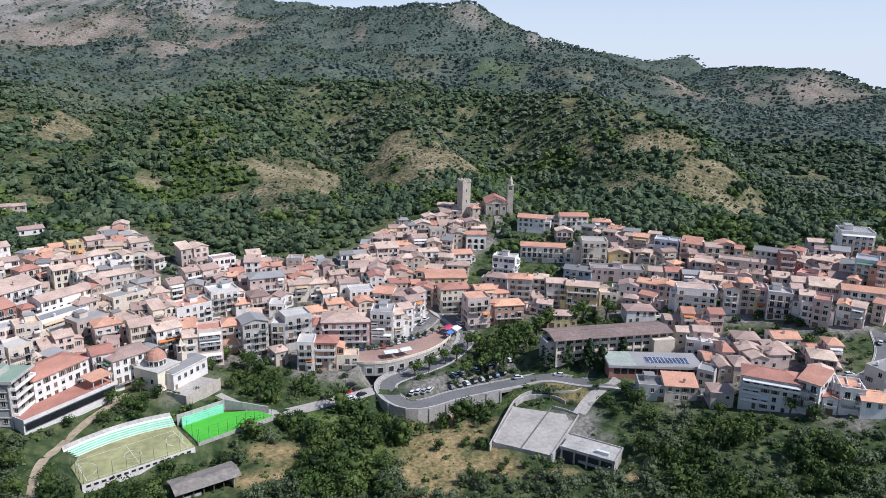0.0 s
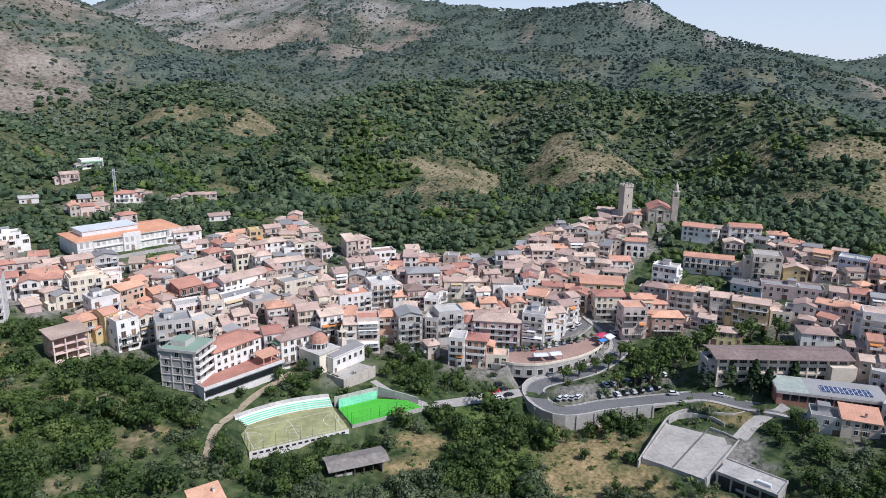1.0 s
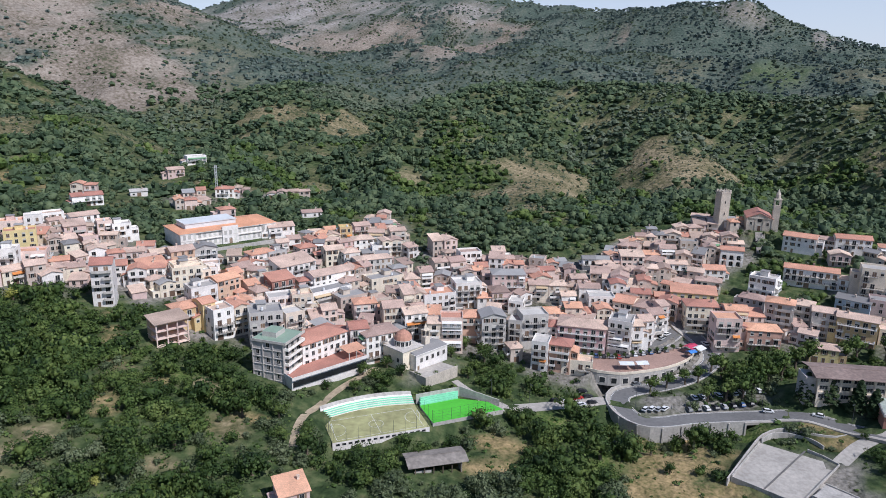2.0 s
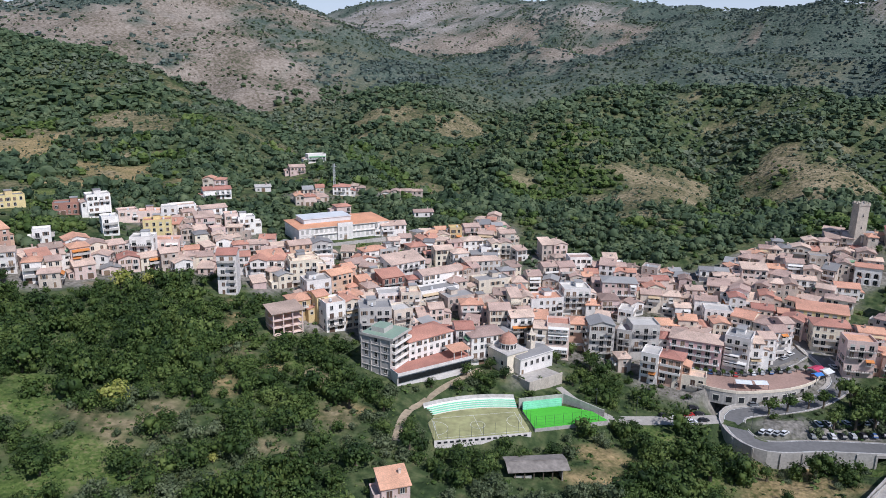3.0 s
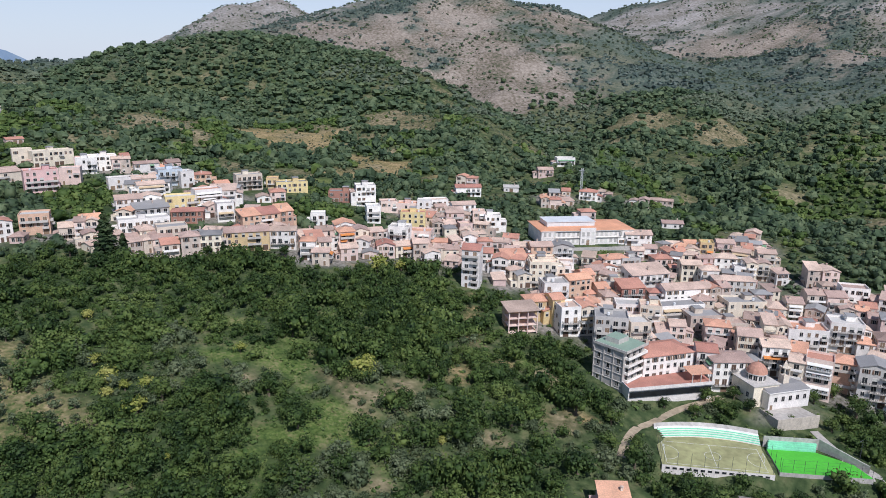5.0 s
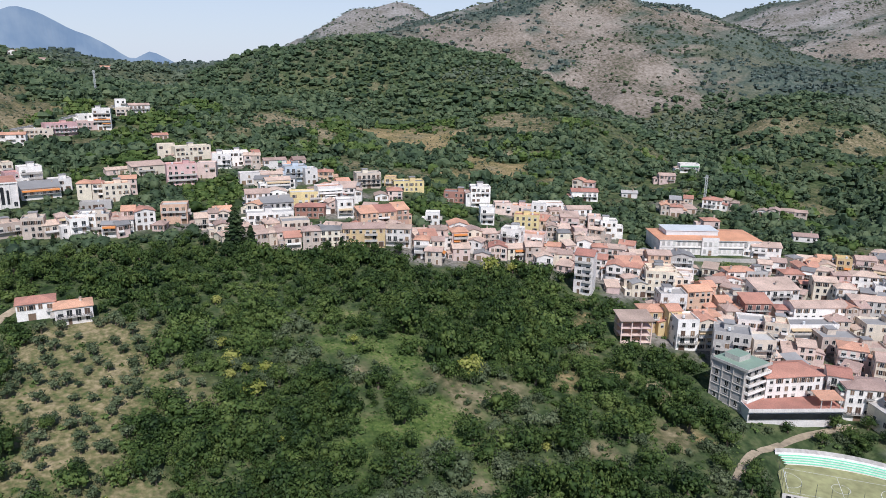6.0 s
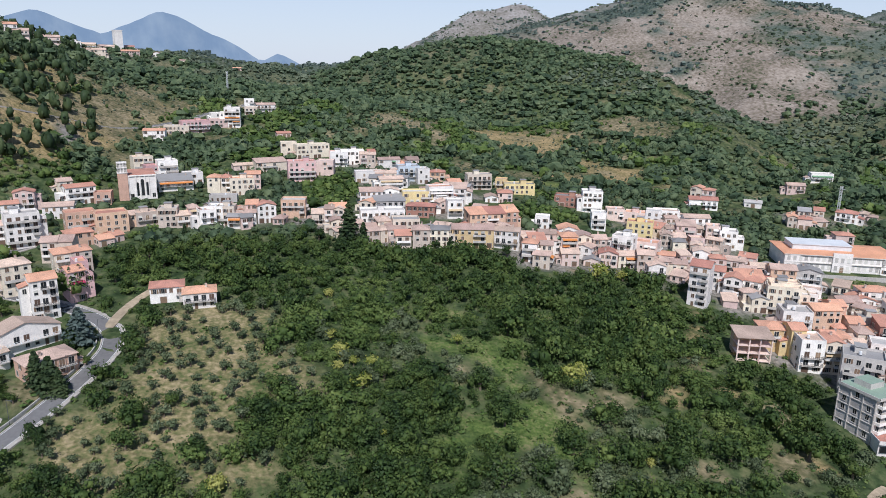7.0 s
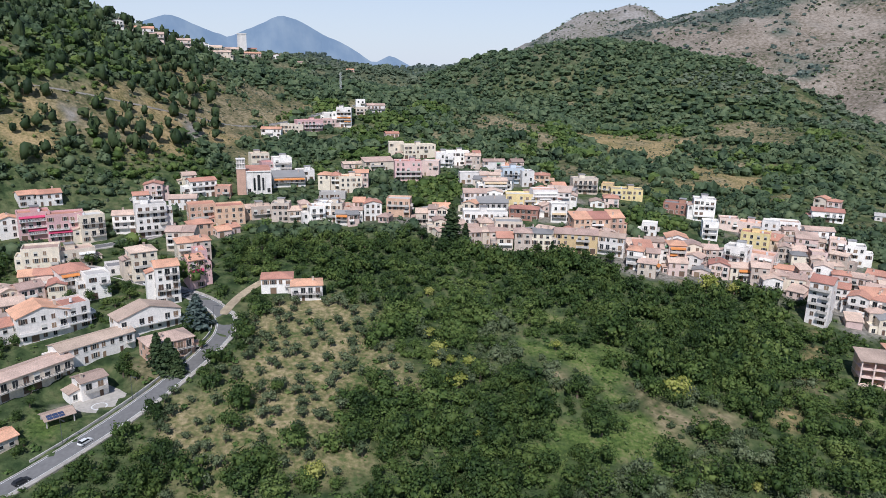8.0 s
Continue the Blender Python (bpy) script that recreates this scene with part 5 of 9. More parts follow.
house(-314.9, 195.3, 68, 10.8, 10.0, 2, "w", "r", "p")
house(-363.4, 72.5, 80, 9.1, 11.0, 2, "c", "o", "g")
house(-360.6, 81.2, 79, 9.0, 10.6, 3, "c", "r", "g")
house(-184.1, 322.6, 49, 10.2, 9.0, 3, "c", "o", "g")
house(175.6, 327.5, -16, 9.8, 9.0, 2, "w", "o", "g")
house(-46.4, 368.7, 9, 10.4, 8.0, 2, "s", "o", "s")
house(195.0, 316.5, -44, 5.4, 9.0, 3, "c", "r", "p")
house(-335.3, 160.7, 82, 10.9, 10.0, 3, "O", "r", "s")
house(-274.8, 250.9, 51, 8.0, 8.0, 2, "w", "o", "p")
house(-101.6, 358.0, 12, 8.1, 8.0, 3, "w", "o", "s")
house(-95.9, 359.8, 27, 6.7, 8.3, 2, "p", "r", "p")
house(-90.5, 362.3, 25, 5.1, 7.1, 2, "p", "r", "g")
house(-358.1, 105.0, 79, 23.8, 10.0, 2, "w", "w", "f")
house(-354.8, -116.4, 110, 13.4, 10.0, 4, "P", "r", "f")
house(34.5, 372.4, -17, 12.6, 9.0, 4, "w", "w", "f")
house(-68.9, 367.4, 15, 5.3, 7.4, 1, "s", "o", "p")
house(-63.1, 368.1, 18, 6.2, 7.5, 2, "p", "b", "p")
house(129.7, 351.0, -10, 8.9, 8.0, 2, "s", "k", "g")
house(-373.5, 25.5, 77, 9.1, 9.0, 3, "s", "k", "f")
house(74.5, 367.1, -23, 15.0, 9.0, 2, "b", "k", "g")
house(-373.0, 34.6, 83, 10.9, 9.0, 2, "w", "o", "s")
house(-31.6, 374.4, -4, 5.8, 9.8, 2, "w", "o", "s")
house(-25.5, 372.9, -9, 6.5, 9.0, 3, "s", "o", "p")
house(-374.7, 20.4, 75, 8.0, 9.0, 3, "w", "w", "f")
house(-374.1, -29.9, 102, 15.0, 11.0, 3, "O", "r", "f")
house(147.0, 345.4, -19, 12.7, 9.0, 2, "p", "o", "f")
house(205.9, 314.3, -41, 4.5, 9.0, 5, "O", "r", "g")
house(-35.7, 374.3, 14, 10.0, 8.0, 2, "p", "o", "p")
house(-375.8, 3.1, 100, 6.8, 9.4, 2, "s", "o", "g")
house(-376.9, 8.9, 99, 5.1, 8.9, 3, "p", "o", "h")
house(-373.5, 45.2, 94, 9.6, 9.0, 3, "w", "r", "p")
house(-376.4, -2.8, 82, 9.4, 9.0, 3, "s", "w", "f")
house(113.9, 358.9, -14, 8.2, 8.6, 2, "p", "o", "g")
house(121.5, 356.8, -7, 7.4, 9.3, 2, "p", "r", "g")
house(94.2, 364.8, -7, 28.8, 10.0, 2, "p", "k", "f")
house(-117.9, 358.1, 36, 12.2, 9.0, 3, "w", "o", "f")
house(-355.0, -127.8, 120, 8.0, 9.0, 3, "w", "r", "p")
house(-108.8, 360.3, 41, 6.1, 9.0, 2, "s", "o", "g")
house(-104.9, 364.8, 39, 5.8, 8.0, 2, "c", "o", "g")
house(-4.1, 378.1, -7, 12.5, 10.0, 1, "p", "o", "g")
house(8.4, 376.3, -3, 12.7, 8.1, 2, "c", "o", "h")
house(155.4, 343.7, -28, 5.2, 9.0, 2, "p", "o", "p")
house(160.9, 342.5, -25, 5.6, 8.5, 2, "s", "o", "h")
house(188.0, 327.7, -41, 6.2, 8.0, 2, "s", "r", "g")
house(-337.0, 171.2, 81, 7.7, 10.0, 3, "O", "r", "s")
house(-20.6, 377.5, 10, 6.4, 8.9, 3, "s", "o", "h")
house(-14.5, 379.2, 11, 6.3, 9.9, 3, "s", "b", "p")
house(-263.9, 271.9, 36, 8.2, 8.0, 2, "p", "r", "g")
house(-376.5, -43.7, 105, 13.5, 10.0, 3, "O", "r", "f")
house(-41.9, 377.0, 11, 8.2, 8.0, 2, "p", "o", "g")
house(143.5, 351.5, -22, 5.0, 8.0, 3, "o", "o", "p")
house(-378.2, 32.8, 86, 6.4, 11.0, 2, "p", "r", "p")
house(-378.1, 39.1, 81, 6.2, 10.8, 3, "p", "r", "g")
house(-379.2, -28.7, 104, 19.9, 10.0, 2, "O", "o", "g")
house(182.8, 333.6, -40, 10.8, 9.0, 2, "P", "r", "f")
house(193.1, 328.0, -23, 8.3, 9.0, 2, "p", "o", "g")
house(203.0, 322.5, -31, 10.1, 11.0, 5, "b", "k", "f")
house(-202.0, 323.5, 60, 10.0, 9.0, 2, "p", "r", "h")
house(-82.0, 373.0, -0, 8.4, 8.0, 2, "s", "k", "f")
house(-381.7, -14.1, 103, 11.0, 9.0, 2, "s", "o", "f")
house(138.7, 356.7, -26, 9.2, 8.0, 3, "g", "o", "g")
house(-378.3, 61.2, 75, 13.1, 10.0, 3, "O", "w", "f")
house(-46.0, 380.9, 17, 10.2, 8.0, 2, "s", "o", "h")
house(-333.2, 190.2, 59, 7.9, 8.0, 2, "w", "w", "f")
house(-362.6, 129.2, 65, 16.0, 9.0, 2, "r", "r", "h")
house(1.8, 385.8, -4, 8.3, 8.0, 2, "s", "o", "g")
house(-168.1, 347.7, 36, 9.6, 8.0, 2, "w", "w", "f")
house(155.7, 353.7, -20, 20.5, 10.0, 3, "s", "o", "f")
house(-357.4, 147.1, 76, 8.8, 9.0, 3, "w", "w", "f")
house(-55.2, 383.9, 20, 7.8, 7.4, 2, "w", "k", "g")
house(-48.3, 386.0, 16, 6.8, 7.4, 2, "s", "k", "g")
house(176.5, 346.9, -15, 7.6, 9.0, 4, "r", "k", "f")
house(-165.9, 350.2, 43, 5.3, 9.4, 3, "c", "o", "p")
house(-161.3, 354.0, 41, 6.8, 8.2, 3, "c", "o", "p")
house(-299.9, 248.3, 59, 6.6, 8.7, 2, "s", "o", "p")
house(-296.3, 253.7, 59, 6.3, 9.4, 2, "s", "o", "g")
house(-32.7, 388.5, 19, 12.6, 8.0, 3, "p", "o", "s")
house(201.8, 333.7, -37, 8.4, 9.0, 3, "p", "k", "g")
house(194.2, 338.2, -13, 10.3, 9.0, 2, "s", "o", "g")
house(10.2, 390.5, 12, 11.3, 9.0, 2, "w", "r", "g")
house(-291.1, 261.2, 63, 7.3, 8.0, 2, "p", "o", "f")
house(172.2, 351.3, -31, 10.0, 8.0, 2, "w", "o", "g")
house(84.7, 382.2, -3, 14.0, 11.0, 5, "c", "w", "f")
house(-310.7, 239.1, 49, 14.0, 9.0, 3, "y", "r", "f")
house(-9.2, 392.2, 13, 11.3, 8.0, 2, "w", "o", "g")
house(178.4, 349.9, -13, 9.6, 9.0, 2, "s", "o", "g")
house(-376.7, 114.6, 81, 17.3, 10.0, 2, "g", "k", "s")
house(186.4, 347.3, -34, 7.7, 9.8, 2, "c", "o", "p")
house(193.1, 342.8, -34, 8.4, 8.8, 3, "s", "o", "g")
house(-141.0, 365.7, 41, 6.3, 9.1, 3, "s", "o", "s")
house(-135.3, 370.3, 45, 8.3, 10.0, 3, "p", "o", "p")
house(-214.2, 330.9, 43, 7.0, 8.0, 2, "w", "o", "g")
house(-205.3, 336.7, 56, 6.0, 9.9, 2, "p", "r", "p")
house(-202.8, 341.6, 54, 4.9, 9.8, 2, "p", "r", "g")
house(76.2, 388.5, -20, 11.1, 8.0, 2, "w", "o", "h")
house(57.5, 391.9, -5, 25.3, 9.0, 3, "w", "r", "g")
house(-328.0, 223.0, 64, 8.0, 9.0, 3, "w", "w", "f")
house(-181.7, 353.1, 42, 11.7, 9.0, 2, "w", "o", "h")
house(-5.5, 397.6, 2, 8.2, 8.0, 3, "s", "o", "p")
house(100.1, 385.7, -9, 11.6, 8.0, 2, "y", "o", "p")
house(2.6, 400.8, -11, 6.4, 8.0, 3, "s", "k", "s")
house(-23.2, 400.4, 15, 8.8, 8.0, 2, "p", "r", "g")
house(-379.2, 132.3, 79, 17.6, 10.0, 3, "y", "w", "f")
house(-387.2, 106.7, 82, 13.0, 10.0, 3, "w", "o", "g")
house(-303.9, 264.3, 59, 10.3, 9.0, 3, "p", "o", "s")
house(-399.0, -55.2, 92, 14.2, 9.0, 2, "w", "o", "g")
house(-37.9, 401.1, -14, 6.0, 8.9, 3, "c", "o", "h")
house(-32.2, 401.7, -14, 4.8, 8.8, 3, "s", "o", "g")
house(-225.1, 334.2, 49, 14.8, 9.0, 2, "w", "o", "g")
house(161.6, 369.6, -27, 4.5, 8.0, 3, "O", "r", "g")
house(-376.5, 145.3, 83, 14.6, 9.0, 4, "w", "r", "f")
house(140.8, 376.9, -11, 8.3, 10.8, 2, "c", "o", "s")
house(149.1, 376.1, -6, 8.4, 9.0, 3, "c", "o", "g")
house(-14.9, 403.7, 16, 8.6, 8.0, 3, "w", "o", "g")
house(-386.7, 117.7, 81, 10.9, 9.0, 3, "w", "o", "p")
house(-290.1, 282.0, 54, 9.4, 9.0, 3, "w", "w", "f")
house(-166.9, 368.7, 39, 9.2, 8.0, 3, "s", "o", "g")
house(-194.8, 356.5, 37, 7.3, 8.0, 3, "y", "y", "f")
house(-386.0, -128.4, 120, 9.0, 9.0, 2, "w", "r", "g")
house(-389.9, -119.8, 114, 11.6, 9.0, 2, "w", "r", "g")
house(-401.3, -77.5, 103, 7.9, 8.0, 2, "w", "r", "g")
house(140.3, 383.9, -28, 10.5, 9.0, 3, "p", "r", "s")
house(-298.8, 279.1, 50, 7.4, 9.0, 3, "p", "o", "f")
house(156.8, 377.7, -8, 9.7, 9.0, 3, "s", "r", "p")
house(-179.6, 367.9, 20, 9.1, 8.0, 2, "c", "o", "g")
house(178.0, 369.1, -30, 15.3, 9.0, 2, "w", "k", "g")
house(7.6, 410.5, 9, 6.5, 8.0, 3, "s", "o", "p")
house(120.0, 393.2, -12, 5.2, 9.0, 2, "g", "w", "f")
house(128.8, 390.7, -25, 13.6, 10.0, 3, "b", "w", "f")
house(-211.9, 352.7, 38, 8.8, 8.1, 1, "c", "o", "s")
house(-205.5, 357.0, 42, 6.6, 8.2, 2, "c", "r", "g")
house(191.4, 367.3, -38, 8.6, 9.0, 2, "p", "r", "h")
house(116.0, 398.8, -26, 8.7, 8.0, 3, "o", "r", "g")
house(102.5, 402.2, 3, 6.6, 9.3, 1, "p", "o", "g")
house(108.5, 402.5, -2, 5.4, 9.3, 2, "s", "o", "p")
house(-385.0, 158.4, 61, 14.2, 9.0, 3, "w", "o", "s")
house(-410.3, -71.8, 94, 9.7, 8.0, 3, "p", "r", "p")
house(-180.0, 374.1, 32, 5.6, 7.5, 2, "s", "r", "s")
house(-175.3, 378.2, 35, 6.8, 8.7, 2, "s", "o", "h")
house(-416.4, 27.2, 78, 15.6, 6.0, 1, "g", "k", "f")
house(-25.0, 417.5, -2, 6.7, 7.3, 1, "p", "o", "s")
house(-19.2, 415.4, -3, 5.1, 9.0, 2, "s", "o", "g")
house(203.9, 364.4, -29, 7.6, 8.1, 2, "w", "o", "h")
house(210.9, 360.3, -24, 8.6, 9.3, 2, "p", "k", "g")
house(-327.8, 260.8, 48, 8.5, 9.0, 3, "w", "w", "f")
house(-417.5, -35.4, 85, 8.6, 8.0, 2, "O", "r", "f")
house(-334.7, 254.6, 48, 14.0, 9.0, 2, "p", "r", "f")
house(-342.5, 244.3, 61, 10.2, 9.0, 2, "p", "o", "f")
house(-193.5, 373.8, 43, 9.6, 8.0, 2, "p", "o", "g")
house(-4.1, 421.7, 12, 9.9, 8.0, 2, "s", "k", "f")
house(-315.4, 280.9, 62, 14.5, 9.0, 3, "w", "o", "g")
house(226.1, 357.7, -47, 6.6, 8.9, 1, "w", "r", "g")
house(230.6, 354.1, -41, 4.9, 9.5, 2, "p", "r", "g")
house(-31.9, 424.0, 11, 5.3, 8.2, 2, "c", "o", "g")
house(-26.3, 425.0, 12, 6.1, 8.3, 2, "s", "o", "h")
house(-423.2, -48.1, 114, 15.1, 9.0, 3, "w", "r", "g")
house(21.1, 425.4, 11, 8.7, 8.0, 2, "s", "o", "g")
house(73.9, 419.6, -0, 10.2, 8.0, 2, "p", "o", "p")
house(-384.7, 182.7, 70, 8.0, 8.8, 1, "w", "b", "p")
house(-383.0, 191.0, 71, 8.9, 9.9, 2, "p", "r", "h")
house(17.7, 427.4, 8, 8.9, 8.0, 3, "s", "o", "p")
house(-399.8, 153.9, 86, 10.4, 9.7, 2, "w", "r", "p")
house(-399.1, 163.1, 85, 7.9, 8.1, 3, "p", "r", "g")
house(-358.9, 238.3, 64, 12.1, 10.0, 4, "w", "w", "f")
house(-412.0, 126.3, 81, 14.7, 9.0, 3, "w", "o", "g")
house(-13.8, 431.1, 10, 9.7, 8.0, 2, "s", "o", "p")
house(114.9, 416.0, -17, 9.6, 8.0, 2, "s", "k", "g")
house(8.0, 432.3, -7, 8.2, 8.0, 2, "s", "o", "p")
house(-430.9, 38.9, 90, 14.0, 10.0, 3, "c", "r", "f")
house(223.9, 371.3, -19, 16.7, 15.0, 4, "w", "k", "f")
house(106.6, 421.5, -16, 9.7, 8.0, 2, "p", "r", "h")
house(-336.4, 276.8, 60, 14.7, 9.0, 2, "w", "o", "f")
house(-370.2, 230.6, 53, 19.1, 10.0, 2, "r", "k", "f")
house(-188.7, 393.9, 24, 5.7, 8.0, 2, "s", "r", "g")
house(-438.1, 24.1, 78, 7.5, 9.3, 3, "c", "r", "h")
house(-436.4, 30.5, 82, 5.9, 9.0, 3, "c", "r", "h")
house(56.0, 434.3, -15, 17.2, 9.0, 3, "w", "r", "g")
house(-439.1, -57.1, 112, 7.7, 8.0, 2, "c", "o", "g")
house(-9.2, 442.8, 19, 9.2, 8.0, 2, "s", "o", "p")
house(82.2, 436.6, 1, 17.9, 9.0, 3, "w", "r", "g")
house(-442.0, 46.8, 84, 9.3, 9.0, 3, "p", "r", "g")
house(-198.6, 399.7, 16, 7.8, 9.0, 1, "s", "o", "h")
house(-191.2, 403.0, 20, 8.3, 8.3, 2, "s", "o", "p")
house(100.3, 434.3, -3, 10.8, 9.0, 2, "w", "r", "h")
house(13.9, 446.2, 18, 6.4, 7.5, 1, "s", "r", "h")
house(19.9, 446.4, 15, 5.2, 8.0, 2, "s", "r", "h")
house(69.8, 440.8, -11, 9.4, 8.0, 2, "w", "o", "g")
house(-447.5, 1.6, 98, 19.6, 12.0, 2, "w", "k", "s")
house(-277.9, 354.4, 57, 9.7, 9.0, 2, "p", "r", "h")
house(-400.4, 209.7, 68, 19.7, 10.0, 2, "y", "k", "f")
house(-414.0, 186.8, 78, 16.2, 9.0, 3, "c", "k", "f")
house(-237.6, 389.4, 43, 13.0, 8.0, 1, "w", "o", "g")
house(-440.2, 127.3, 84, 5.9, 9.3, 2, "w", "o", "g")
house(-439.0, 134.0, 80, 7.7, 8.7, 2, "c", "o", "g")
house(-412.1, 202.8, 58, 7.5, 8.0, 2, "y", "o", "f")
house(-443.1, 120.9, 83, 18.4, 9.0, 2, "w", "w", "f")
house(8.1, 459.5, 5, 5.8, 8.3, 2, "s", "o", "g")
house(13.3, 460.8, 9, 4.9, 7.7, 3, "s", "r", "g")
house(-433.3, 154.6, 84, 8.0, 10.0, 3, "w", "w", "f")
house(-460.3, 12.1, 99, 11.2, 9.0, 2, "w", "w", "f")
house(-455.0, 79.1, 88, 17.7, 10.0, 4, "P", "r", "f")
house(1.2, 464.2, -10, 10.4, 8.0, 2, "s", "o", "g")
house(-442.3, 147.6, 79, 14.3, 12.0, 3, "b", "w", "f")
house(-467.4, -11.5, 106, 8.0, 8.0, 3, "P", "r", "f")
house(-468.0, -2.4, 102, 11.7, 10.0, 4, "w", "w", "f")
house(-437.5, 167.0, 70, 10.4, 9.0, 2, "O", "r", "h")
house(-311.8, 351.9, 49, 5.8, 9.1, 2, "s", "r", "p")
house(-306.5, 356.3, 48, 7.8, 8.4, 2, "p", "r", "h")
house(-467.1, 97.7, 68, 11.4, 9.0, 3, "p", "w", "f")
house(-354.4, 320.0, 56, 17.6, 9.0, 2, "w", "r", "g")
house(-483.8, 62.9, 99, 20.9, 9.0, 2, "c", "o", "s")
house(-489.3, -17.3, 105, 12.2, 9.0, 3, "c", "o", "f")
house(-488.9, 42.0, 97, 6.6, 7.6, 1, "p", "o", "g")
house(-489.3, 49.8, 100, 8.8, 7.1, 1, "c", "o", "g")
house(-320.5, 374.5, 42, 6.1, 9.2, 1, "s", "o", "p")
house(-315.6, 378.0, 44, 5.9, 9.4, 2, "c", "r", "g")
house(-306.5, 391.6, 32, 12.1, 9.0, 2, "w", "r", "h")
house(-477.1, 144.7, 87, 15.5, 8.0, 2, "w", "o", "g")
house(-349.5, 357.4, 51, 10.6, 8.0, 1, "w", "w", "g")
house(-483.2, 128.1, 80, 5.1, 8.0, 3, "p", "o", "g")
house(-481.7, 133.4, 78, 5.9, 7.9, 3, "s", "o", "g")
house(-488.1, 111.7, 80, 12.4, 9.0, 3, "w", "k", "f")
house(-476.8, 154.0, 87, 6.7, 9.4, 1, "p", "r", "h")
house(-475.9, 161.6, 85, 8.6, 9.7, 2, "p", "b", "g")
house(-376.0, 334.3, 35, 7.5, 8.8, 2, "c", "r", "p")
house(-369.8, 338.5, 37, 7.5, 8.1, 2, "p", "r", "h")
house(-493.9, 122.5, 81, 16.9, 9.0, 3, "w", "o", "f")
house(-288.6, 421.5, 30, 6.8, 8.0, 1, "w", "b", "p")
house(-282.6, 424.7, 30, 6.7, 9.1, 2, "s", "o", "p")
house(-309.3, 410.1, 32, 5.4, 8.7, 1, "p", "b", "h")
house(-303.7, 411.2, 34, 5.4, 7.0, 1, "p", "b", "h")
house(-504.1, 113.1, 73, 9.2, 9.0, 2, "p", "r", "f")
house(-504.2, 133.7, 90, 5.7, 8.2, 1, "s", "b", "p")
house(-504.7, 139.4, 84, 5.5, 8.2, 2, "s", "r", "g")
house(-516.0, 97.5, 96, 24.8, 9.0, 3, "c", "w", "f")
house(-525.0, 82.2, 85, 11.6, 9.0, 3, "c", "w", "f")
house(-300.4, 466.2, 44, 8.3, 7.3, 1, "s", "b", "g")
house(-294.0, 471.9, 41, 8.8, 7.9, 2, "s", "o", "g")
house(-376.6, 423.4, 54, 12.2, 9.0, 2, "p", "o", "g")
house(-573.5, -9.3, 79, 15.6, 8.0, 2, "w", "r", "g")
house(-580.7, 87.1, 93, 11.1, 8.0, 1, "p", "r", "g")
house(-593.4, 6.5, 88, 18.7, 9.0, 2, "c", "k", "f")
house(-385.7, 458.0, 55, 15.5, 9.0, 2, "w", "w", "f")
house(-600.2, 20.3, 103, 22.1, 9.0, 3, "P", "r", "f")
house(-610.4, 39.2, 92, 14.7, 9.0, 2, "p", "o", "f")
house(-610.7, 50.8, 81, 12.7, 10.0, 5, "w", "w", "f")
house(-633.7, 39.9, 98, 11.4, 9.0, 2, "w", "w", "f")
house(-646.0, 70.1, 80, 10.9, 8.0, 2, "c", "w", "f")
house(-657.6, 83.7, 91, 16.6, 8.0, 2, "w", "o", "g")
house(-673.4, 71.3, 88, 8.7, 8.0, 3, "w", "w", "f")


# Small old houses in the yards behind the fronts.
crowd = np.array([p[:2] for p in plots])
reach = np.array([p[2] for p in plots])
fill = random.Random(23)
for gx in np.arange(-460, 240, 8.5):
    for gy in np.arange(-110, 470, 8.5):
        hx, hy = gx + fill.uniform(-3, 3), gy + fill.uniform(-3, 3)
        d = np.hypot(crowd[:, 0] - hx, crowd[:, 1] - hy)
        road = min(np.hypot(row[0][:, 0] - hx, row[0][:, 1] - hy).min() - row[2] / 2 for row in LINES.values())
        pad = min(math.hypot(hx - p[0], hy - p[1]) - max(p[2], p[3]) for p in PADS)
        yard = hx < -255 and hy < 60 and not (-455 < hx < -365 and -60 < hy < 70)
        if (d - reach).min() > (1.2 if not yard else 2.2) and np.sort(d)[3] < (19 if not yard else 15) and road > 6 and pad > 4 and math.hypot(hx, hy) > 285 and not (hx > 92 and hy < 318) and fill.random() < (0.85 if not yard else 0.35):
            house(round(hx, 1), round(hy, 1), math.degrees(math.atan2(-hx, hy)) + fill.uniform(-25, 40), fill.uniform(5.5, 8.5), fill.uniform(6, 8), fill.choice((1, 2, 2)), fill.choice("sspcwp"), fill.choice("oorobk"), fill.choice("gghps"))


# ---- landmarks ----
TURF = paint("worn pale artificial turf", (0.36, 0.35, 0.17), 0.95, 0.18, 0.5, 0.1)
GREENTURF = paint("bright green artificial turf", (0.10, 0.50, 0.045), 0.85, 0.08, 0.8)
MINT = paint("mint green painted steps", (0.26, 0.66, 0.42), 0.7, 0.08, 1.0)
DOMETILE = paint("terracotta dome tiles", (0.46, 0.24, 0.17), 0.8, 0.15, 1.5)
AWNING = paint("orange awning", (0.60, 0.22, 0.06), 0.7, 0.08)
REDAWNING = paint("crimson awning", (0.50, 0.06, 0.12), 0.7, 0.08)
BLUECLOTH = paint("blue tarpaulin", (0.08, 0.25, 0.62), 0.6, 0.08)
RUSTY = paint("grey-brown corrugated sheet", (0.26, 0.23, 0.20), 0.8, 0.2, 0.8, 0.3, streak=0.4)


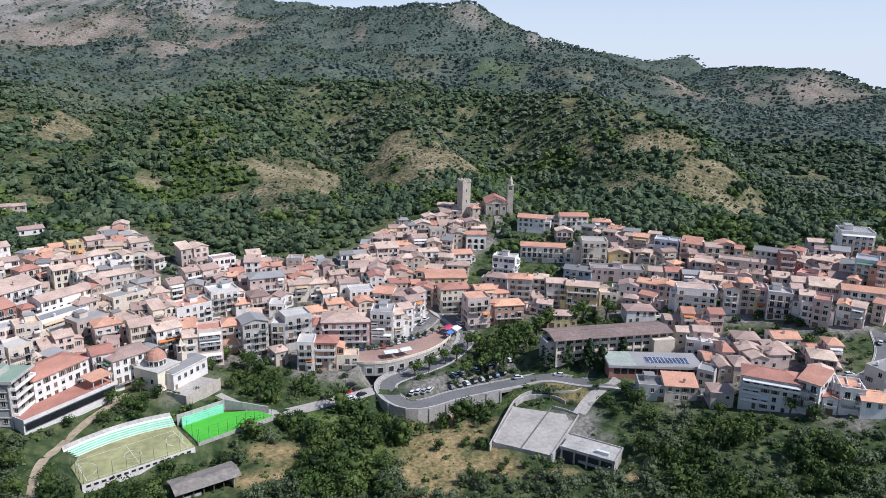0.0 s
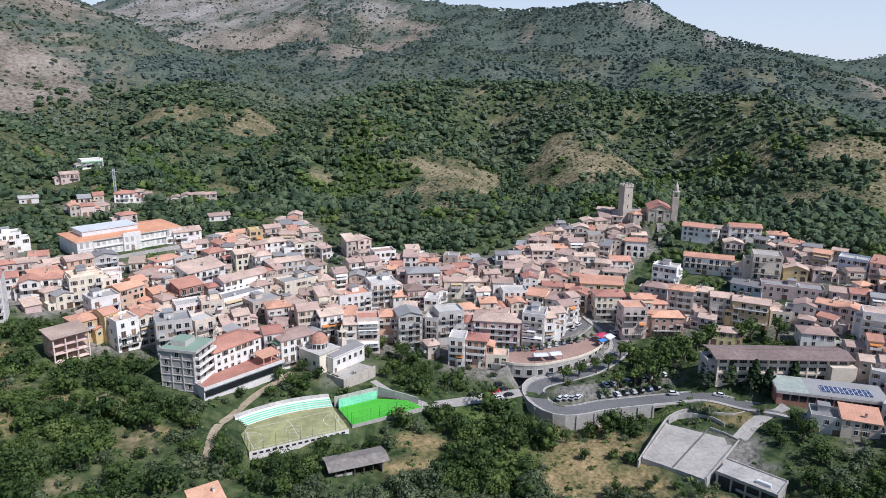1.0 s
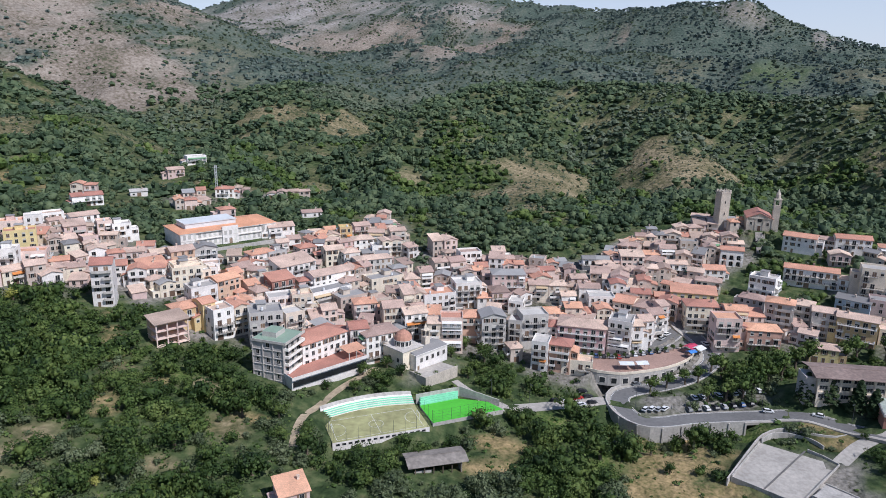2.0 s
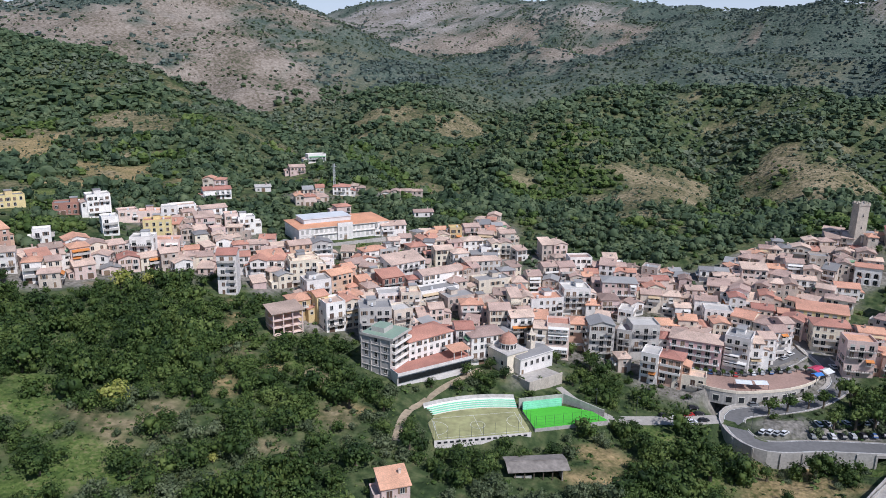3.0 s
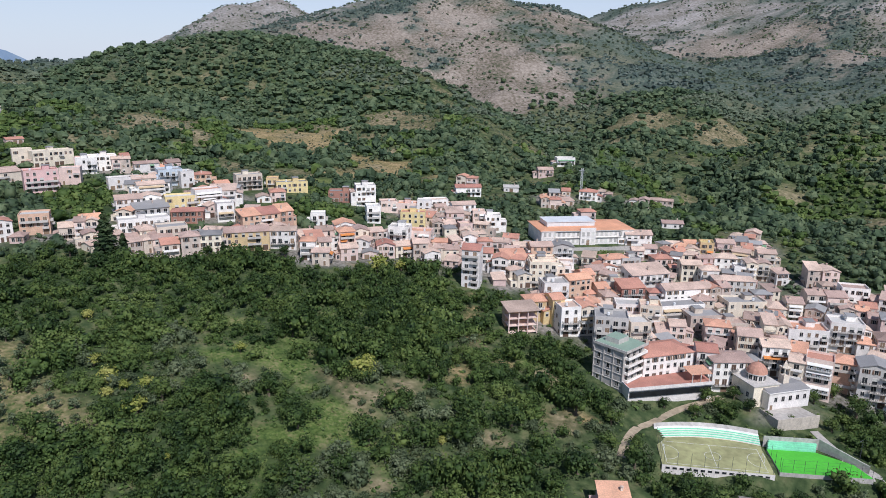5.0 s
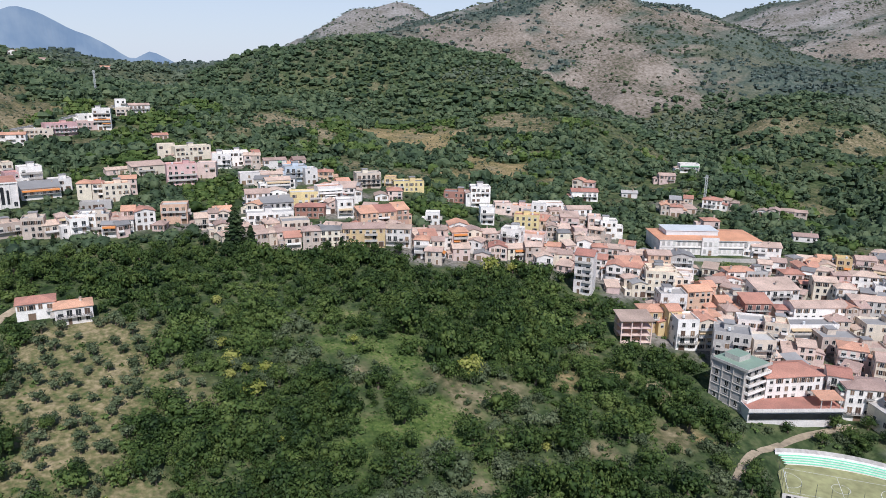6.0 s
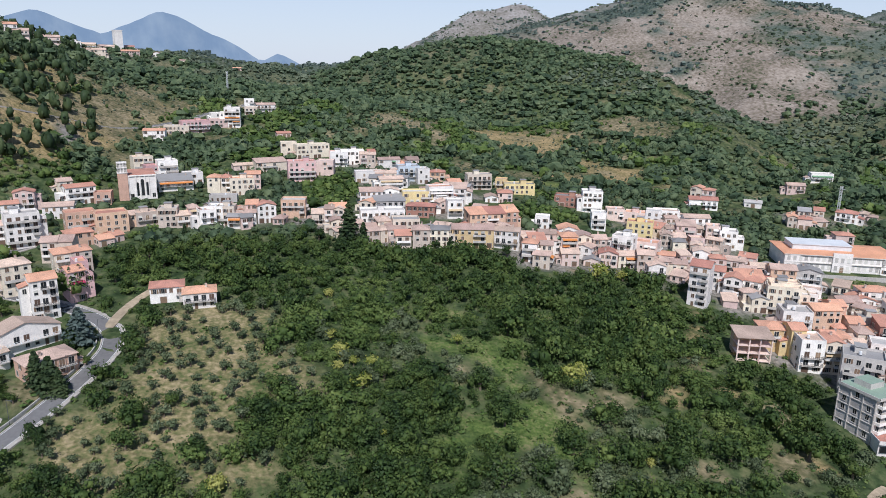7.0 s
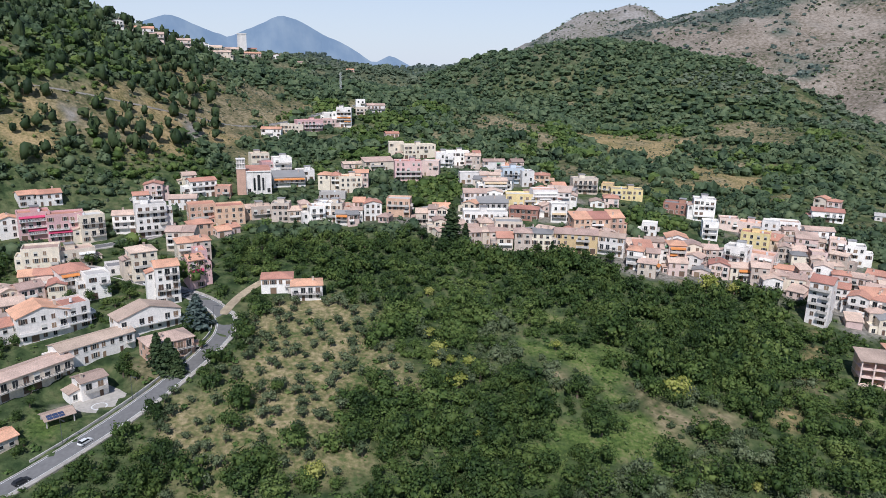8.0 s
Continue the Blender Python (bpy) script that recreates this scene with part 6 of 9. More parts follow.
def ring_wall(name, line, low, high, thick, material, label=""):
    """A wall along a line of points; low and high may be lists."""
    line = np.array(line, float)
    t = np.gradient(line, axis=0)
    t /= np.linalg.norm(t, axis=1)[:, None]
    side = np.stack([-t[:, 1], t[:, 0]], 1) * thick / 2
    low = np.broadcast_to(low, len(line))
    high = np.broadcast_to(high, len(line))
    s = Shape()
    for k in range(len(line) - 1):
        a, b = line[k], line[k + 1]
        p, q, r, u = a - side[k], b - side[k + 1], b + side[k + 1], a + side[k]
        s.face(((*p, low[k]), (*q, low[k + 1]), (*q, high[k + 1]), (*p, high[k])))
        s.face(((*r, low[k + 1]), (*u, low[k]), (*u, high[k]), (*r, high[k + 1])))
        s.face(((*p, high[k]), (*q, high[k + 1]), (*r, high[k + 1]), (*u, high[k])))
    for k in (0, -1):
        a, b = line[k] - side[k], line[k] + side[k]
        s.face(((*a, low[k]), (*b, low[k]), (*b, high[k]), (*a, high[k])))
    return tagged(new(name, s.mesh(name, material)), label, kind="structure")


def sports_courts():
    base = thing("football_court", -100, 203, 0, 41, "worn pale five-a-side football court on a white walled platform", "sports court")
    s = Shape()
    s.box(-17.4, 17.4, -8.2, 8.2, -3.0, 5.5, 0, 1)
    part("platform", s.mesh("platform", WALLS["w"], TURF), base, "white platform topped with worn turf")
    lines = Shape()

    def stripe(x0, x1, y0, y1):
        lines.box(x0, x1, y0, y1, 5.5, 5.515)
    for x in (-15.6, 15.6, 0):
        stripe(x - 0.06, x + 0.06, -7, 7)
    for y in (-7, 7):
        stripe(-15.6, 15.6, y - 0.06, y + 0.06)
    for cx, r, a0, a1 in ((0, 2.6, 0, 360), (-15.6, 4.6, -90, 90), (15.6, 4.6, 90, 270)):
        n = 28
        for k in range(n):
            a, b = radians(a0 + (a1 - a0) * k / n), radians(a0 + (a1 - a0) * (k + 1) / n)
            lines.face([(cx + math.cos(q) * e, math.sin(q) * e, 5.514) for q, e in ((a, r - 0.06), (a, r + 0.06), (b, r + 0.06), (b, r - 0.06))])
    part("court_marking", lines.mesh("court_marking", ROADPAINT), base, "white painted court lines")
    pane = Shape()
    pane.box(-0.75, 0.75, -0.06, 0.02, 0, 0.9, 0)
    pane.face(((-0.65, -0.07, 0.08), (0.65, -0.07, 0.08), (0.65, -0.07, 0.82), (-0.65, -0.07, 0.82)), 1)
    pane = pane.mesh("window", SURROUND, GLASS)
    for k in range(15):
        part("window", pane, base, at=pose(-15.6 + k * 2.2, -8.2, 4.0))
    post = Shape()
    post.tube(0, 0, 5.4, 10.2, 0.06, 0.05, 6)
    post = post.mesh("fence_post", DARKMETAL)
    for k in range(9):
        part("fence_post", post, base, at=pose(-16.8 + k * 4.2, -7.9, 0))
    for k in range(4):
        part("fence_post", post, base, at=pose(-17.2, -5 + k * 4.2, 0))
    goal = Shape()
    for y in (-1.5, 1.5):
        goal.box(-0.05, 0.05, y - 0.05, y + 0.05, 5.5, 7.5)
    goal.box(-0.05, 0.05, -1.55, 1.55, 7.45, 7.55)
    goal = goal.mesh("goal", WHITEMETAL)
    for x in (-15.8, 15.8):
        part("goal", goal, base, at=pose(x, 0, 0))
    steps = thing("spectator_steps", -100, 203, 0, 41, "curved mint-green concrete spectator steps behind the court", "steps")
    for k in range(5):
        s = Shape()
        n = 22
        for i in range(n):
            a, b = [-17.6 + 35.2 * j / n for j in (i, i + 1)]
            f = [8.4 + 3.6 * (1 - ((q - 2) / 19.6) ** 2) + k * 0.85 for q in (a, b)]
            z = 5.5 + 0.42 * (k + 1)
            s.face(((a, f[0], 4.0), (b, f[1], 4.0), (b, f[1], z), (a, f[0], z)), 1)
            s.face(((a, f[0], z), (b, f[1], z), (b, f[1] + 0.95, z), (a, f[0] + 0.95, z)), 1 if k == 4 else 0)
        part("step", s.mesh("step", MINT, WALLS["w"]), steps)
    apron = Shape()
    n = 22
    for i in range(n):
        a, b = [-17.6 + 35.2 * j / n for j in (i, i + 1)]
        f = [8.5 + 3.6 * (1 - ((q - 2) / 19.6) ** 2) for q in (a, b)]
        apron.face(((a, 8.1, 5.505), (b, 8.1, 5.505), (b, f[1], 5.505), (a, f[0], 5.505)))
    part("apron", apron.mesh("apron", TURF), steps, "sandy strip in front of the steps")
    rear = Shape()
    for i in range(n):
        a, b = [-17.6 + 35.2 * j / n for j in (i, i + 1)]
        f = [13.5 + 3.6 * (1 - ((q - 2) / 19.6) ** 2) for q in (a, b)]
        rear.face(((a, f[0], 3.0), (a, f[0], 8.6), (b, f[1], 8.6), (b, f[1], 3.0)))
        rear.face(((a, f[0] - 0.95, 7.62), (b, f[1] - 0.95, 7.62), (b, f[1], 8.6), (a, f[0], 8.6)))
    part("rear_wall", rear.mesh("rear_wall", CONCRETE), steps, "pale sloping rear wall")
    green = thing("green_court", -76, 226, 0, 44, "small bright green artificial turf pitch with a wire fence", "sports court")
    s = Shape()
    s.prism(((-14.2, -7), (14.2, -7.2), (11.5, 0.5), (2, 7), (-13.8, 7)), -2.0, 5.5, 0, 1)
    part("pitch", s.mesh("pitch", CONCRETE, GREENTURF), green, "bright green turf on a concrete base")
    for k in range(4):
        s = Shape()
        s.box(-13.5 + k * 0.3, 2.0 + k * 0.4, 7 + k * 0.8, 7.85 + k * 0.8, 4, 5.95 + k * 0.42)
        part("step", s.mesh("step", MINT), green)
    s = Shape()
    s.box(-14, 4, 10.2, 10.6, 3, 8.6)
    s.face(((4, 10.2, 3), (15, -2, 3), (15, -2, 6.8), (4, 10.2, 8.8)))
    s.face(((4.4, 10.3, 8.8), (15.4, -1.8, 6.8), (15.4, -1.8, 3), (4.4, 10.3, 3)))
    s.face(((4, 10.2, 8.8), (15, -2, 6.8), (15.4, -1.8, 6.8), (4.4, 10.3, 8.8)))
    part("rear_wall", s.mesh("rear_wall", CONCRETE), green, "pale concrete wall with a sloping end")
    for k in range(9):
        part("fence_post", post, green, at=pose(-13.8 + k * 3.45, -6.9, 0))
    for k in range(4):
        part("fence_post", post, green, at=pose(-14.0, -6 + k * 4, 0))
    wire = Shape()
    for z in (6.4, 7.6, 8.8, 10.0):
        wire.box(-14, 14, -6.92, -6.88, z, z + 0.02)
    part("fence_wire", wire.mesh("fence_wire", DARKMETAL), green)


def dome_church():
    home = thing("chapel", -104, 252, 9.3, 66, "white chapel with a terracotta dome and a slim bell tower", "church")
    plots.append((-104, 252, 13))
    s = Shape()
    s.box(-8.5, 9.5, -7.5, 1.5, -3, 6.6, 0)
    part("nave", s.mesh("nave", WALLS["w"]), home, "white plastered nave")
    s = Shape()
    s.box(-8.9, 9.9, -7.9, 1.9, 6.6, 6.85, 0)
    s.face(((-8.6, -7.6, 6.86), (9.6, -7.6, 6.86), (9.6, -3, 7.5), (-8.6, -3, 7.5)), 1)
    s.face(((-8.6, -3, 7.5), (9.6, -3, 7.5), (9.6, 1.6, 6.86), (-8.6, 1.6, 6.86)), 1)
    part("roof", s.mesh("roof", WALLS["w"], ROOFS["k"]), home, "grey low-pitched roof")
    s = Shape()
    s.box(-12.5, -1.5, -4.0, 8.0, -4, 8.2, 0)
    s.box(-12.9, -1.1, -4.4, 8.4, 8.2, 8.5, 1)
    part("transept", s.mesh("transept", WALLS["c"], SLAB), home, "cream plastered block under the dome")
    s = Shape()
    s.tube(-7, 2, 8.4, 11.0, 3.5, 3.5, 12)
    s.tube(-7, 2, 11.0, 11.3, 3.9, 3.9, 12)
    drum = part("drum", s.mesh("drum", WALLS["w"]), home)
    for k in range(12):
        a = 2 * math.pi * (k + 0.5) / 12
        part("window", WINDOWS[2], drum, at=pose(-7 + 3.4 * math.cos(a), 2 + 3.4 * math.sin(a), 8.9, 0, 0, math.degrees(a) + 90))
    s = Shape()
    rows = [(3.9, 11.3), (3.4, 12.7), (2.5, 13.9), (1.3, 14.7), (0.3, 15.1)]
    for (r0, z0), (r1, z1) in zip(rows, rows[1:]):
        s.tube(-7, 2, z0, z1, r0, r1, 12)
    s.tube(-7, 2, 15.1, 16.0, 0.25, 0.1, 6)
    part("dome", s.mesh("dome", DOMETILE), home, "ribbed terracotta dome")
    s = Shape()
    x, y = 2.5, -1.5
    s.box(x - 1.3, x + 1.3, y - 1.3, y + 1.3, 4, 10.5)
    for u in (-1.3, 0.9):
        for v in (-1.3, 0.9):
            s.box(x + u, x + u + 0.4, y + v, y + v + 0.4, 10.5, 13.3)
    s.box(x - 1.5, x + 1.5, y - 1.5, y + 1.5, 13.3, 13.7)
    s.tube(x, y, 13.7, 16.4, 1.3, 0.05, 4)
    part("bell_tower", s.mesh("bell_tower", WALLS["c"]), home, "slim pale bell tower with an open belfry")
    for k in range(5):
        part("window", WINDOWS[2], home, at=pose(-5.5 + k * 3.2, -7.5, 3.2))
    part("door", DOOR, home, at=pose(-7.2, -7.5, -0.2))
    for k in range(2):
        part("window", WINDOWS[2], home, at=pose(-12.5, -1 + k * 5, 3.2, 0, 0, -90))
    s = Shape()
    s.prism(((-94.5, 253.5), (-102.5, 238.8), (-93.9, 235.2), (-86.2, 251.0)), 2.5, 9.55, 0, 1)
    for a, b in (((-102.5, 238.8), (-93.9, 235.2)), ((-93.9, 235.2), (-86.2, 251.0))):
        n = Vector((b[1] - a[1], a[0] - b[0])).normalized() * -0.3
        s.prism((a, b, (b[0] + n.x, b[1] + n.y), (a[0] + n.x, a[1] + n.y)), 9.55, 10.3)
    tagged(new("terrace", s.mesh("terrace", STONE, PAVING)), "stone-walled paved churchyard terrace", kind="structure")
    for px, py in ((-91, 245), (-92.5, 241)):
        plots.append((px, py, 4))


def white_school():
    home = thing("school", -251, 315, 33, 59, "long white two-storey school with an orange tiled roof", "school")
    plots.extend(((-240, 300, 15), (-262, 330, 15), (-251, 315, 16)))
    s = Shape()
    s.box(-27, 27, -13, 13, -3, 8.2)
    s.box(-4.5, 4.5, -14, -13, -3, 9.6)
    s.box(-27, -19.5, -13.6, -13, -3, 8.2)
    s.box(19.5, 27, -13.6, -13, -3, 8.2)
    part("wall", s.mesh("wall", WALLS["w"]), home)
    s = Shape()
    roof_shape(s, 54, 26, 8.2, "h", 0.16, 0.7, 0.3)
    part("roof", s.mesh("roof", paint("new orange tiles", (0.68, 0.34, 0.20), 0.8, 0.12, 2.6, 0.15, 0.06)), home, "wide orange tiled roof")
    s = Shape()
    s.box(-22, 6, -7, 7, 8, 11.8, 0)
    s.box(-22.4, 6.4, -7.4, 7.4, 11.8, 12.1, 0)
    part("roof_hall", s.mesh("roof_hall", WHITEMETAL), home, "flat white roof structure")
    s = Shape()
    s.box(-27.2, 27.2, -13.75, -12.9, 4.0, 4.25)
    s.box(-27.3, 27.3, -13.85, -12.9, 7.9, 8.25)
    part("cornice", s.mesh("cornice", SURROUND), home)
    big = window_mesh("window", 1.3, 2.1, "closed")
    for k in range(19):
        x = -25 + k * 50 / 18
        front = -13.6 if abs(x) > 19.4 else -14 if abs(x) < 4.4 else -13
        for z in (1.2, 5.2):
            part("window", big, home, at=pose(x, front, z))
    for k in range(7):
        for z in (1.2, 5.2):
            part("window", big, home, at=pose(27, -10 + k * 3.3, z, 0, 0, 90))
    part("door", DOOR, home, at=pose(0, -14.0, 0) @ Matrix.Diagonal((1.6, 1, 1.2, 1)))
    ring_wall("school_wall", [turned(-251, 315, 59, u, -19) for u in (-30, -10, 10, 30)], 27.5, 32.9, 0.5, CONCRETE)


def concrete_school():
    home = thing("college", 73, 288.5, 9, 13.5, "long concrete school block with a faded brown roof", "school")
    plots.extend(((52, 284, 10), (66, 288, 10), (82, 292, 10), (95, 294, 10)))
    s = Shape()
    s.box(-26, 26, -5.5, 5.5, -3, 9.8, 0)
    s.box(18, 28, -9, -5.5, -3, 7.5, 0)
    for k in range(14):
        x = -26 + k * 4
        s.box(x - 0.25, x + 0.25, -5.85, -5.5, -2, 9.6, 0)
    for z in (3.1, 6.4):
        s.box(-26, 26, -5.75, -5.5, z, z + 0.5, 0)
    part("wall", s.mesh("wall", WALLS["c"]), home, "stained beige concrete frame")
    s = Shape()
    roof_shape(s, 53, 12, 9.9, "g", 0.17, 1.5, 0.3)
    part("roof", s.mesh("roof", paint("brown metal roof", (0.25, 0.185, 0.16), 0.8, 0.2, 0.8, 0.1, streak=0.4)), home, "low faded brown metal roof")
    pane = Shape()
    pane.box(-1.5, 1.5, -0.06, 0.03, 0, 1.7, 0)
    for u in (-1.4, -0.45, 0.5):
        pane.face(((u, -0.07, 0.1), (u + 0.9, -0.07, 0.1), (u + 0.9, -0.07, 1.6), (u, -0.07, 1.6)), 1)
    pane = pane.mesh("window", SURROUND, GLASS)
    for k in range(13):
        for z in (1.0, 4.4, 7.5):
            part("window", pane, home, at=pose(-24 + k * 4, -5.52, z) @ Matrix.Diagonal((1, 1, 1 if z < 7 else 0.85, 1)))
    s = Shape()
    s.box(-30, -26, -4, 4, -3, 8.4)
    part("stair_tower", s.mesh("stair_tower", WALLS["g"]), home, "pale grey stair tower")
    hall = thing("sports_hall", 88, 271, 8, -1, "low school hall with a flat roof and solar panels", "school")
    plots.extend(((78, 271, 10), (98, 271, 10)))
    s = Shape()
    s.box(-19, 19, -7, 7, -4, 4.3, 0)
    s.box(-19.4, 19.4, -7.5, 7.5, 4.3, 5.4, 1)
    part("wall", s.mesh("wall", WALLS["r"], WALLS["g"]), hall, "brick walls under a grey fascia")
    s = Shape()
    s.box(-8, 19.2, -7.2, 7.2, 5.4, 5.55, 0)
    s.box(-19.2, -8, -7.2, 7.2, 5.4, 5.5, 1)
    part("roof", s.mesh("roof", ROOFS["k"], paint("grey-green sheet roofing", (0.40, 0.44, 0.38), 0.7, 0.12, 0.8, 0.2, streak=0.2)), hall, "grey and pale green flat roof")
    s = Shape()
    s.box(-0.75, 0.75, -0.5, 0.5, 0, 0.05, 0)
    s.face(((-0.68, -0.44, 0.055), (0.68, -0.44, 0.055), (0.68, 0.44, 0.055), (-0.68, 0.44, 0.055)), 1)
    panel = s.mesh("solar_panel", WHITEMETAL, SOLAR)
    for i in range(11):
        for j in range(5):
            part("solar_panel", panel, hall, at=pose(-2.5 + i * 1.6, -4.2 + j * 1.15, 5.75, 12))
    s = Shape()
    for k in range(12):
        s.box(-17 + k * 3, -14.6 + k * 3, -7.06, -6.9, 1.6, 3.9, 0)
    part("glazing", s.mesh("glazing", GLASS), hall)


def old_tower():
    home = thing("castle_tower", 12.8, 453, 36, 32, "tall square medieval stone tower above the old town", "tower")
    plots.append((12.8, 453, 6))
    s = Shape()
    s.box(-3.1, 3.1, -3.1, 3.1, -4, 21.2)
    s.box(-3.35, 3.35, -3.35, 3.35, 21.2, 22.2)
    for u in (-2.9, -0.6, 1.7):
        for v in (-3.35, 2.75):
            s.box(u, u + 1.2, v, v + 0.6, 22.2, 23.1)
            s.box(v, v + 0.6, u, u + 1.2, 22.2, 23.1)
    part("shaft", s.mesh("shaft", STONE), home)
    for z in (8, 15):
        part("window", WINDOWS[2], home, at=pose(0, -3.1, z) @ Matrix.Diagonal((0.6, 1, 0.9, 1)))


def arcade_house():
    """A white house with two rows of arched loggias, one over the other."""
    x, y = 19.3, 409.3
    home = thing("loggia_house", x, y, height(x, y - 3), 3, "white old-town house with two rows of arched loggias", "house")
    plots.append((x, y, 7))
    s = Shape()
    s.box(-6, 6, -2.6, 4, -4, 9.2)
    for k in range(3):
        s.box(-6, 6, -4, -2.6, -0.3 + 3.5 * k, 0.0 + 3.5 * k)
    for u in (-6, 5.6):
        s.box(u, u + 0.4, -4, -2.6, -4, 9.2)
    s.box(-6, 6, -4, -2.6, 7.0, 9.2)
    part("wall", s.mesh("wall", WALLS["w"]), home)
    s = Shape()
    n, half, foot = 10, 1.3, 1.7
    for a, b in ((-1.9, -half), (half, 1.9)):
        s.face(((a, 0, 0), (b, 0, 0), (b, 0, 3.2), (a, 0, 3.2)))
    for side in (-half, half):
        s.face(((side, 0, 0), (side, 0.4 , 0), (side, 0.4, foot), (side, 0, foot)))
    for i in range(n):
        a, b = math.pi * i / n, math.pi * (i + 1) / n
        (xa, za), (xb, zb) = ((half * math.cos(q), foot + half * math.sin(q)) for q in (a, b))
        s.face(((xa, 0, za), (xa, 0, 3.2), (xb, 0, 3.2), (xb, 0, zb)))
        s.face(((xa, 0, za), (xb, 0, zb), (xb, 0.4, zb), (xa, 0.4, za)))
    arch = s.mesh("arch", WALLS["w"])
    for k in range(2):
        for u in (-3.75, 0, 3.75):
            part("arch", arch, home, at=pose(u, -4, 3.5 * k))
            part("french_window", TALL[1], home, at=pose(u, -2.6, 3.5 * k + 0.05))
    s = Shape()
    roof_shape(s, 12, 8, 9.2, "g", 0.3)
    part("roof", s.mesh("roof", ROOFS["r"]), home)


def old_church():
    home = thing("church", 34, 452, 37, 3, "stone church with an orange gable roof and bell tower", "church")
    plots.append((34, 454, 11))
    s = Shape()
    s.box(-7, 7, -6, 14, -3, 7.6)
    s.face(((-7, -6, 7.6), (7, -6, 7.6), (0, -6, 10.6)))
    s.face(((7, 14, 7.6), (-7, 14, 7.6), (0, 14, 10.6)))
    for u in (-7.15, -2.4, 1.9, 6.65):
        s.box(u, u + 0.5, -6.3, -6, -3, 7.5)
    s.box(-7.3, 7.3, -6.35, -6, 7.3, 7.7)
    part("wall", s.mesh("wall", STONE), home, "pale stone facade with pilasters")
    s = Shape()
    roof_shape(s, 14, 20, 7.6, "p", 0.43, 0.5, 0.25)
    roof = part("roof", s.mesh("roof", ROOFS["r"]), home, at=pose(0, 4, 0))
    s = Shape()
    s.tube(0, 0, 0, 0.15, 1.2, 1.2, 14)
    part("rose_window", s.mesh("rose_window", GLASS), home, at=pose(0, -6, 6.4, 90))
    part("door", DOOR, home, at=pose(0, -6, 0) @ Matrix.Diagonal((1.6, 1.5, 1.4, 1)))
    for u in (-4.6, 4.6):
        part("window", WINDOWS[2], home, at=pose(u, -6, 3.4))
    s = Shape()
    x, y = 8.6, -3.5
    s.box(x - 1.9, x + 1.9, y - 1.9, y + 1.9, -3, 15.5)
    for u in (-1.9, 1.2):
        for v in (-1.9, 1.2):
            s.box(x + u, x + u + 0.7, y + v, y + v + 0.7, 15.5, 19.0)
    s.box(x - 2.1, x + 2.1, y - 2.1, y + 2.1, 19.0, 19.6)
    s.tube(x, y, 19.6, 22.0, 1.5, 1.4, 8)
    s.tube(x, y, 22.0, 25.5, 1.4, 0.1, 8)
    part("bell_tower", s.mesh("bell_tower", STONE), home, "stone bell tower with an open belfry and spire")
    s = Shape()
    s.box(-2.6, 2.6, -0.9, 0, -4.5, 0)
    tread = s.mesh("step", PAVING)
    for k in range(22):
        part("step", tread, home, at=pose(0.5, -8.1 - k * 0.85, -0.4 - k * 0.36))


def brick_church():
    home = thing("parish_church", -426, -16, 54, 95, "modern white church with a red brick bell tower", "church")
    plots.append((-428, -16, 13))
    s = Shape()
    s.box(-7, 7, -6, 18, -4, 13.5)
    part("nave", s.mesh("nave", WALLS["w"]), home, "tall white plastered nave")
    s = Shape()
    s.box(0, 0.4, -6.5, -6, -3, 13.2)
    pilaster = s.mesh("pilaster", WALLS["w"])
    for u in (-7.2, -3.6, -1.6, 1.2, 3.2, 6.8):
        part("pilaster", pilaster, home, at=pose(u, 0, 0))
    s = Shape()
    s.box(-7.4, 7.4, -6.6, -6, 13.2, 13.8)
    part("cornice", s.mesh("cornice", WALLS["w"]), home)
    s = Shape()
    s.box(-7.3, 7.3, -5.9, 18.3, 13.5, 13.9)
    part("roof", s.mesh("roof", ROOFS["r"]), home)
    for u in (-2.4, 2.5, 0.05):
        s = Shape()
        w, h = (0.55, 7.0) if u != 0.05 else (0.8, 8.5)
        s.box(-w, w, -0.1, 0.05, 0, h)
        for k in range(6):
            a, b = math.pi * k / 6, math.pi * (k + 1) / 6
            s.face(((0, -0.1, h), (w * math.cos(a), -0.1, h + w * math.sin(a)), (w * math.cos(b), -0.1, h + w * math.sin(b))))
        part("arched_window", s.mesh("arched_window", GLASS), home, at=pose(u, -6.02, 2.2))
    for u in (-5.5, 5.6):
        part("window", TALL[0], home, at=pose(u, -6.02, 1))
    s = Shape()
    x, y = -9.8, -4.6
    s.box(x - 2.5, x + 2.5, y - 2.5, y + 2.5, -5, 15.2, 0)
    s.box(x - 2.7, x + 2.7, y - 2.7, y + 2.7, 15.2, 15.7, 1)
    for z in (15.7, 18.4):
        for k in range(4):
            u = -2.5 + k * 1.5
            for v in (-2.5, 2.0):
                s.box(x + u, x + u + 0.5, y + v, y + v + 0.5, z, z + 2.3, 1)
                s.box(x + v, x + v + 0.5, y + u, y + u + 0.5, z, z + 2.3, 1)
        s.box(x - 2.6, x + 2.6, y - 2.6, y + 2.6, z + 2.3, z + 2.7, 1)
    s.box(x - 2.0, x + 2.0, y - 2.0, y + 2.0, 15.7, 21, 2)
    part("bell_tower", s.mesh("bell_tower", WALLS["O"], WALLS["w"], CONCRETE), home, "red brick bell tower with a white belfry")


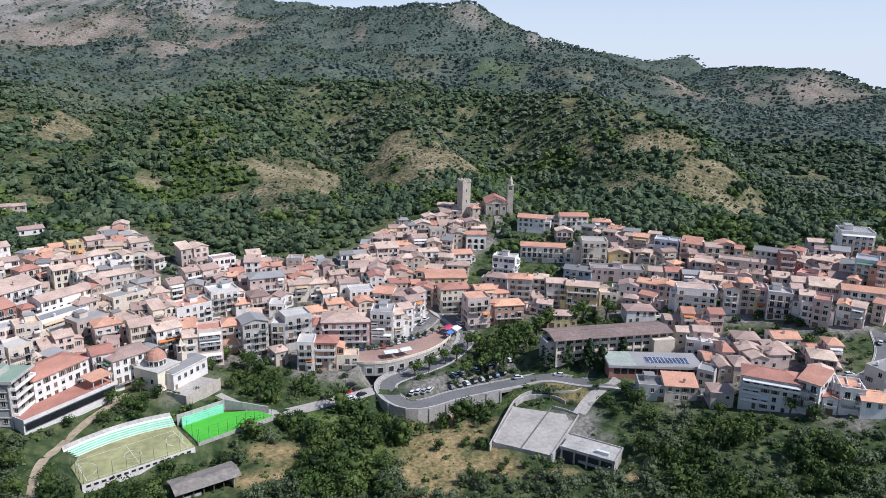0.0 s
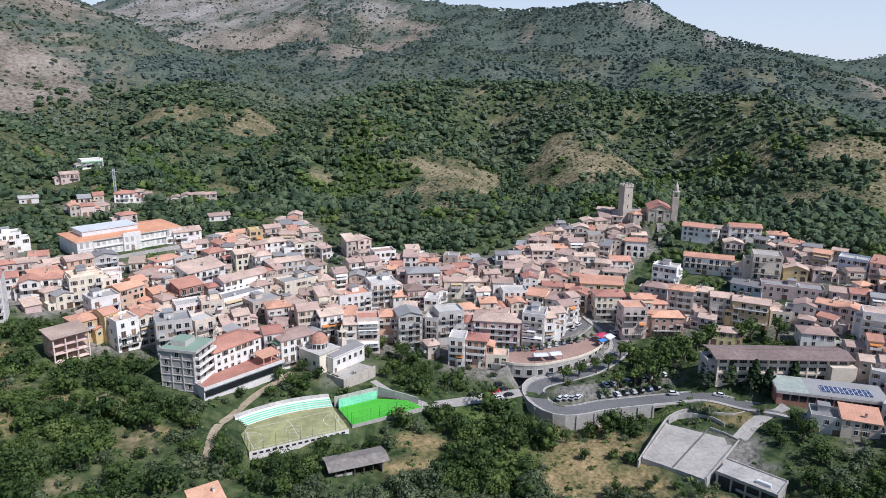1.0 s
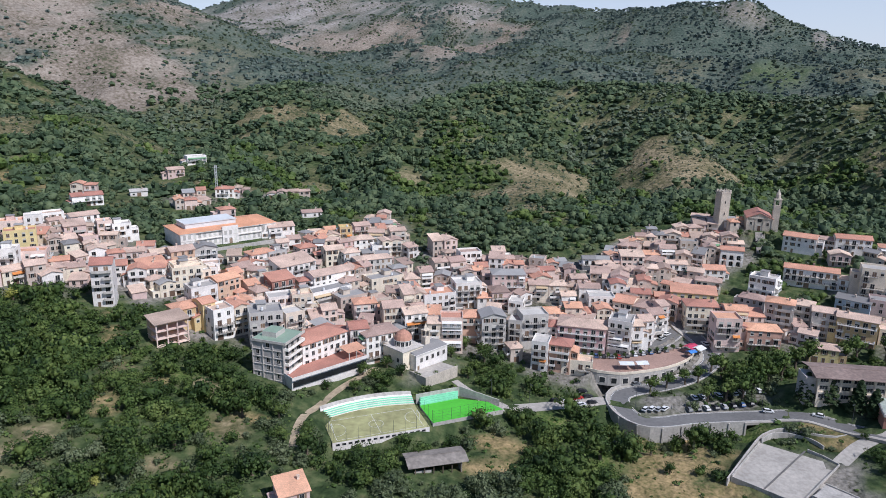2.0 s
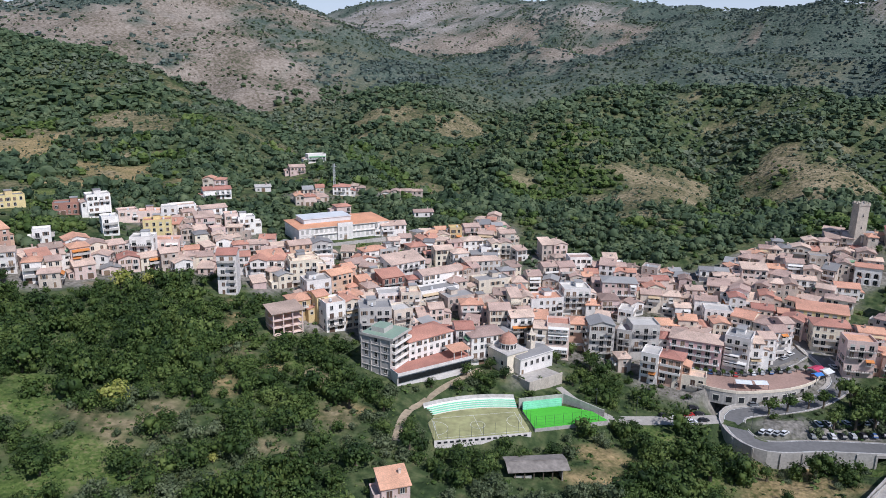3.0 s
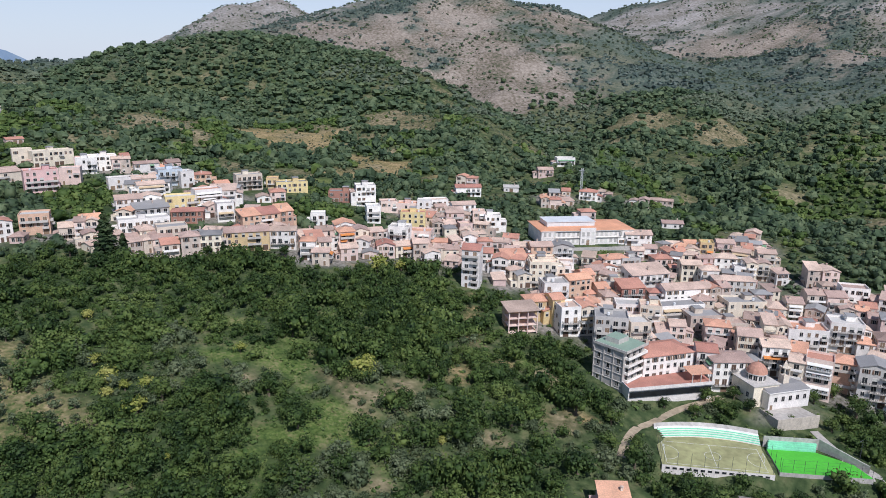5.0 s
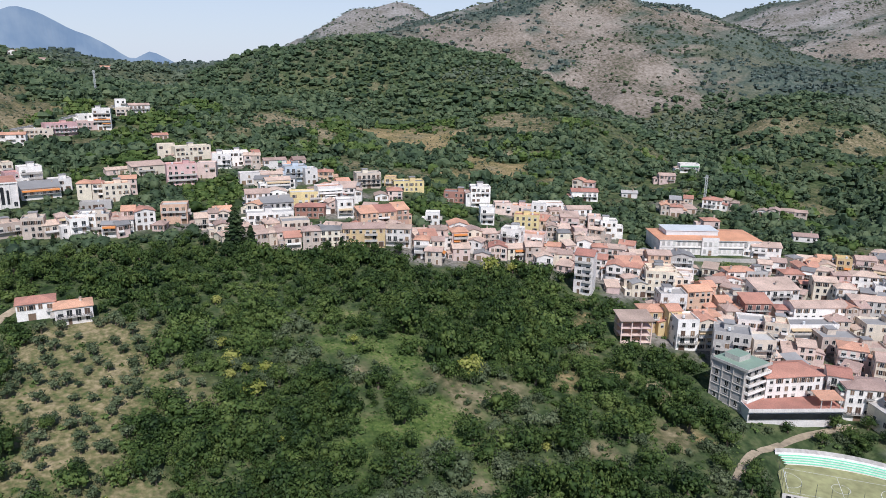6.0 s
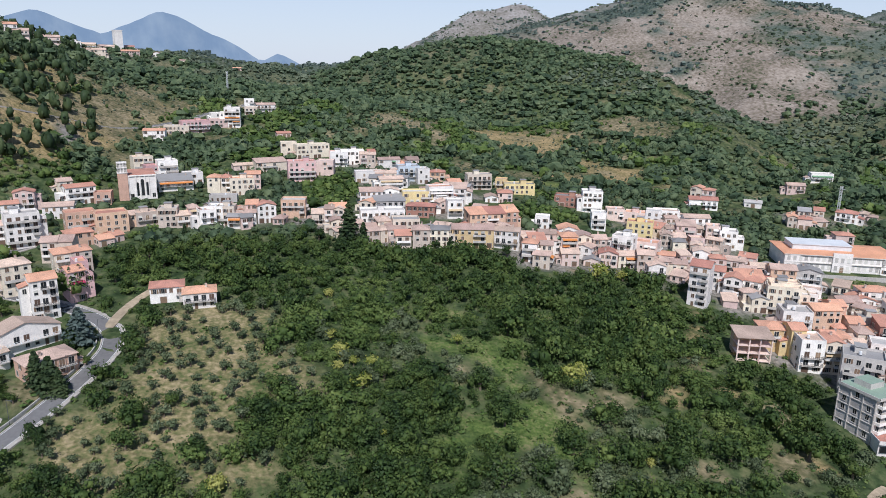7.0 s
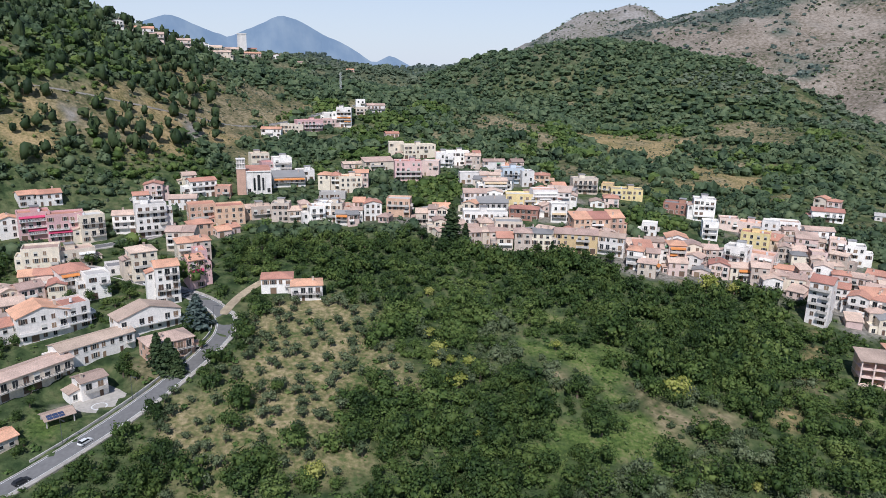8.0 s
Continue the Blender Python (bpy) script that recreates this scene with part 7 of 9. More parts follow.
def car_park():
    s = Shape()
    s.prism(((28.9, 248.6), (19.1, 221.8), (38.5, 213.6), (52.8, 242.0)), -2.5, 1.75)
    s.prism(((52.8, 241.9), (41.6, 219.8), (47.5, 224.6), (57.0, 238.8)), -2.5, 1.2)
    tagged(new("car_park", s.mesh("car_park", PAVING)), "empty pale concrete car park", kind="structure")
    s = Shape()
    s.prism(((43.0, 248.2), (28.3, 218.2), (28.75, 218.0), (43.45, 248.0)), 1.7, 1.98)
    tagged(new("kerb", s.mesh("kerb", paint("dark concrete kerb", (0.16, 0.15, 0.14), 0.85, 0.15))), kind="structure")
    outer = smoothed(((17.6, 219.6), (21.6, 231.0), (25.1, 240.8), (30.0, 252.6), (37.6, 259.6), (46.0, 258.6), (54.0, 259.0), (59.0, 262.5)), 3)
    rise = np.linspace(0, 1, len(outer))
    ring_wall("lot_wall_west_outer", outer, -3, 2.1 + 2.4 * rise, 0.45, CONCRETE, "low weathered concrete wall round the car park")
    ring_wall("lot_wall_west", ((19.0, 221.6), (24.0, 235.4), (28.8, 248.4)), -3, 2.35, 0.4, CONCRETE)
    ring_wall("lot_wall_north", smoothed(((29.4, 249.2), (33.0, 254.6), (38.4, 256.9), (45.8, 255.6), (49.4, 251.6)), 2), 0, 3.3, 0.4, CONCRETE)
    ring_wall("lot_wall_upper", ((44.0, 248.6), (48.6, 246.0), (52.9, 242.1)), -2, 2.6, 0.35, CONCRETE)
    ring_wall("lot_wall_east", ((52.9, 242.0), (46.6, 229.6), (38.6, 213.6)), -3, 2.45, 0.4, CONCRETE)
    ring_wall("lot_wall_south", ((19.2, 221.7), (29.0, 217.6), (38.4, 213.5)), -4, 1.95, 0.35, CONCRETE)
    ring_wall("yard_wall", ((57.4, 239.2), (64.0, 236.6), (70.4, 234.0)), -4, 2.2, 0.4, CONCRETE, "stained grey wall of a sunken yard")
    plots.extend(((36, 240, 9), (34, 228, 10), (46, 240, 8), (45, 224, 7), (26, 226, 8), (52, 234, 5), (62, 232, 6)))
    low = thing("depot", 52.6, 216.4, -2.2, -29, "low concrete depot with an open front under a flat roof", "building")
    plots.append((52.6, 216.4, 10))
    s = Shape()
    s.box(-9.5, 9.5, -5, 5, 5.0, 5.6, 0)
    s.box(-9.5, 9.5, 4.6, 5, -1, 5.0, 0)
    s.box(9.1, 9.5, -5, 5, -1, 5.0, 0)
    s.box(-3, 9.3, -4.6, -4.4, 1.3, 2.3, 0)
    s.box(-9.5, 9.5, -3.4, -3.2, -1, 5.0, 1)
    part("shell", s.mesh("shell", CONCRETE, DARKMETAL), low)
    s = Shape()
    s.box(-9.7, 9.7, -5.2, -4.9, 5.0, 6.1)
    s.box(-9.7, 9.7, 4.9, 5.2, 5.0, 6.1)
    s.box(9.4, 9.7, -5, 5, 5.0, 6.1)
    part("parapet", s.mesh("parapet", CONCRETE), low)
    s = Shape()
    s.box(-0.3, 0.3, -5, -4.5, -1, 5.0)
    pillar = s.mesh("pillar", CONCRETE)
    for k in range(5):
        part("pillar", pillar, low, at=pose(-9 + k * 4.5, 0, 0))
    s = Shape()
    s.box(-2.2, 2.2, -0.6, 0.6, 0, 1.1, 0)
    part("roof_unit", s.mesh("roof_unit", WHITEMETAL), low, at=pose(4.5, -2, 5.6))


def timber_shed():
    home = thing("farm_shed", -72.1, 189.7, 2.6, 36, "old open shed with a patched corrugated roof", "shed")
    plots.append((-72.1, 189.7, 9))
    s = Shape()
    roof_shape(s, 19, 8.5, 3.4, "g", 0.22, 0.6, 0.12)
    part("roof", s.mesh("roof", RUSTY), home)
    s = Shape()
    s.box(-7.9, 7.9, 3.9, 4.1, -2, 3.3)
    s.box(7.7, 7.9, -4.1, 4.1, -2, 3.3)
    s.box(-7.9, -2, -3.4, -3.2, -2, 1.3)
    part("wall", s.mesh("wall", CONCRETE), home)
    s = Shape()
    s.box(-0.15, 0.15, -0.15, 0.15, -2, 3.3)
    post = s.mesh("post", BARK)
    for k in range(6):
        part("post", post, home, at=pose(-7.6 + k * 3.04, -4, 0))


def plaza():
    front = smoothed(((-42.6, 278.1), (-33, 275.6), (-23.5, 277.1), (-15, 282.6), (-5.3, 291.5), (2.2, 303.2), (5.5, 315)), 4)
    back = smoothed(((4, 322), (-5, 313), (-14, 303), (-26, 294), (-38, 289), (-46, 287)), 4)
    ring = [tuple(p) for p in front] + [tuple(p) for p in back]
    s = Shape()
    s.prism(ring, 1.0, 6.6, 0, 1)
    tagged(new("plaza", s.mesh("plaza", CONCRETE, BRICKPAVE)), "raised red-paved terrace with a pale retaining wall", kind="structure")
    ring_wall("plaza_parapet", front, 6.3, 7.4, 0.35, WALLS["c"])
    s = Shape()
    s.box(-1.35, 1.35, -0.12, 0.3, 0, 2.7, 0)
    s.face(((-1.1, -0.13, 0.1), (1.1, -0.13, 0.1), (1.1, -0.13, 2.4), (-1.1, -0.13, 2.4)), 1)
    arch = s.mesh("shop_front", SURROUND, GLASS)
    base = bpy.data.objects["plaza"]
    for k in range(1, len(front) - 3):
        a, b = front[k], front[k + 1]
        mid, way = (a + b) / 2, math.degrees(math.atan2(b[1] - a[1], b[0] - a[0]))
        part("shop_front", arch, base, at=pose(mid[0], mid[1], max(height(mid[0] + 3, mid[1] - 3), 2.0) + 0.1, 0, 0, way))
    for p in ring[::2]:
        plots.append((p[0], p[1], 4))
    for px, py, w, d, turn, cloth, label in ((-22, 283, 6, 4, 20, WHITEMETAL, "white bar canopy"), (-16, 286, 5, 4, 30, WHITEMETAL, "white bar canopy"),
                                            (3, 313, 6, 5, 60, REDAWNING, "crimson market canopy"), (6.2, 312.5, 5, 5, 60, WHITEMETAL, "white market canopy"), (3.5, 307, 4, 3, 50, BLUECLOTH, "blue market canopy")):
        stall = thing("canopy", px, py, 6.6, turn, label + " on thin steel posts", "canopy", "canopies on the terrace")
        s = Shape()
        roof_shape(s, w, d, 2.7, "g", 0.3, 0.1, 0.06)
        part("cloth", s.mesh("cloth", cloth), stall)
        s = Shape()
        s.box(-0.05, 0.05, -0.05, 0.05, 0, 2.7)
        leg = s.mesh("leg", DARKMETAL)
        for u in (-w / 2, w / 2):
            for v in (-d / 2, d / 2):
                part("leg", leg, stall, at=pose(u, v, 0))
    house(-42, 279.5, 8, 13, 7, 2, "c", "o", "f", "low cream annex with pergola below the terrace")


def retaining_walls():
    line, level, width, kind = LINES["main_road"]
    t = np.gradient(line, axis=0)
    t /= np.linalg.norm(t, axis=1)[:, None]
    side = np.stack([-t[:, 1], t[:, 0]], 1)
    far = np.hypot(*(line - (-2, 262)).T)
    k = np.where((line[:, 1] < 274) & (line[:, 0] < 24) & (far < 34))[0]
    edge = line[k] + side[k] * -(width / 2 + 1.6)
    ring_wall("hairpin_wall", edge, level[k] - 6.0, level[k] + 0.95, 0.5, CONCRETE, "tall pale retaining wall under the hairpin bend")
    pier = Shape()
    pier.box(-0.3, 0.3, -0.35, 0.35, -6, 0.5)
    pier = pier.mesh("buttress", CONCRETE)
    wall = bpy.data.objects["hairpin_wall"]
    for i in range(0, len(k), 2):
        at = edge[i] - side[k[i]] * 0.25
        part("buttress", pier, wall, at=pose(at[0], at[1], level[k[i]], 0, 0, math.degrees(math.atan2(t[k[i], 1], t[k[i], 0]))))
    line, level, width, kind = LINES["hill_road"]
    t = np.gradient(line, axis=0)
    t /= np.linalg.norm(t, axis=1)[:, None]
    side = np.stack([-t[:, 1], t[:, 0]], 1)
    ring_wall("hill_road_wall", line[8:36] + side[8:36] * (width / 2 + 1.7), level[8:36] - 1.5, level[8:36] + 0.75, 0.35, CONCRETE)


def hill_tower():
    x, y = -1060, -53
    home = thing("watch_tower", x, y, height(x, y), 20, "old stone tower on the far village ridge", "tower")
    s = Shape()
    s.box(-5, 5, -5, 5, -5, 26)
    s.box(-5.4, 5.4, -5.4, 5.4, 26, 27.2)
    part("shaft", s.mesh("shaft", WALLS["w"]), home)
    plots.append((x, y, 8))
    # the village along the ridge
    for k, (hx, hy, w, n, wall, roof, form) in enumerate(((-1030, -86, 16, 2, "w", "o", "g"), (-1010, -104, 14, 3, "w", "r", "h"), (-975, -118, 18, 2, "c", "o", "g"), (-1042, -70, 12, 2, "s", "o", "g"), (-940, -124, 14, 2, "s", "r", "g"),
                                                       (-905, -133, 16, 3, "w", "w", "f"), (-870, -143, 13, 2, "p", "r", "g"), (-842, -152, 14, 3, "c", "r", "g"), (-1075, -40, 12, 2, "w", "r", "g"), (-815, -164, 15, 2, "P", "r", "h"))):
        house(hx, hy, 95 + 9 * (k % 4), w, 10, n, wall, roof, form)


def garden_pavilion():
    home = thing("pavilion", -207, -68.5, height(-207, -68.5) + 0.1, 122, "open garden pavilion with a tiled roof and solar panels", "pavilion")
    plots.append((-207, -68.5, 7))
    s = Shape()
    roof_shape(s, 8, 6, 2.7, "g", 0.3, 0.4, 0.15)
    part("roof", s.mesh("roof", ROOFS["b"]), home)
    s = Shape()
    s.box(-0.75, 0.75, -0.5, 0.5, 0, 0.05)
    panel = s.mesh("solar_panel", SOLAR)
    for i in range(3):
        for j in range(2):
            part("solar_panel", panel, home, at=pose(-2.6 + i * 1.6, -2.6 + j * 1.1, 3.0 + j * 0.33, 17))
    s = Shape()
    s.box(-0.15, 0.15, -0.15, 0.15, -1, 2.9)
    post = s.mesh("post", SLAB)
    for u in (-3.7, 3.7):
        for v in (-2.7, 2.7):
            part("post", post, home, at=pose(u, v, 0))
    s = Shape()
    s.prism([(-227, -72), (-213, -65), (-209.5, -56.5), (-217, -51), (-229, -54), (-236, -64)], 23, 25.5)
    tagged(new("courtyard", s.mesh("courtyard", PAVING)), "pale paved courtyard", kind="structure")
    plots.append((-222, -62, 10))
    s = Shape()
    for k in range(20):
        a, b = 2 * math.pi * k / 20, 2 * math.pi * (k + 1) / 20
        s.face([(-215 + math.cos(q) * r, -59 + math.sin(q) * r, 25.52) for q, r in ((a, 2.0), (a, 2.4), (b, 2.4), (b, 2.0))])
    tagged(new("paving_circle", s.mesh("paving_circle", ROADPAINT)), kind="structure")


def terrace_block():
    """The white apartment house on a long podium, beside the grey one."""
    home = thing("podium", -132.5, 221.5, height(-132.5, 221.5), 62, "long white podium with shop fronts and a red-tiled terrace", "building")
    plots.append((-132.5, 221.5, 13))
    s = Shape()
    s.box(-17, 17, -6.5, 6, -4, 4.4, 0)
    s.box(-17.4, 17.4, -7.6, 6, 4.4, 4.8, 0, 1)
    s.box(-17.4, 17.4, -7.6, -7.4, 4.8, 5.7, 0)
    s.box(-17.4, -17.2, -7.5, 6, 4.8, 5.7, 0)
    part("wall", s.mesh("wall", WALLS["w"], ROOFS["r"]), home)
    s = Shape()
    s.box(-16.5, 16.5, -7.0, -6.45, 1.4, 3.4)
    part("strip_window", s.mesh("strip_window", GLASS), home)
    s = Shape()
    roof_shape(s, 8, 6, 8.2, "s", 0.15, 0.3, 0.15)
    part("veranda_roof", s.mesh("veranda_roof", ROOFS["r"]), home, at=pose(12.5, -3, 0))
    s = Shape()
    s.box(-0.15, 0.15, -0.15, 0.15, 4.8, 8.4)
    post = s.mesh("post", SLAB)
    for u in (9, 12.5, 16):
        part("post", post, home, at=pose(u, -5.8, 0))


def grey_block():
    """The five-storey block with a grid of floor bands and corner balconies."""
    x, y = -146, 212
    home = thing("apartment_building", x, y, height(x, y - 8), 92, "grey five-storey apartment block with a pale green flat roof", "house", "apartment buildings of the town")
    plots.append((x, y, 9))
    s = Shape()
    s.box(-6.6, 6.6, -6.4, 6.8, -5, 15.0)
    part("wall", s.mesh("wall", WALLS["g"]), home)
    s = Shape()
    s.box(-7.2, 7.2, -7.8, 7.4, 15.0, 15.4, 0, 1)
    s.box(-7.2, -7.0, -7.8, 7.4, 15.4, 16.0, 0)
    s.box(-7.2, 7.2, -7.8, -7.6, 15.4, 16.0, 0)
    s.box(-2.5, 4, -1, 5, 15.4, 17.4, 0, 1)
    part("roof", s.mesh("roof", SLAB, ROOFS["G"]), home, "pale green flat roof with a stair hut")
    s = Shape()
    s.box(-6.85, -6.6, -6.6, 7.0, -0.15, 0.1)
    band = s.mesh("floor_band", SLAB)
    s = Shape()
    s.box(-6.9, -6.6, -0.15, 0.15, -4, 15.0)
    pier = s.mesh("pier", SLAB)
    for k in range(6):
        part("floor_band", band, home, at=pose(0, 0, k * 3.0))
    for v in (-6.4, -2.0, 2.4, 6.8):
        part("pier", pier, home, at=pose(0, v, 0))
    for k in range(5):
        for v in (-4.2, 0.2, 4.6):
            if (k + round(v)) % 3:
                part("window", WINDOWS[2], home, at=pose(-6.6, v, k * 3.0 + 0.9, 0, 0, -90))
        part("balcony", BALCONY[1], home, at=pose(0.5, -6.4, k * 3.0 + 0.1) @ Matrix.Diagonal((12.4, 1.15, 1, 1)))
        for u in (-4, 0, 4):
            part("french_window", TALL[0], home, at=pose(u, -6.4, k * 3.0 + 0.15))


def porch_block():
    """An unfinished house of open concrete floors."""
    x, y = -193, 206
    home = thing("unfinished_house", x, y, height(x, y), 62, "unfinished brown house with open concrete porches", "house")
    plots.append((x, y, 8))
    s = Shape()
    s.box(-6.5, 6.5, -5, 5, -0.25, 0)
    slab = s.mesh("floor_slab", WALLS["p"])
    for k in range(4):
        part("floor_slab", slab, home, at=pose(0, 0, k * 3.1))
    s = Shape()
    s.box(-6.4, 6.4, 1, 4.9, -3, 9.3)
    part("wall", s.mesh("wall", WALLS["o"]), home)
    s = Shape()
    s.box(-0.22, 0.22, -0.22, 0.22, -4, 9.3)
    column = s.mesh("column", WALLS["p"])
    for u in (-6.2, -2, 2, 6.2):
        part("column", column, home, at=pose(u, -4.7, 0))
    s = Shape()
    roof_shape(s, 13.5, 10.5, 9.4, "s", 0.14, 0.4, 0.2)
    part("roof", s.mesh("roof", ROOFS["b"]), home)


terrace_block()
porch_block()
grey_block()
sports_courts()
dome_church()
white_school()
concrete_school()
old_tower()
old_church()
arcade_house()
brick_church()
car_park()
timber_shed()
plaza()
retaining_walls()
hill_tower()
garden_pavilion()


def pave_town():
    """Bare streets and yards between the houses."""
    me = terrain.data
    co = np.empty(len(me.vertices) * 3, np.float32)
    me.vertices.foreach_get("co", co)
    co = co.reshape(-1, 3)
    cover = np.zeros(len(co), np.float32)
    k = np.where((co[:, 0] > -720) & (co[:, 0] < 330) & (co[:, 1] > -240) & (co[:, 1] < 640))[0]
    spots = np.array([p[:2] for p in plots])
    for part_of in np.array_split(k, 60):
        d = np.sort(np.hypot(co[part_of, None, 0] - spots[None, :, 0], co[part_of, None, 1] - spots[None, :, 1]), axis=1)
        rough = value_noise(co[part_of, 0] / 9, co[part_of, 1] / 9, 77) * 3
        reach = np.where((co[part_of, 0] < -200) & (co[part_of, 1] < 60), 12, 17)
        cover[part_of] = np.clip((reach - d[:, 2] + rough) / 5, 0, 1)
        for px, py, r in ((-8, 266, 8), (2, 270, 7), (12, 274, 7), (22, 278, 7), (30, 283, 6)):
            inside = np.hypot(co[part_of, 0] - px, co[part_of, 1] - py)
            cover[part_of] = np.maximum(cover[part_of], np.clip((r - inside) / 2, 0, 1))
    me.attributes.new("town", "FLOAT", "POINT").data.foreach_set("value", cover)


pave_town()


# ---- parked cars, lamps and poles ----
PAINTS = {k: paint(k + " car paint", c, 0.42, 0.03, 1.0, spec=0.35) for k, c in (("white", (0.75, 0.75, 0.74)), ("silver", (0.45, 0.46, 0.47)), ("black", (0.03, 0.03, 0.035)),
                                                                            ("red", (0.45, 0.03, 0.03)), ("blue", (0.06, 0.12, 0.28)), ("grey", (0.18, 0.19, 0.20)))}


CARGLASS = paint("tinted car glass", (0.02, 0.022, 0.025), 0.35, 0.1, 1.0, spec=0.2)


def car_model(colour):
    ob = thing("car", 0, 0, -50, 0, f"{colour} parked hatchback car on the road", "car", "parked cars")
    s = Shape()
    side = ((-2.05, 0.35), (-2.1, 0.7), (-1.95, 0.95), (1.0, 0.95), (1.95, 0.78), (2.1, 0.55), (2.05, 0.3))
    for y in (-0.85, 0.85):
        pts = [(x, y, z) for x, z in side]
        s.face(pts if y < 0 else pts[::-1])
    for k in range(len(side)):
        (x0, z0), (x1, z1) = side[k], side[(k + 1) % len(side)]
        s.face(((x0, -0.85, z0), (x0, 0.85, z0), (x1, 0.85, z1), (x1, -0.85, z1)))
    s.face(((-1.5, -0.66, 1.43), (0.35, -0.66, 1.43), (0.35, 0.66, 1.43), (-1.5, 0.66, 1.43)))
    part("body", s.mesh("body", PAINTS[colour]), ob)
    s = Shape()
    low, top = ((-1.95, -0.8), (1.05, -0.8), (1.05, 0.8), (-1.95, 0.8)), ((-1.5, -0.66), (0.35, -0.66), (0.35, 0.66), (-1.5, 0.66))
    for k in range(4):
        j = (k + 1) % 4
        s.face(((*low[k], 0.95), (*low[j], 0.95), (*top[j], 1.425), (*top[k], 1.425)))
    part("window_band", s.mesh("window_band", CARGLASS), ob, "dark car windows")
    s = Shape()
    s.tube(0, 0, -0.1, 0.1, 0.31, 0.31, 10)
    s.tube(0, 0, 0.1, 0.11, 0.18, 0.16, 8, 1)
    wheel = s.mesh("wheel", TYRE, WHITEMETAL)
    for x in (-1.3, 1.3):
        for y in (-0.8, 0.8):
            part("wheel", wheel, ob, at=pose(x, y, 0.31, 90 if y < 0 else -90))
    return ob


MODELS = {k: car_model(k) for k in PAINTS}
used = set()


def park(colour, x, y, turn, z=None):
    z = height(x, y) + 0.14 if z is None else z
    m = pose(x, y, z, 0, 0, turn)
    if colour in used:
        copy_thing(MODELS[colour], m)
    else:
        used.add(colour)
        MODELS[colour].matrix_basis = m


park("white", -11.4, 260.4, 72)
park("white", -9.0, 261.2, 70)
park("silver", -6.6, 262.2, 68)
park("white", -4.4, 263.6, 66)
for k, colour in enumerate(("grey", "black", "white", "black", "silver", "black", "blue", "black")):
    park(colour, 4.5 + k * 3.2, 267.5 + k * 1.55, 115)
for x, y, turn, colour in ((-45.5, 253.2, 35, "black"), (-41.5, 256.3, 37, "white"), (-37.6, 259.3, 38, "red"), (-34.2, 262.2, 38, "black"), (-35.4, 254.0, 38, "white"), (-31.8, 257.6, 40, "black"),
                           (-37, 265, 30, "black"), (-26.5, 274.2, 35, "grey"), (-21.5, 277.4, 35, "silver"), (-17, 280.2, 38, "grey"), (8.8, 322, 125, "white"), (1, 337, 110, "red"),
                           (-194.1, -58.0, 146, "white"), (-179.6, -70.0, 138, "black"), (-8, 326, 60, "white"), (-10, 322, 60, "silver"), (33, 273.5, 12, "white"),
                           (50, 273, 170, "white"), (110, 258, 165, "red"), (158, 250, 10, "white"), (163, 246, 10, "silver"), (181, 270, 60, "white"), (-284, -41, 130, "grey"), (-296, -57, 130, "white")):
    park(colour, x, y, turn)
for k in range(13):
    colour = ("black", "white", "silver", "blue", "black", "grey", "red")[k % 7]
    x, y = -45 + k * 3.1, 291.0 + k * 0.9 + max(0, k - 6) * 1.75
    park(colour, x, y - 2.6, 100 + k * 2, 6.62)
for k in range(9):
    park(("white", "silver", "grey", "white", "black")[k % 5], 6 + k * 3.0, 276.5 + k * 1.5, 120)
for k in range(6):
    park(("white", "grey", "silver")[k % 3], 30 + k * 4.5, 398 + k * 0.4, 92)


def lamp_model():
    ob = thing("street_lamp", 0, 0, -50, 0, "slim grey steel street lamp beside the road", "street lamp", "street lamps")
    s = Shape()
    s.tube(0, 0, -0.5, 8.0, 0.09, 0.06, 7)
    part("pole", s.mesh("pole", DARKMETAL), ob)
    s = Shape()
    s.box(0, 1.8, -0.04, 0.04, 7.9, 8.0)
    s.box(1.3, 2.1, -0.14, 0.14, 7.85, 8.0)
    part("lamp_head", s.mesh("lamp_head", DARKMETAL), ob)
    return ob


lamp = lamp_model()
spots = []
for name, first, every, side in (("main_road", 4, 9, 1), ("hill_road", 3, 8, 1), ("west_street", 3, 6, -1), ("upper_street", 2, 7, -1), ("east_street", 2, 7, 1)):
    line, level, width, kind = LINES[name]
    t = np.gradient(line, axis=0)
    for i in range(first, len(line) - 1, every):
        a = math.degrees(math.atan2(t[i, 1], t[i, 0]))
        p = turned(*line[i], a, 0, side * (width / 2 + 0.8))
        spots.append((p[0], p[1], level[i] + 0.1, a - 90 * side))
for i, (x, y, z, a) in enumerate(spots):
    if i == 0:
        lamp.matrix_basis = pose(x, y, z, 0, 0, a)
    else:
        copy_thing(lamp, pose(x, y, z, 0, 0, a))


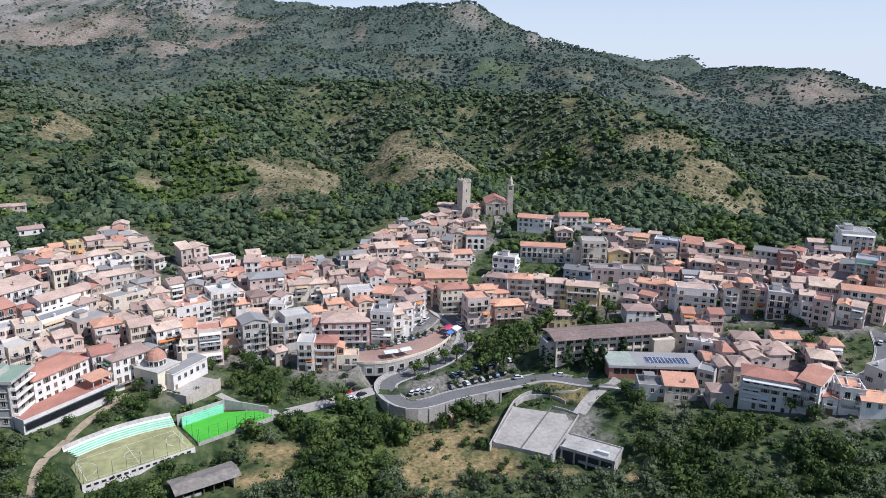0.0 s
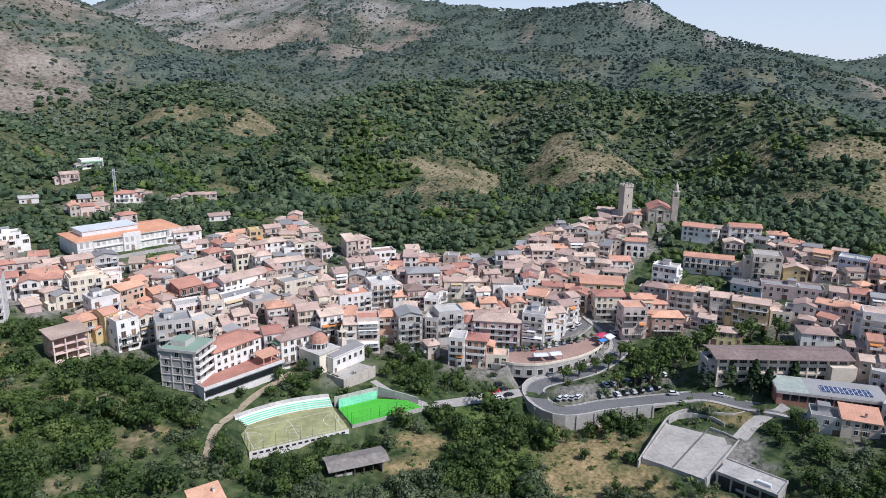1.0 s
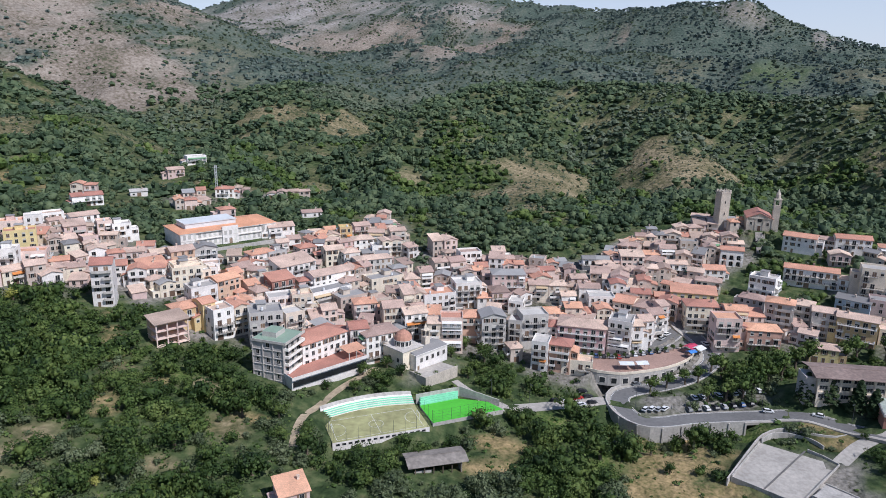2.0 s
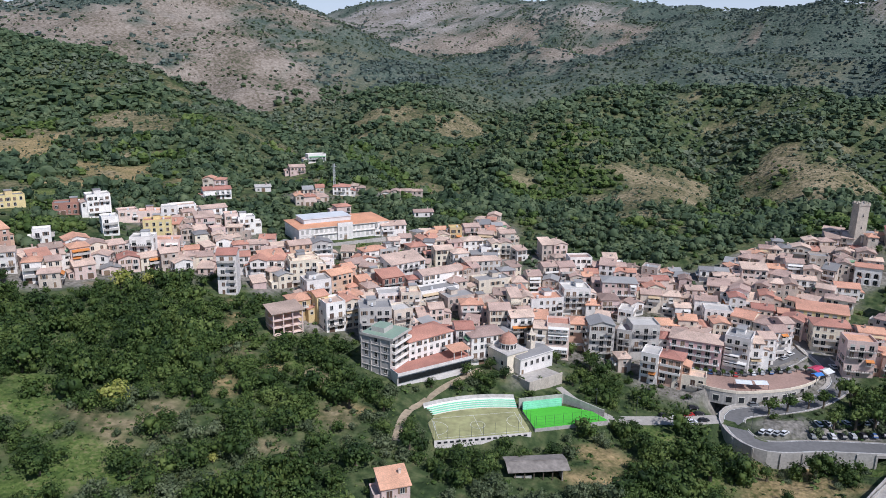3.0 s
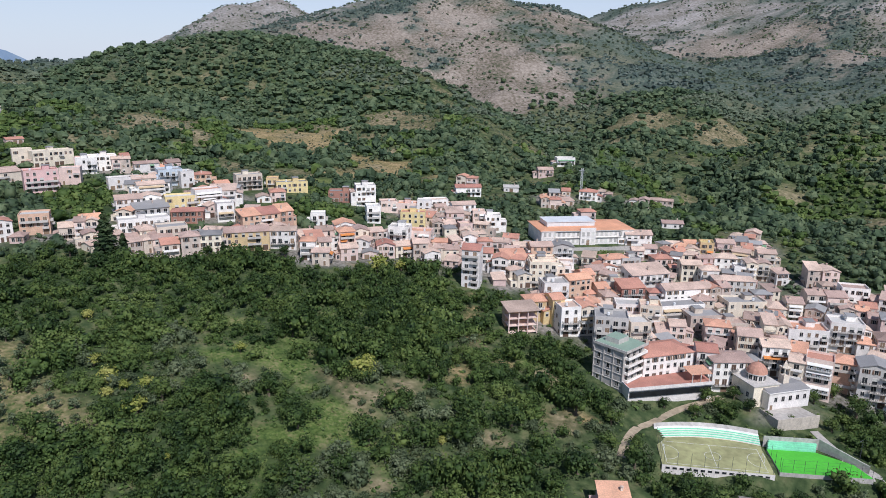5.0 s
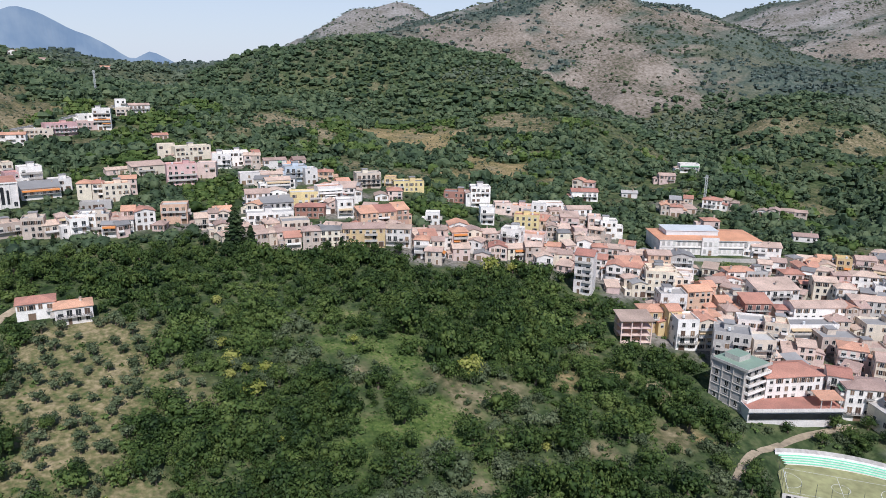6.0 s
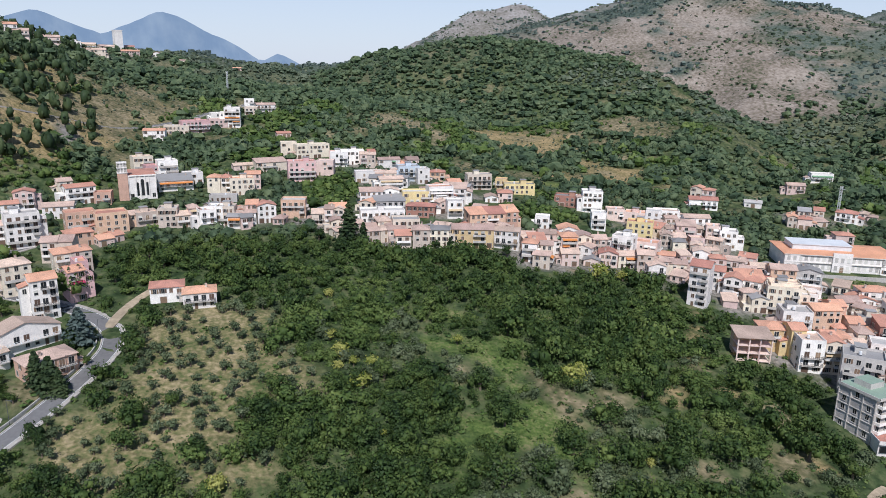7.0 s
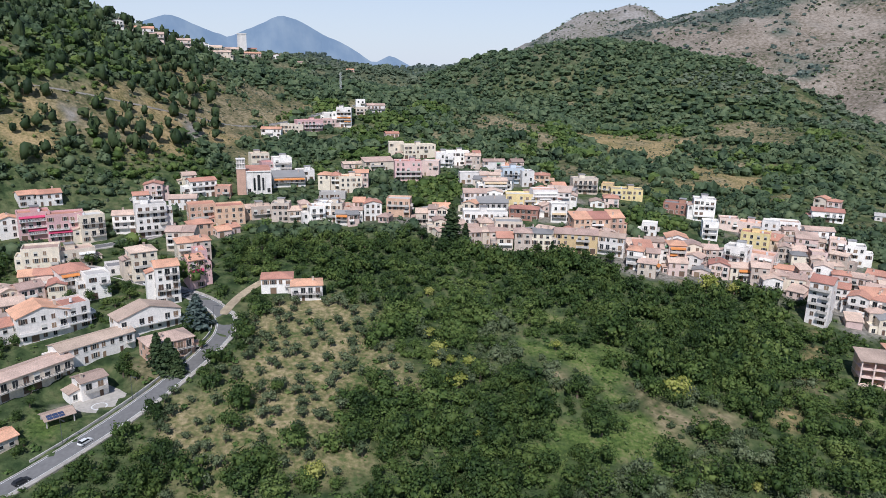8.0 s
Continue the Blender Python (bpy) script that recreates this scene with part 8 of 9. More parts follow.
def mast(x, y, tall):
    ob = thing("pylon", x, y, height(x, y), 20, "tall grey lattice mast above the trees", "mast", "lattice masts")
    s = Shape()
    for u in (-0.6, 0.6):
        for v in (-0.6, 0.6):
            s.box(u - 0.08, u + 0.08, v - 0.08, v + 0.08, -1, tall)
    for k in range(int(tall / 2)):
        z = k * 2.0
        for v in (-0.6, 0.6):
            s.face(((-0.6, v, z), (-0.5, v, z), (0.6, v, z + 2), (0.5, v, z + 2)))
            s.face(((v, -0.6, z), (v, -0.5, z), (v, 0.6, z + 2), (v, 0.5, z + 2)))
    part("lattice", s.mesh("lattice", WHITEMETAL), ob)
    s = Shape()
    s.box(-2.2, 2.2, -0.1, 0.1, tall - 2, tall - 1.8)
    part("crossarm", s.mesh("crossarm", WHITEMETAL), ob)


mast(-320, 400, 18)
mast(-760, 60, 20)


# ---- trees ----
def leaf_material(name, low, high, bright):
    m = bpy.data.materials.new(name)
    m.use_nodes = True
    nodes, links = m.node_tree.nodes, m.node_tree.links
    bsdf = nodes["Principled BSDF"]
    bsdf.inputs["Roughness"].default_value, bsdf.inputs["Specular IOR Level"].default_value = 0.65, 0.25
    geo = nodes.new("ShaderNodeNewGeometry")
    n = nodes.new("ShaderNodeTexNoise")
    n.inputs["Scale"].default_value, n.inputs["Detail"].default_value = 0.09, 2
    links.new(geo.outputs["Position"], n.inputs["Vector"])
    add = nodes.new("ShaderNodeMath")
    add.operation = "MULTIPLY_ADD"
    add.inputs[1].default_value = 0.28
    links.new(geo.outputs["Random Per Island"], add.inputs[0])
    links.new(n.outputs["Fac"], add.inputs[2])
    r = nodes.new("ShaderNodeValToRGB")
    r.color_ramp.elements.new(0.5)
    for e, (at, c) in zip(r.color_ramp.elements, ((0.40, low), (0.62, high), (0.88, bright))):
        e.position, e.color = at, (*c, 1)
    links.new(add.outputs[0], r.inputs[0])
    links.new(r.outputs[0], bsdf.inputs["Base Color"])
    rough = nodes.new("ShaderNodeTexNoise")
    rough.inputs["Scale"].default_value, rough.inputs["Detail"].default_value = 1.6, 4
    links.new(geo.outputs["Position"], rough.inputs["Vector"])
    bump = nodes.new("ShaderNodeBump")
    bump.inputs["Strength"].default_value, bump.inputs["Distance"].default_value = 0.5, 0.4
    links.new(rough.outputs["Fac"], bump.inputs["Height"])
    links.new(bump.outputs[0], bsdf.inputs["Normal"])
    glow = nodes.new("ShaderNodeBsdfTranslucent")
    links.new(r.outputs[0], glow.inputs["Color"])
    mix = nodes.new("ShaderNodeMixShader")
    mix.inputs[0].default_value = 0.18
    links.new(bsdf.outputs[0], mix.inputs[1])
    links.new(glow.outputs[0], mix.inputs[2])
    links.new(mix.outputs[0], nodes["Material Output"].inputs["Surface"])
    return m


OAK = leaf_material("oak leaves", (0.019, 0.040, 0.011), (0.050, 0.088, 0.021), (0.118, 0.162, 0.040))
FRESH = leaf_material("elm and walnut leaves", (0.034, 0.064, 0.015), (0.080, 0.128, 0.030), (0.165, 0.215, 0.058))
OLIVE = leaf_material("olive leaves", (0.056, 0.080, 0.036), (0.108, 0.140, 0.066), (0.19, 0.22, 0.118))
LIME = leaf_material("yellow green leaves", (0.15, 0.19, 0.03), (0.27, 0.29, 0.06), (0.44, 0.42, 0.13))
HOLM = leaf_material("holm oak leaves", (0.034, 0.060, 0.032), (0.080, 0.120, 0.058), (0.155, 0.195, 0.095))
PINE = leaf_material("pine needles", (0.020, 0.040, 0.016), (0.045, 0.074, 0.028), (0.085, 0.115, 0.045))
CEDAR = leaf_material("blue cedar needles", (0.05, 0.075, 0.065), (0.09, 0.125, 0.11), (0.15, 0.19, 0.17))
SCRUB = leaf_material("hill scrub", (0.056, 0.084, 0.050), (0.112, 0.145, 0.088), (0.19, 0.215, 0.14))
# Far woods: leaf colour made paler and bluer to paint in distance haze.
HAZY_WOODS = leaf_material("far leaves with haze tint", (0.065, 0.098, 0.084), (0.125, 0.165, 0.138), (0.20, 0.23, 0.19))
BRAMBLE = leaf_material("brambles", (0.045, 0.085, 0.022), (0.09, 0.15, 0.038), (0.17, 0.22, 0.07))
grow = np.random.default_rng(5)


def cube_ball(n=2):
    """A ball of quads."""
    v, f = [], []
    for ax in range(3):
        for sign in (-1, 1):
            k = len(v)
            for i in range(n + 1):
                for j in range(n + 1):
                    p = [0.0, 0.0, 0.0]
                    p[ax], p[(ax + 1) % 3], p[(ax + 2) % 3] = sign, (2 * i / n - 1) * sign, 2 * j / n - 1
                    p = np.array(p)
                    v.append(p / np.linalg.norm(p))
            for i in range(n):
                for j in range(n):
                    a = k + i * (n + 1) + j
                    f.append((a, a + n + 1, a + n + 2, a + 1))
    v, back = np.unique(np.round(v, 5), axis=0, return_inverse=True)
    return v, back.ravel()[np.array(f)]


def crown(leaves, leaf, lobes, wide=1.0, tall=0.8, core=1, cores=3, fill=(0.50, 0.72)):
    """A crown about one unit in radius, standing on z = 0: uneven lobes, with clumps of leaves standing out from them."""
    centres = grow.normal(0, 1, (lobes, 3))
    centres *= (grow.uniform(0.35, 0.62, lobes) / np.linalg.norm(centres, axis=1))[:, None]
    centres *= (1, 1, 0.75)
    centres[0] = 0
    radii = grow.uniform(0.26, 0.46, lobes)
    radii[0] = 0.62
    pick = grow.integers(0, lobes, leaves)
    way = grow.normal(0, 1, (leaves, 3))
    way[:, 2] = np.abs(way[:, 2]) * 0.9 - 0.25
    way /= np.linalg.norm(way, axis=1)[:, None]
    at = centres[pick] + way * (radii[pick] * grow.uniform(0.74, 1.12, leaves))[:, None]
    n = way + grow.normal(0, 0.26, (leaves, 3)) + (0, 0, 0.12)
    n /= np.linalg.norm(n, axis=1)[:, None]
    a = np.cross(n, grow.normal(0, 1, (leaves, 3)))
    a /= np.linalg.norm(a, axis=1)[:, None]
    b = np.cross(n, a)
    size = leaf * grow.uniform(0.6, 1.3, leaves)[:, None]
    quad = np.stack([at + a * size, at + b * size * 0.8, at - a * size * 0.9, at - b * size * 0.75], 1)
    quad += n[:, None, :] * grow.uniform(-0.3, 0.3, (leaves, 4, 1)) * size[:, None, :]
    v, f = quad.reshape(-1, 3), np.arange(leaves * 4).reshape(-1, 4)
    if core:
        cv, cf = cube_ball(core)
        k = min(lobes, cores)
        v = np.concatenate([v] + [centres[i] + cv * (radii[i] * grow.uniform(*fill, len(cv)))[:, None] for i in range(k)])
        f = np.concatenate([f] + [cf + leaves * 4 + i * len(cv) for i in range(k)])
    v = v * (wide, wide, tall)
    v[:, 2] -= v[:, 2].min()
    return v, f


def quick_mesh(name, v, f, material, smooth=True):
    me = bpy.data.meshes.new(name)
    me.vertices.add(len(v))
    me.vertices.foreach_set("co", np.asarray(v, np.float32).ravel())
    me.loops.add(f.size)
    me.loops.foreach_set("vertex_index", f.astype(np.int32).ravel())
    me.polygons.add(len(f))
    me.polygons.foreach_set("loop_start", np.arange(0, f.size, 4, dtype=np.int32))
    me.polygons.foreach_set("use_smooth", np.full(len(f), smooth))
    me.update(calc_edges=True)
    me.materials.append(material)
    return me


def planted(name, label, shapes, x, y, size, material, sink=0.0, tall=(0.85, 1.2), smooth=True):
    """Many crowns as one object."""
    z = ground(x, y)
    pick = grow.integers(0, len(shapes), len(x))
    vs, fs, k = [], [], 0
    for i, (v, f) in enumerate(shapes):
        j = np.where(pick == i)[0]
        if not len(j):
            continue
        a = grow.uniform(0, 2 * np.pi, len(j))
        c, s = np.cos(a)[:, None], np.sin(a)[:, None]
        h = size[j, None] * grow.uniform(*tall, len(j))[:, None]
        px = (v[None, :, 0] * c - v[None, :, 1] * s) * size[j, None] + x[j, None]
        py = (v[None, :, 0] * s + v[None, :, 1] * c) * size[j, None] + y[j, None]
        pz = v[None, :, 2] * h + z[j, None] - sink * size[j, None]
        vs.append(np.stack([px, py, pz], 2).reshape(-1, 3))
        fs.append((f[None] + (np.arange(len(j)) * len(v))[:, None, None] + k).reshape(-1, 4))
        k += len(j) * len(v)
    me = quick_mesh(name, np.concatenate(vs), np.concatenate(fs), material, smooth)
    return tagged(new(name, me), label, "trees", kind="stuff")


plot_xy = np.array([p[:2] for p in plots])
plot_r = np.array([p[2] for p in plots])


def free_of_town(x, y, gap=0.0):
    ok = np.ones(len(x), bool)
    for part_of in np.array_split(np.arange(len(x)), max(1, len(x) // 3000)):
        d = np.hypot(x[part_of, None] - plot_xy[None, :, 0], y[part_of, None] - plot_xy[None, :, 1]) - plot_r[None]
        ok[part_of] = d.min(1) > gap
    for line, level, width, kind in LINES.values():
        lo, hi = line.min(0) - 9, line.max(0) + 9
        k = np.where((x > lo[0]) & (x < hi[0]) & (y > lo[1]) & (y < hi[1]))[0]
        if len(k):
            d = np.hypot(x[k, None] - line[None, :, 0], y[k, None] - line[None, :, 1]).min(1)
            ok[k] &= d > width / 2 + 1.5 + gap
    for px, py, a, b, turn, h, soft in PADS:
        if b < 3.2:
            continue
        c, s = math.cos(radians(turn)), math.sin(radians(turn))
        u, v = (x - px) * c + (y - py) * s, -(x - px) * s + (y - py) * c
        ok &= (np.abs(u) > a + 1 + gap) | (np.abs(v) > b + 1 + gap)
    return ok


def town_distance(x, y):
    d = np.full(len(x), 1e9)
    for part_of in np.array_split(np.arange(len(x)), max(1, len(x) // 3000)):
        d[part_of] = np.hypot(x[part_of, None] - plot_xy[None, :, 0], y[part_of, None] - plot_xy[None, :, 1]).min(1)
    return d


def scatter(step, r0, r1, a0=-37, a1=114):
    """Places on a jittered net over the part of the valley between two distances and two bearings."""
    g = np.arange(-r1, r1, step)
    x, y = (q.ravel() for q in np.meshgrid(g, g))
    x, y = x + grow.uniform(-0.48, 0.48, len(x)) * step, y + grow.uniform(-0.48, 0.48, len(x)) * step
    r, a = np.hypot(x, y), np.degrees(np.arctan2(-x, y))
    k = (r > r0) & (r < r1) & (a > a0) & (a < a1)
    return x[k], y[k]


def keep_wood(x, y, scrub=0.1):
    """Chance that a tree stands at each place."""
    c = open_land(x, y)
    chance = np.ones(len(x))
    for kind, left in (("dry", scrub * 1.5 + 0.05), ("rock", scrub * 3), ("grass", 0.03), ("brown", 0.05), ("slope", scrub * 2), ("grove", 0.0)):
        chance = np.minimum(chance, 1 - c[kind] * (1 - left))
    chance = chance * (1 - 0.8 * clearings(x, y))
    return grow.random(len(x)) < chance, c


NEAR_SHAPES = [crown(330, 0.072, 16, 1.0, 1.0, 1, 7) for _ in range(10)]
NEXT_SHAPES = [crown(170, 0.10, 11, 1.0, 1.0, 1, 5) for _ in range(9)]
MID_SHAPES = [crown(12, 0.27, 6, 1.0, 0.95, 2, 1, (0.55, 1.45)) for _ in range(14)]
ROW_SHAPES = [crown(7, 0.36, 3, 1.0, 0.85, 1, 1) for _ in range(7)]
EDGE_SHAPES = [crown(38, 0.18, 8, 1.0, 0.95, 2, 1, (0.6, 1.1)) for _ in range(12)]
FAR_SHAPES = [crown(2, 0.36, 3, 1.0, 0.85, 2, 1, (0.6, 1.65)) for _ in range(14)]
LAST_SHAPES = [crown(2, 0.5, 1, 1.0, 0.7, 1, 1, (1.0, 1.6)) for _ in range(7)]
BUSH_SHAPES = [crown(13, 0.38, 3, 1.0, 0.8, 0) for _ in range(6)]
SHRUB_SHAPES = [crown(6, 0.5, 2, 1.0, 0.8, 1, 1) for _ in range(6)]


def town_thinning(x, y, share, reach):
    return (town_distance(x, y) > reach) | (grow.random(len(x)) < share)


def woods(r0, r1, step, shapes, small, large, names, labels):
    """One belt of woods: dark broadleaf trees and grey-green olives."""
    x, y = scatter(step, r0, r1)
    ok, cover = keep_wood(x, y)
    ok &= free_of_town(x, y, 1.2) & (town_thinning(x, y, 0.45, 15) | ((x < -200) & (y < 60) & (grow.random(len(x)) < 0.5)))
    x, y = x[ok], y[ok]
    c = open_land(x, y)
    bare = c["dry"] + c["rock"] + c["slope"] + c["brown"] > 0.4
    olive = bare | (fractal(x / 60, y / 60, 61, 3) > 0.5) | ((x > 20) & (y < 300) & (fractal(x / 40, y / 40, 60, 2) > -0.3)) | ((x > -150) & (x < 0) & (y < 236) & (fractal(x / 30, y / 30, 62, 2) > 0.25))
    size = grow.uniform(small, large, len(x)) * np.where(town_distance(x, y) < 16, 0.55, 1.0) * np.where(olive, 0.75, 1.0) * np.where(bare, 0.55, 1.0)
    size *= 1 + 0.35 * fractal(x / 25, y / 25, 90, 2)
    fresh = ~olive & (fractal(x / 38, y / 38, 66, 3) + grow.normal(0, 0.25, len(x)) > 0.22)
    dark = ~olive & ~fresh
    planted(names[0], labels[0], shapes, x[dark], y[dark], size[dark], OAK, 0.08, (0.9, 1.35))
    planted(names[1], labels[1], shapes, x[olive], y[olive], size[olive], OLIVE, 0.08, (0.85, 1.15))
    planted(names[2], labels[2], shapes, x[fresh], y[fresh], size[fresh] * 0.9, FRESH, 0.08, (0.8, 1.1))


# Woods of the valley, from near to far.
woods(150, 268, 5.7, NEAR_SHAPES, 2.8, 6.6, ("valley_woods", "valley_olives", "valley_thicket"), ("dense dark green oak woods filling the valley", "old grey-green olive trees on the valley floor", "fresh light green elms and walnuts in the valley"))
woods(268, 345, 5.4, NEXT_SHAPES, 2.6, 5.8, ("slope_woods", "slope_olives", "slope_thicket"), ("dark green oak woods below the town", "grey-green olive trees between the houses", "light green young trees below the town"))


def hillsides(r0, r1, shapes, smooth, light):
    """Thick woods in the folds of the hills, and rows of olives along the terraces between them."""
    x, y = scatter(5.2, r0, r1)
    ok, cover = keep_wood(x, y)
    thick = thickness(x, y)
    ok &= free_of_town(x, y, 1.2) & town_thinning(x, y, 0.4, 15) & (grow.random(len(x)) < 0.12 + 1.15 * thick)
    x, y, thick = x[ok], y[ok], thick[ok]
    c = open_land(x, y)
    bare = c["rock"] + c["slope"] + c["brown"] + c["dry"] > 0.5
    size = (1.6 + 1.3 * thick + 4.4 * grow.random(len(x)) ** 1.9) * np.where(town_distance(x, y) < 13, 0.65, 1.0) * np.where(bare, 0.5, 1.0)
    fresh = fractal(x / 45, y / 45, 67, 3) + grow.normal(0, 0.2, len(x)) > light
    planted("hillside_woods", "thick green woods on the hillsides round the town", shapes, x[~fresh], y[~fresh], size[~fresh], HOLM, 0.1, (0.65, 1.2), smooth)
    planted("hillside_thicket", "lighter green young trees among the hillside woods", shapes, x[fresh], y[fresh], size[fresh] * 0.9, FRESH, 0.1, (0.65, 1.1), smooth)
    x, y = scatter(4.3, r0, r1)
    level = np.abs((ground(x, y) / 3.4 + 0.5 * value_noise(x / 60, y / 60, 33)) % 1 - 0.5)
    ok, cover = keep_wood(x, y, 0.2)
    ok &= (level < 0.2) & (thickness(x, y) < 0.75) & free_of_town(x, y, 2.0) & town_thinning(x, y, 0.25, 15) & (grow.random(len(x)) < 0.72)
    x, y = x[ok], y[ok]
    planted("hillside_olives", "rows of grey-green olive trees on the terraces", ROW_SHAPES, x, y, grow.uniform(1.3, 2.5, len(x)), SCRUB, 0.1, (0.85, 1.15))


hillsides(345, 490, EDGE_SHAPES, True, 0.2)
hillsides(490, 720, MID_SHAPES, False, 0.3)


def high_trees(step, r0, r1, shapes, small, large, names, labels, sink):
    """Trees of the mountains: dark woods, and lighter scrub in patches."""
    x, y = scatter(step, r0, r1)
    ok, cover = keep_wood(x, y, 0.03)
    x, y = x[ok], y[ok]
    light = fractal(x / 120, y / 120, 64, 4) > 0.12
    size = (small + (large - small) * grow.random(len(x)) ** 1.6) * np.where(light, 0.8, 1.0)
    # Beyond 1080 m the woods take the leaves with haze in their colour.
    planted(names[0], labels[0], shapes, x[~light], y[~light], size[~light], HOLM if r1 < 1100 else HAZY_WOODS, sink, (0.65, 1.05), False)
    planted(names[1], labels[1], shapes, x[light], y[light], size[light], SCRUB, sink, (0.65, 1.05), False)


high_trees(7.0, 720, 1080, FAR_SHAPES, 2.8, 7.4, ("mountain_woods", "mountain_scrub"), ("dark woods covering the higher slopes", "grey-green scrub on the higher slopes"), 0.05)
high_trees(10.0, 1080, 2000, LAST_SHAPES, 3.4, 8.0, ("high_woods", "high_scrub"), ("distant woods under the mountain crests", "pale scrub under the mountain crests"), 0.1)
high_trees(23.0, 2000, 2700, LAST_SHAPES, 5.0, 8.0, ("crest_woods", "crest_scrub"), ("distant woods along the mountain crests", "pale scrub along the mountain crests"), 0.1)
# Lone shrubs on the bare and stony slopes, in loose clusters.
for name, step, r0, r1, low, high in (("slope_shrubs", 4.3, 345, 900, 0.5, 2.0), ("mountain_shrubs", 9.0, 900, 2300, 1.3, 5.2)):
    x, y = scatter(step, r0, r1)
    c = open_land(x, y)
    bare = np.maximum.reduce([c["dry"] * (r0 < 900), c["slope"], c["rock"] * 0.7, c["brown"] * (r0 < 900)])
    ok = (bare > 0.25) & (grow.random(len(x)) < (0.3 if r0 < 400 else 0.14) + 0.95 * np.clip(fractal(x / 75, y / 75, 71, 4) - 0.08, 0, 1) + 0.3 * (1 - bare)) & free_of_town(x, y, 2)
    x, y = x[ok], y[ok]
    planted(name, "low dark green shrubs scattered over bare stony ground", SHRUB_SHAPES, x, y, low + (high - low) * grow.random(len(x)) ** 2, HOLM if r0 > 800 else SCRUB, 0.15, (0.8, 1.2))
# Undergrowth of the near slopes.
x, y = scatter(2.7, 150, 330)
c = open_land(x, y)
ok = free_of_town(x, y, 0.3) & (grow.random(len(x)) < np.where(c["grove"] > 0.4, 0.14, np.where(c["brown"] > 0.4, 0.22, 0.7)) + 0.25 * fractal(x / 14, y / 14, 95, 2)) & town_thinning(x, y, 0.5, 15)
x, y = x[ok], y[ok]
planted("undergrowth", "low green bushes and brambles", BUSH_SHAPES, x, y, 0.5 + 1.6 * grow.random(len(x)) ** 2, BRAMBLE, 0.1, (0.6, 1.1))
# Pines on the cliff above the upper road.
x, y = scatter(9.0, 400, 850, 95, 118)
ok = (grow.random(len(x)) < 0.55) & free_of_town(x, y, 2) & (ground(x, y) > 72)
x, y = x[ok], y[ok]
planted("cliff_pines", "dark pines on the steep rocky slope", MID_SHAPES, x, y, grow.uniform(2.8, 5.6, len(x)), PINE, -0.3, (1.2, 2.0))


def trunk_mesh(tall, thick, limbs=4):
    s = Shape()
    s.tube(0, 0, -0.6, tall * 0.55, thick, thick * 0.7, 7)
    for k in range(limbs):
        a = 2 * math.pi * k / limbs + 0.4
        p, q = Vector((0, 0, tall * 0.5)), Vector((math.cos(a) * tall * 0.3, math.sin(a) * tall * 0.3, tall))
        u = (q - p).cross(Vector((0, 0, 1))).normalized()
        v = u.cross((q - p).normalized())
        r0, r1 = thick * 0.5, thick * 0.2
        for i in range(4):
            c0, s0, c1, s1 = (f(math.pi / 2 * j) for j in (i, i + 1) for f in (math.cos, math.sin))
            s.face([p + (u * c0 + v * s0) * r0, p + (u * c1 + v * s1) * r0, q + (u * c1 + v * s1) * r1, q + (u * c0 + v * s0) * r1])
    return s.mesh("trunk", BARK)


def tree_kind(name, label, group, leaves, leaf, lobes, wide, tall, lift, material, count=4, thick=0.22):
    """Some trees of one kind, one unit being one metre of crown radius; returned as (name, label, group, [(trunk, crown)])."""
    made = []
    for _ in range(count):
        v, f = crown(leaves, leaf, lobes, wide, tall, 1, 6)
        v[:, 2] += lift
        made.append((trunk_mesh(lift + 0.45 * tall, thick * 0.5), quick_mesh("crown", v, f, material)))
    return name, label, group, made


def conifer(leaves, tiers, wide, tall, droop=0.12):
    """A crown of spreading tiers that narrow to a tip, standing on z = 0."""
    tier = grow.integers(0, tiers, leaves)
    up = (tier + grow.uniform(0, 0.55, leaves)) / tiers
    reach = wide * (1 - up) ** 0.8 * np.sqrt(grow.uniform(0.05, 1, leaves)) * (0.85 + 0.15 * np.sin(tier * 2.4))
    a = grow.uniform(0, 2 * np.pi, leaves)
    reach *= 0.82 + 0.22 * np.sin(a * 5 + tier * 1.7)
    at = np.stack([np.cos(a) * reach, np.sin(a) * reach, up * tall - droop * reach], 1)
    n = np.stack([np.cos(a) * 0.45, np.sin(a) * 0.45, np.ones(leaves)], 1) + grow.normal(0, 0.35, (leaves, 3))
    n /= np.linalg.norm(n, axis=1)[:, None]
    b = np.cross(n, grow.normal(0, 1, (leaves, 3)))
    b /= np.linalg.norm(b, axis=1)[:, None]
    c = np.cross(n, b)
    size = (wide * grow.uniform(0.07, 0.13, leaves))[:, None]
    quad = np.stack([at + b * size, at + c * size, at - b * size, at - c * size], 1)
    return quad.reshape(-1, 3), np.arange(leaves * 4).reshape(-1, 4)


def conifer_kind(name, label, group, leaves, tiers, wide, tall, lift, material, count=3):
    made = []
    for _ in range(count):
        v, f = conifer(leaves, tiers, wide, tall)
        v[:, 2] += lift
        s = Shape()
        s.tube(0, 0, -0.3, lift + tall * 0.92, 0.07 * wide, 0.01, 7)
        made.append((s.mesh("trunk", BARK), quick_mesh("crown", v, f, material)))
    return name, label, group, made


def plant(kind, x, y, size, sink=0.0):
    name, label, group, made = kind
    trunk, leaves = dice.choice(made)
    ob = thing(name, x, y, height(x, y) - sink, dice.uniform(0, 360), label, "tree", group)
    ob.scale = (size, size, size * dice.uniform(0.9, 1.15))
    part("trunk", trunk, ob)
    part("crown", leaves, ob)
    return ob


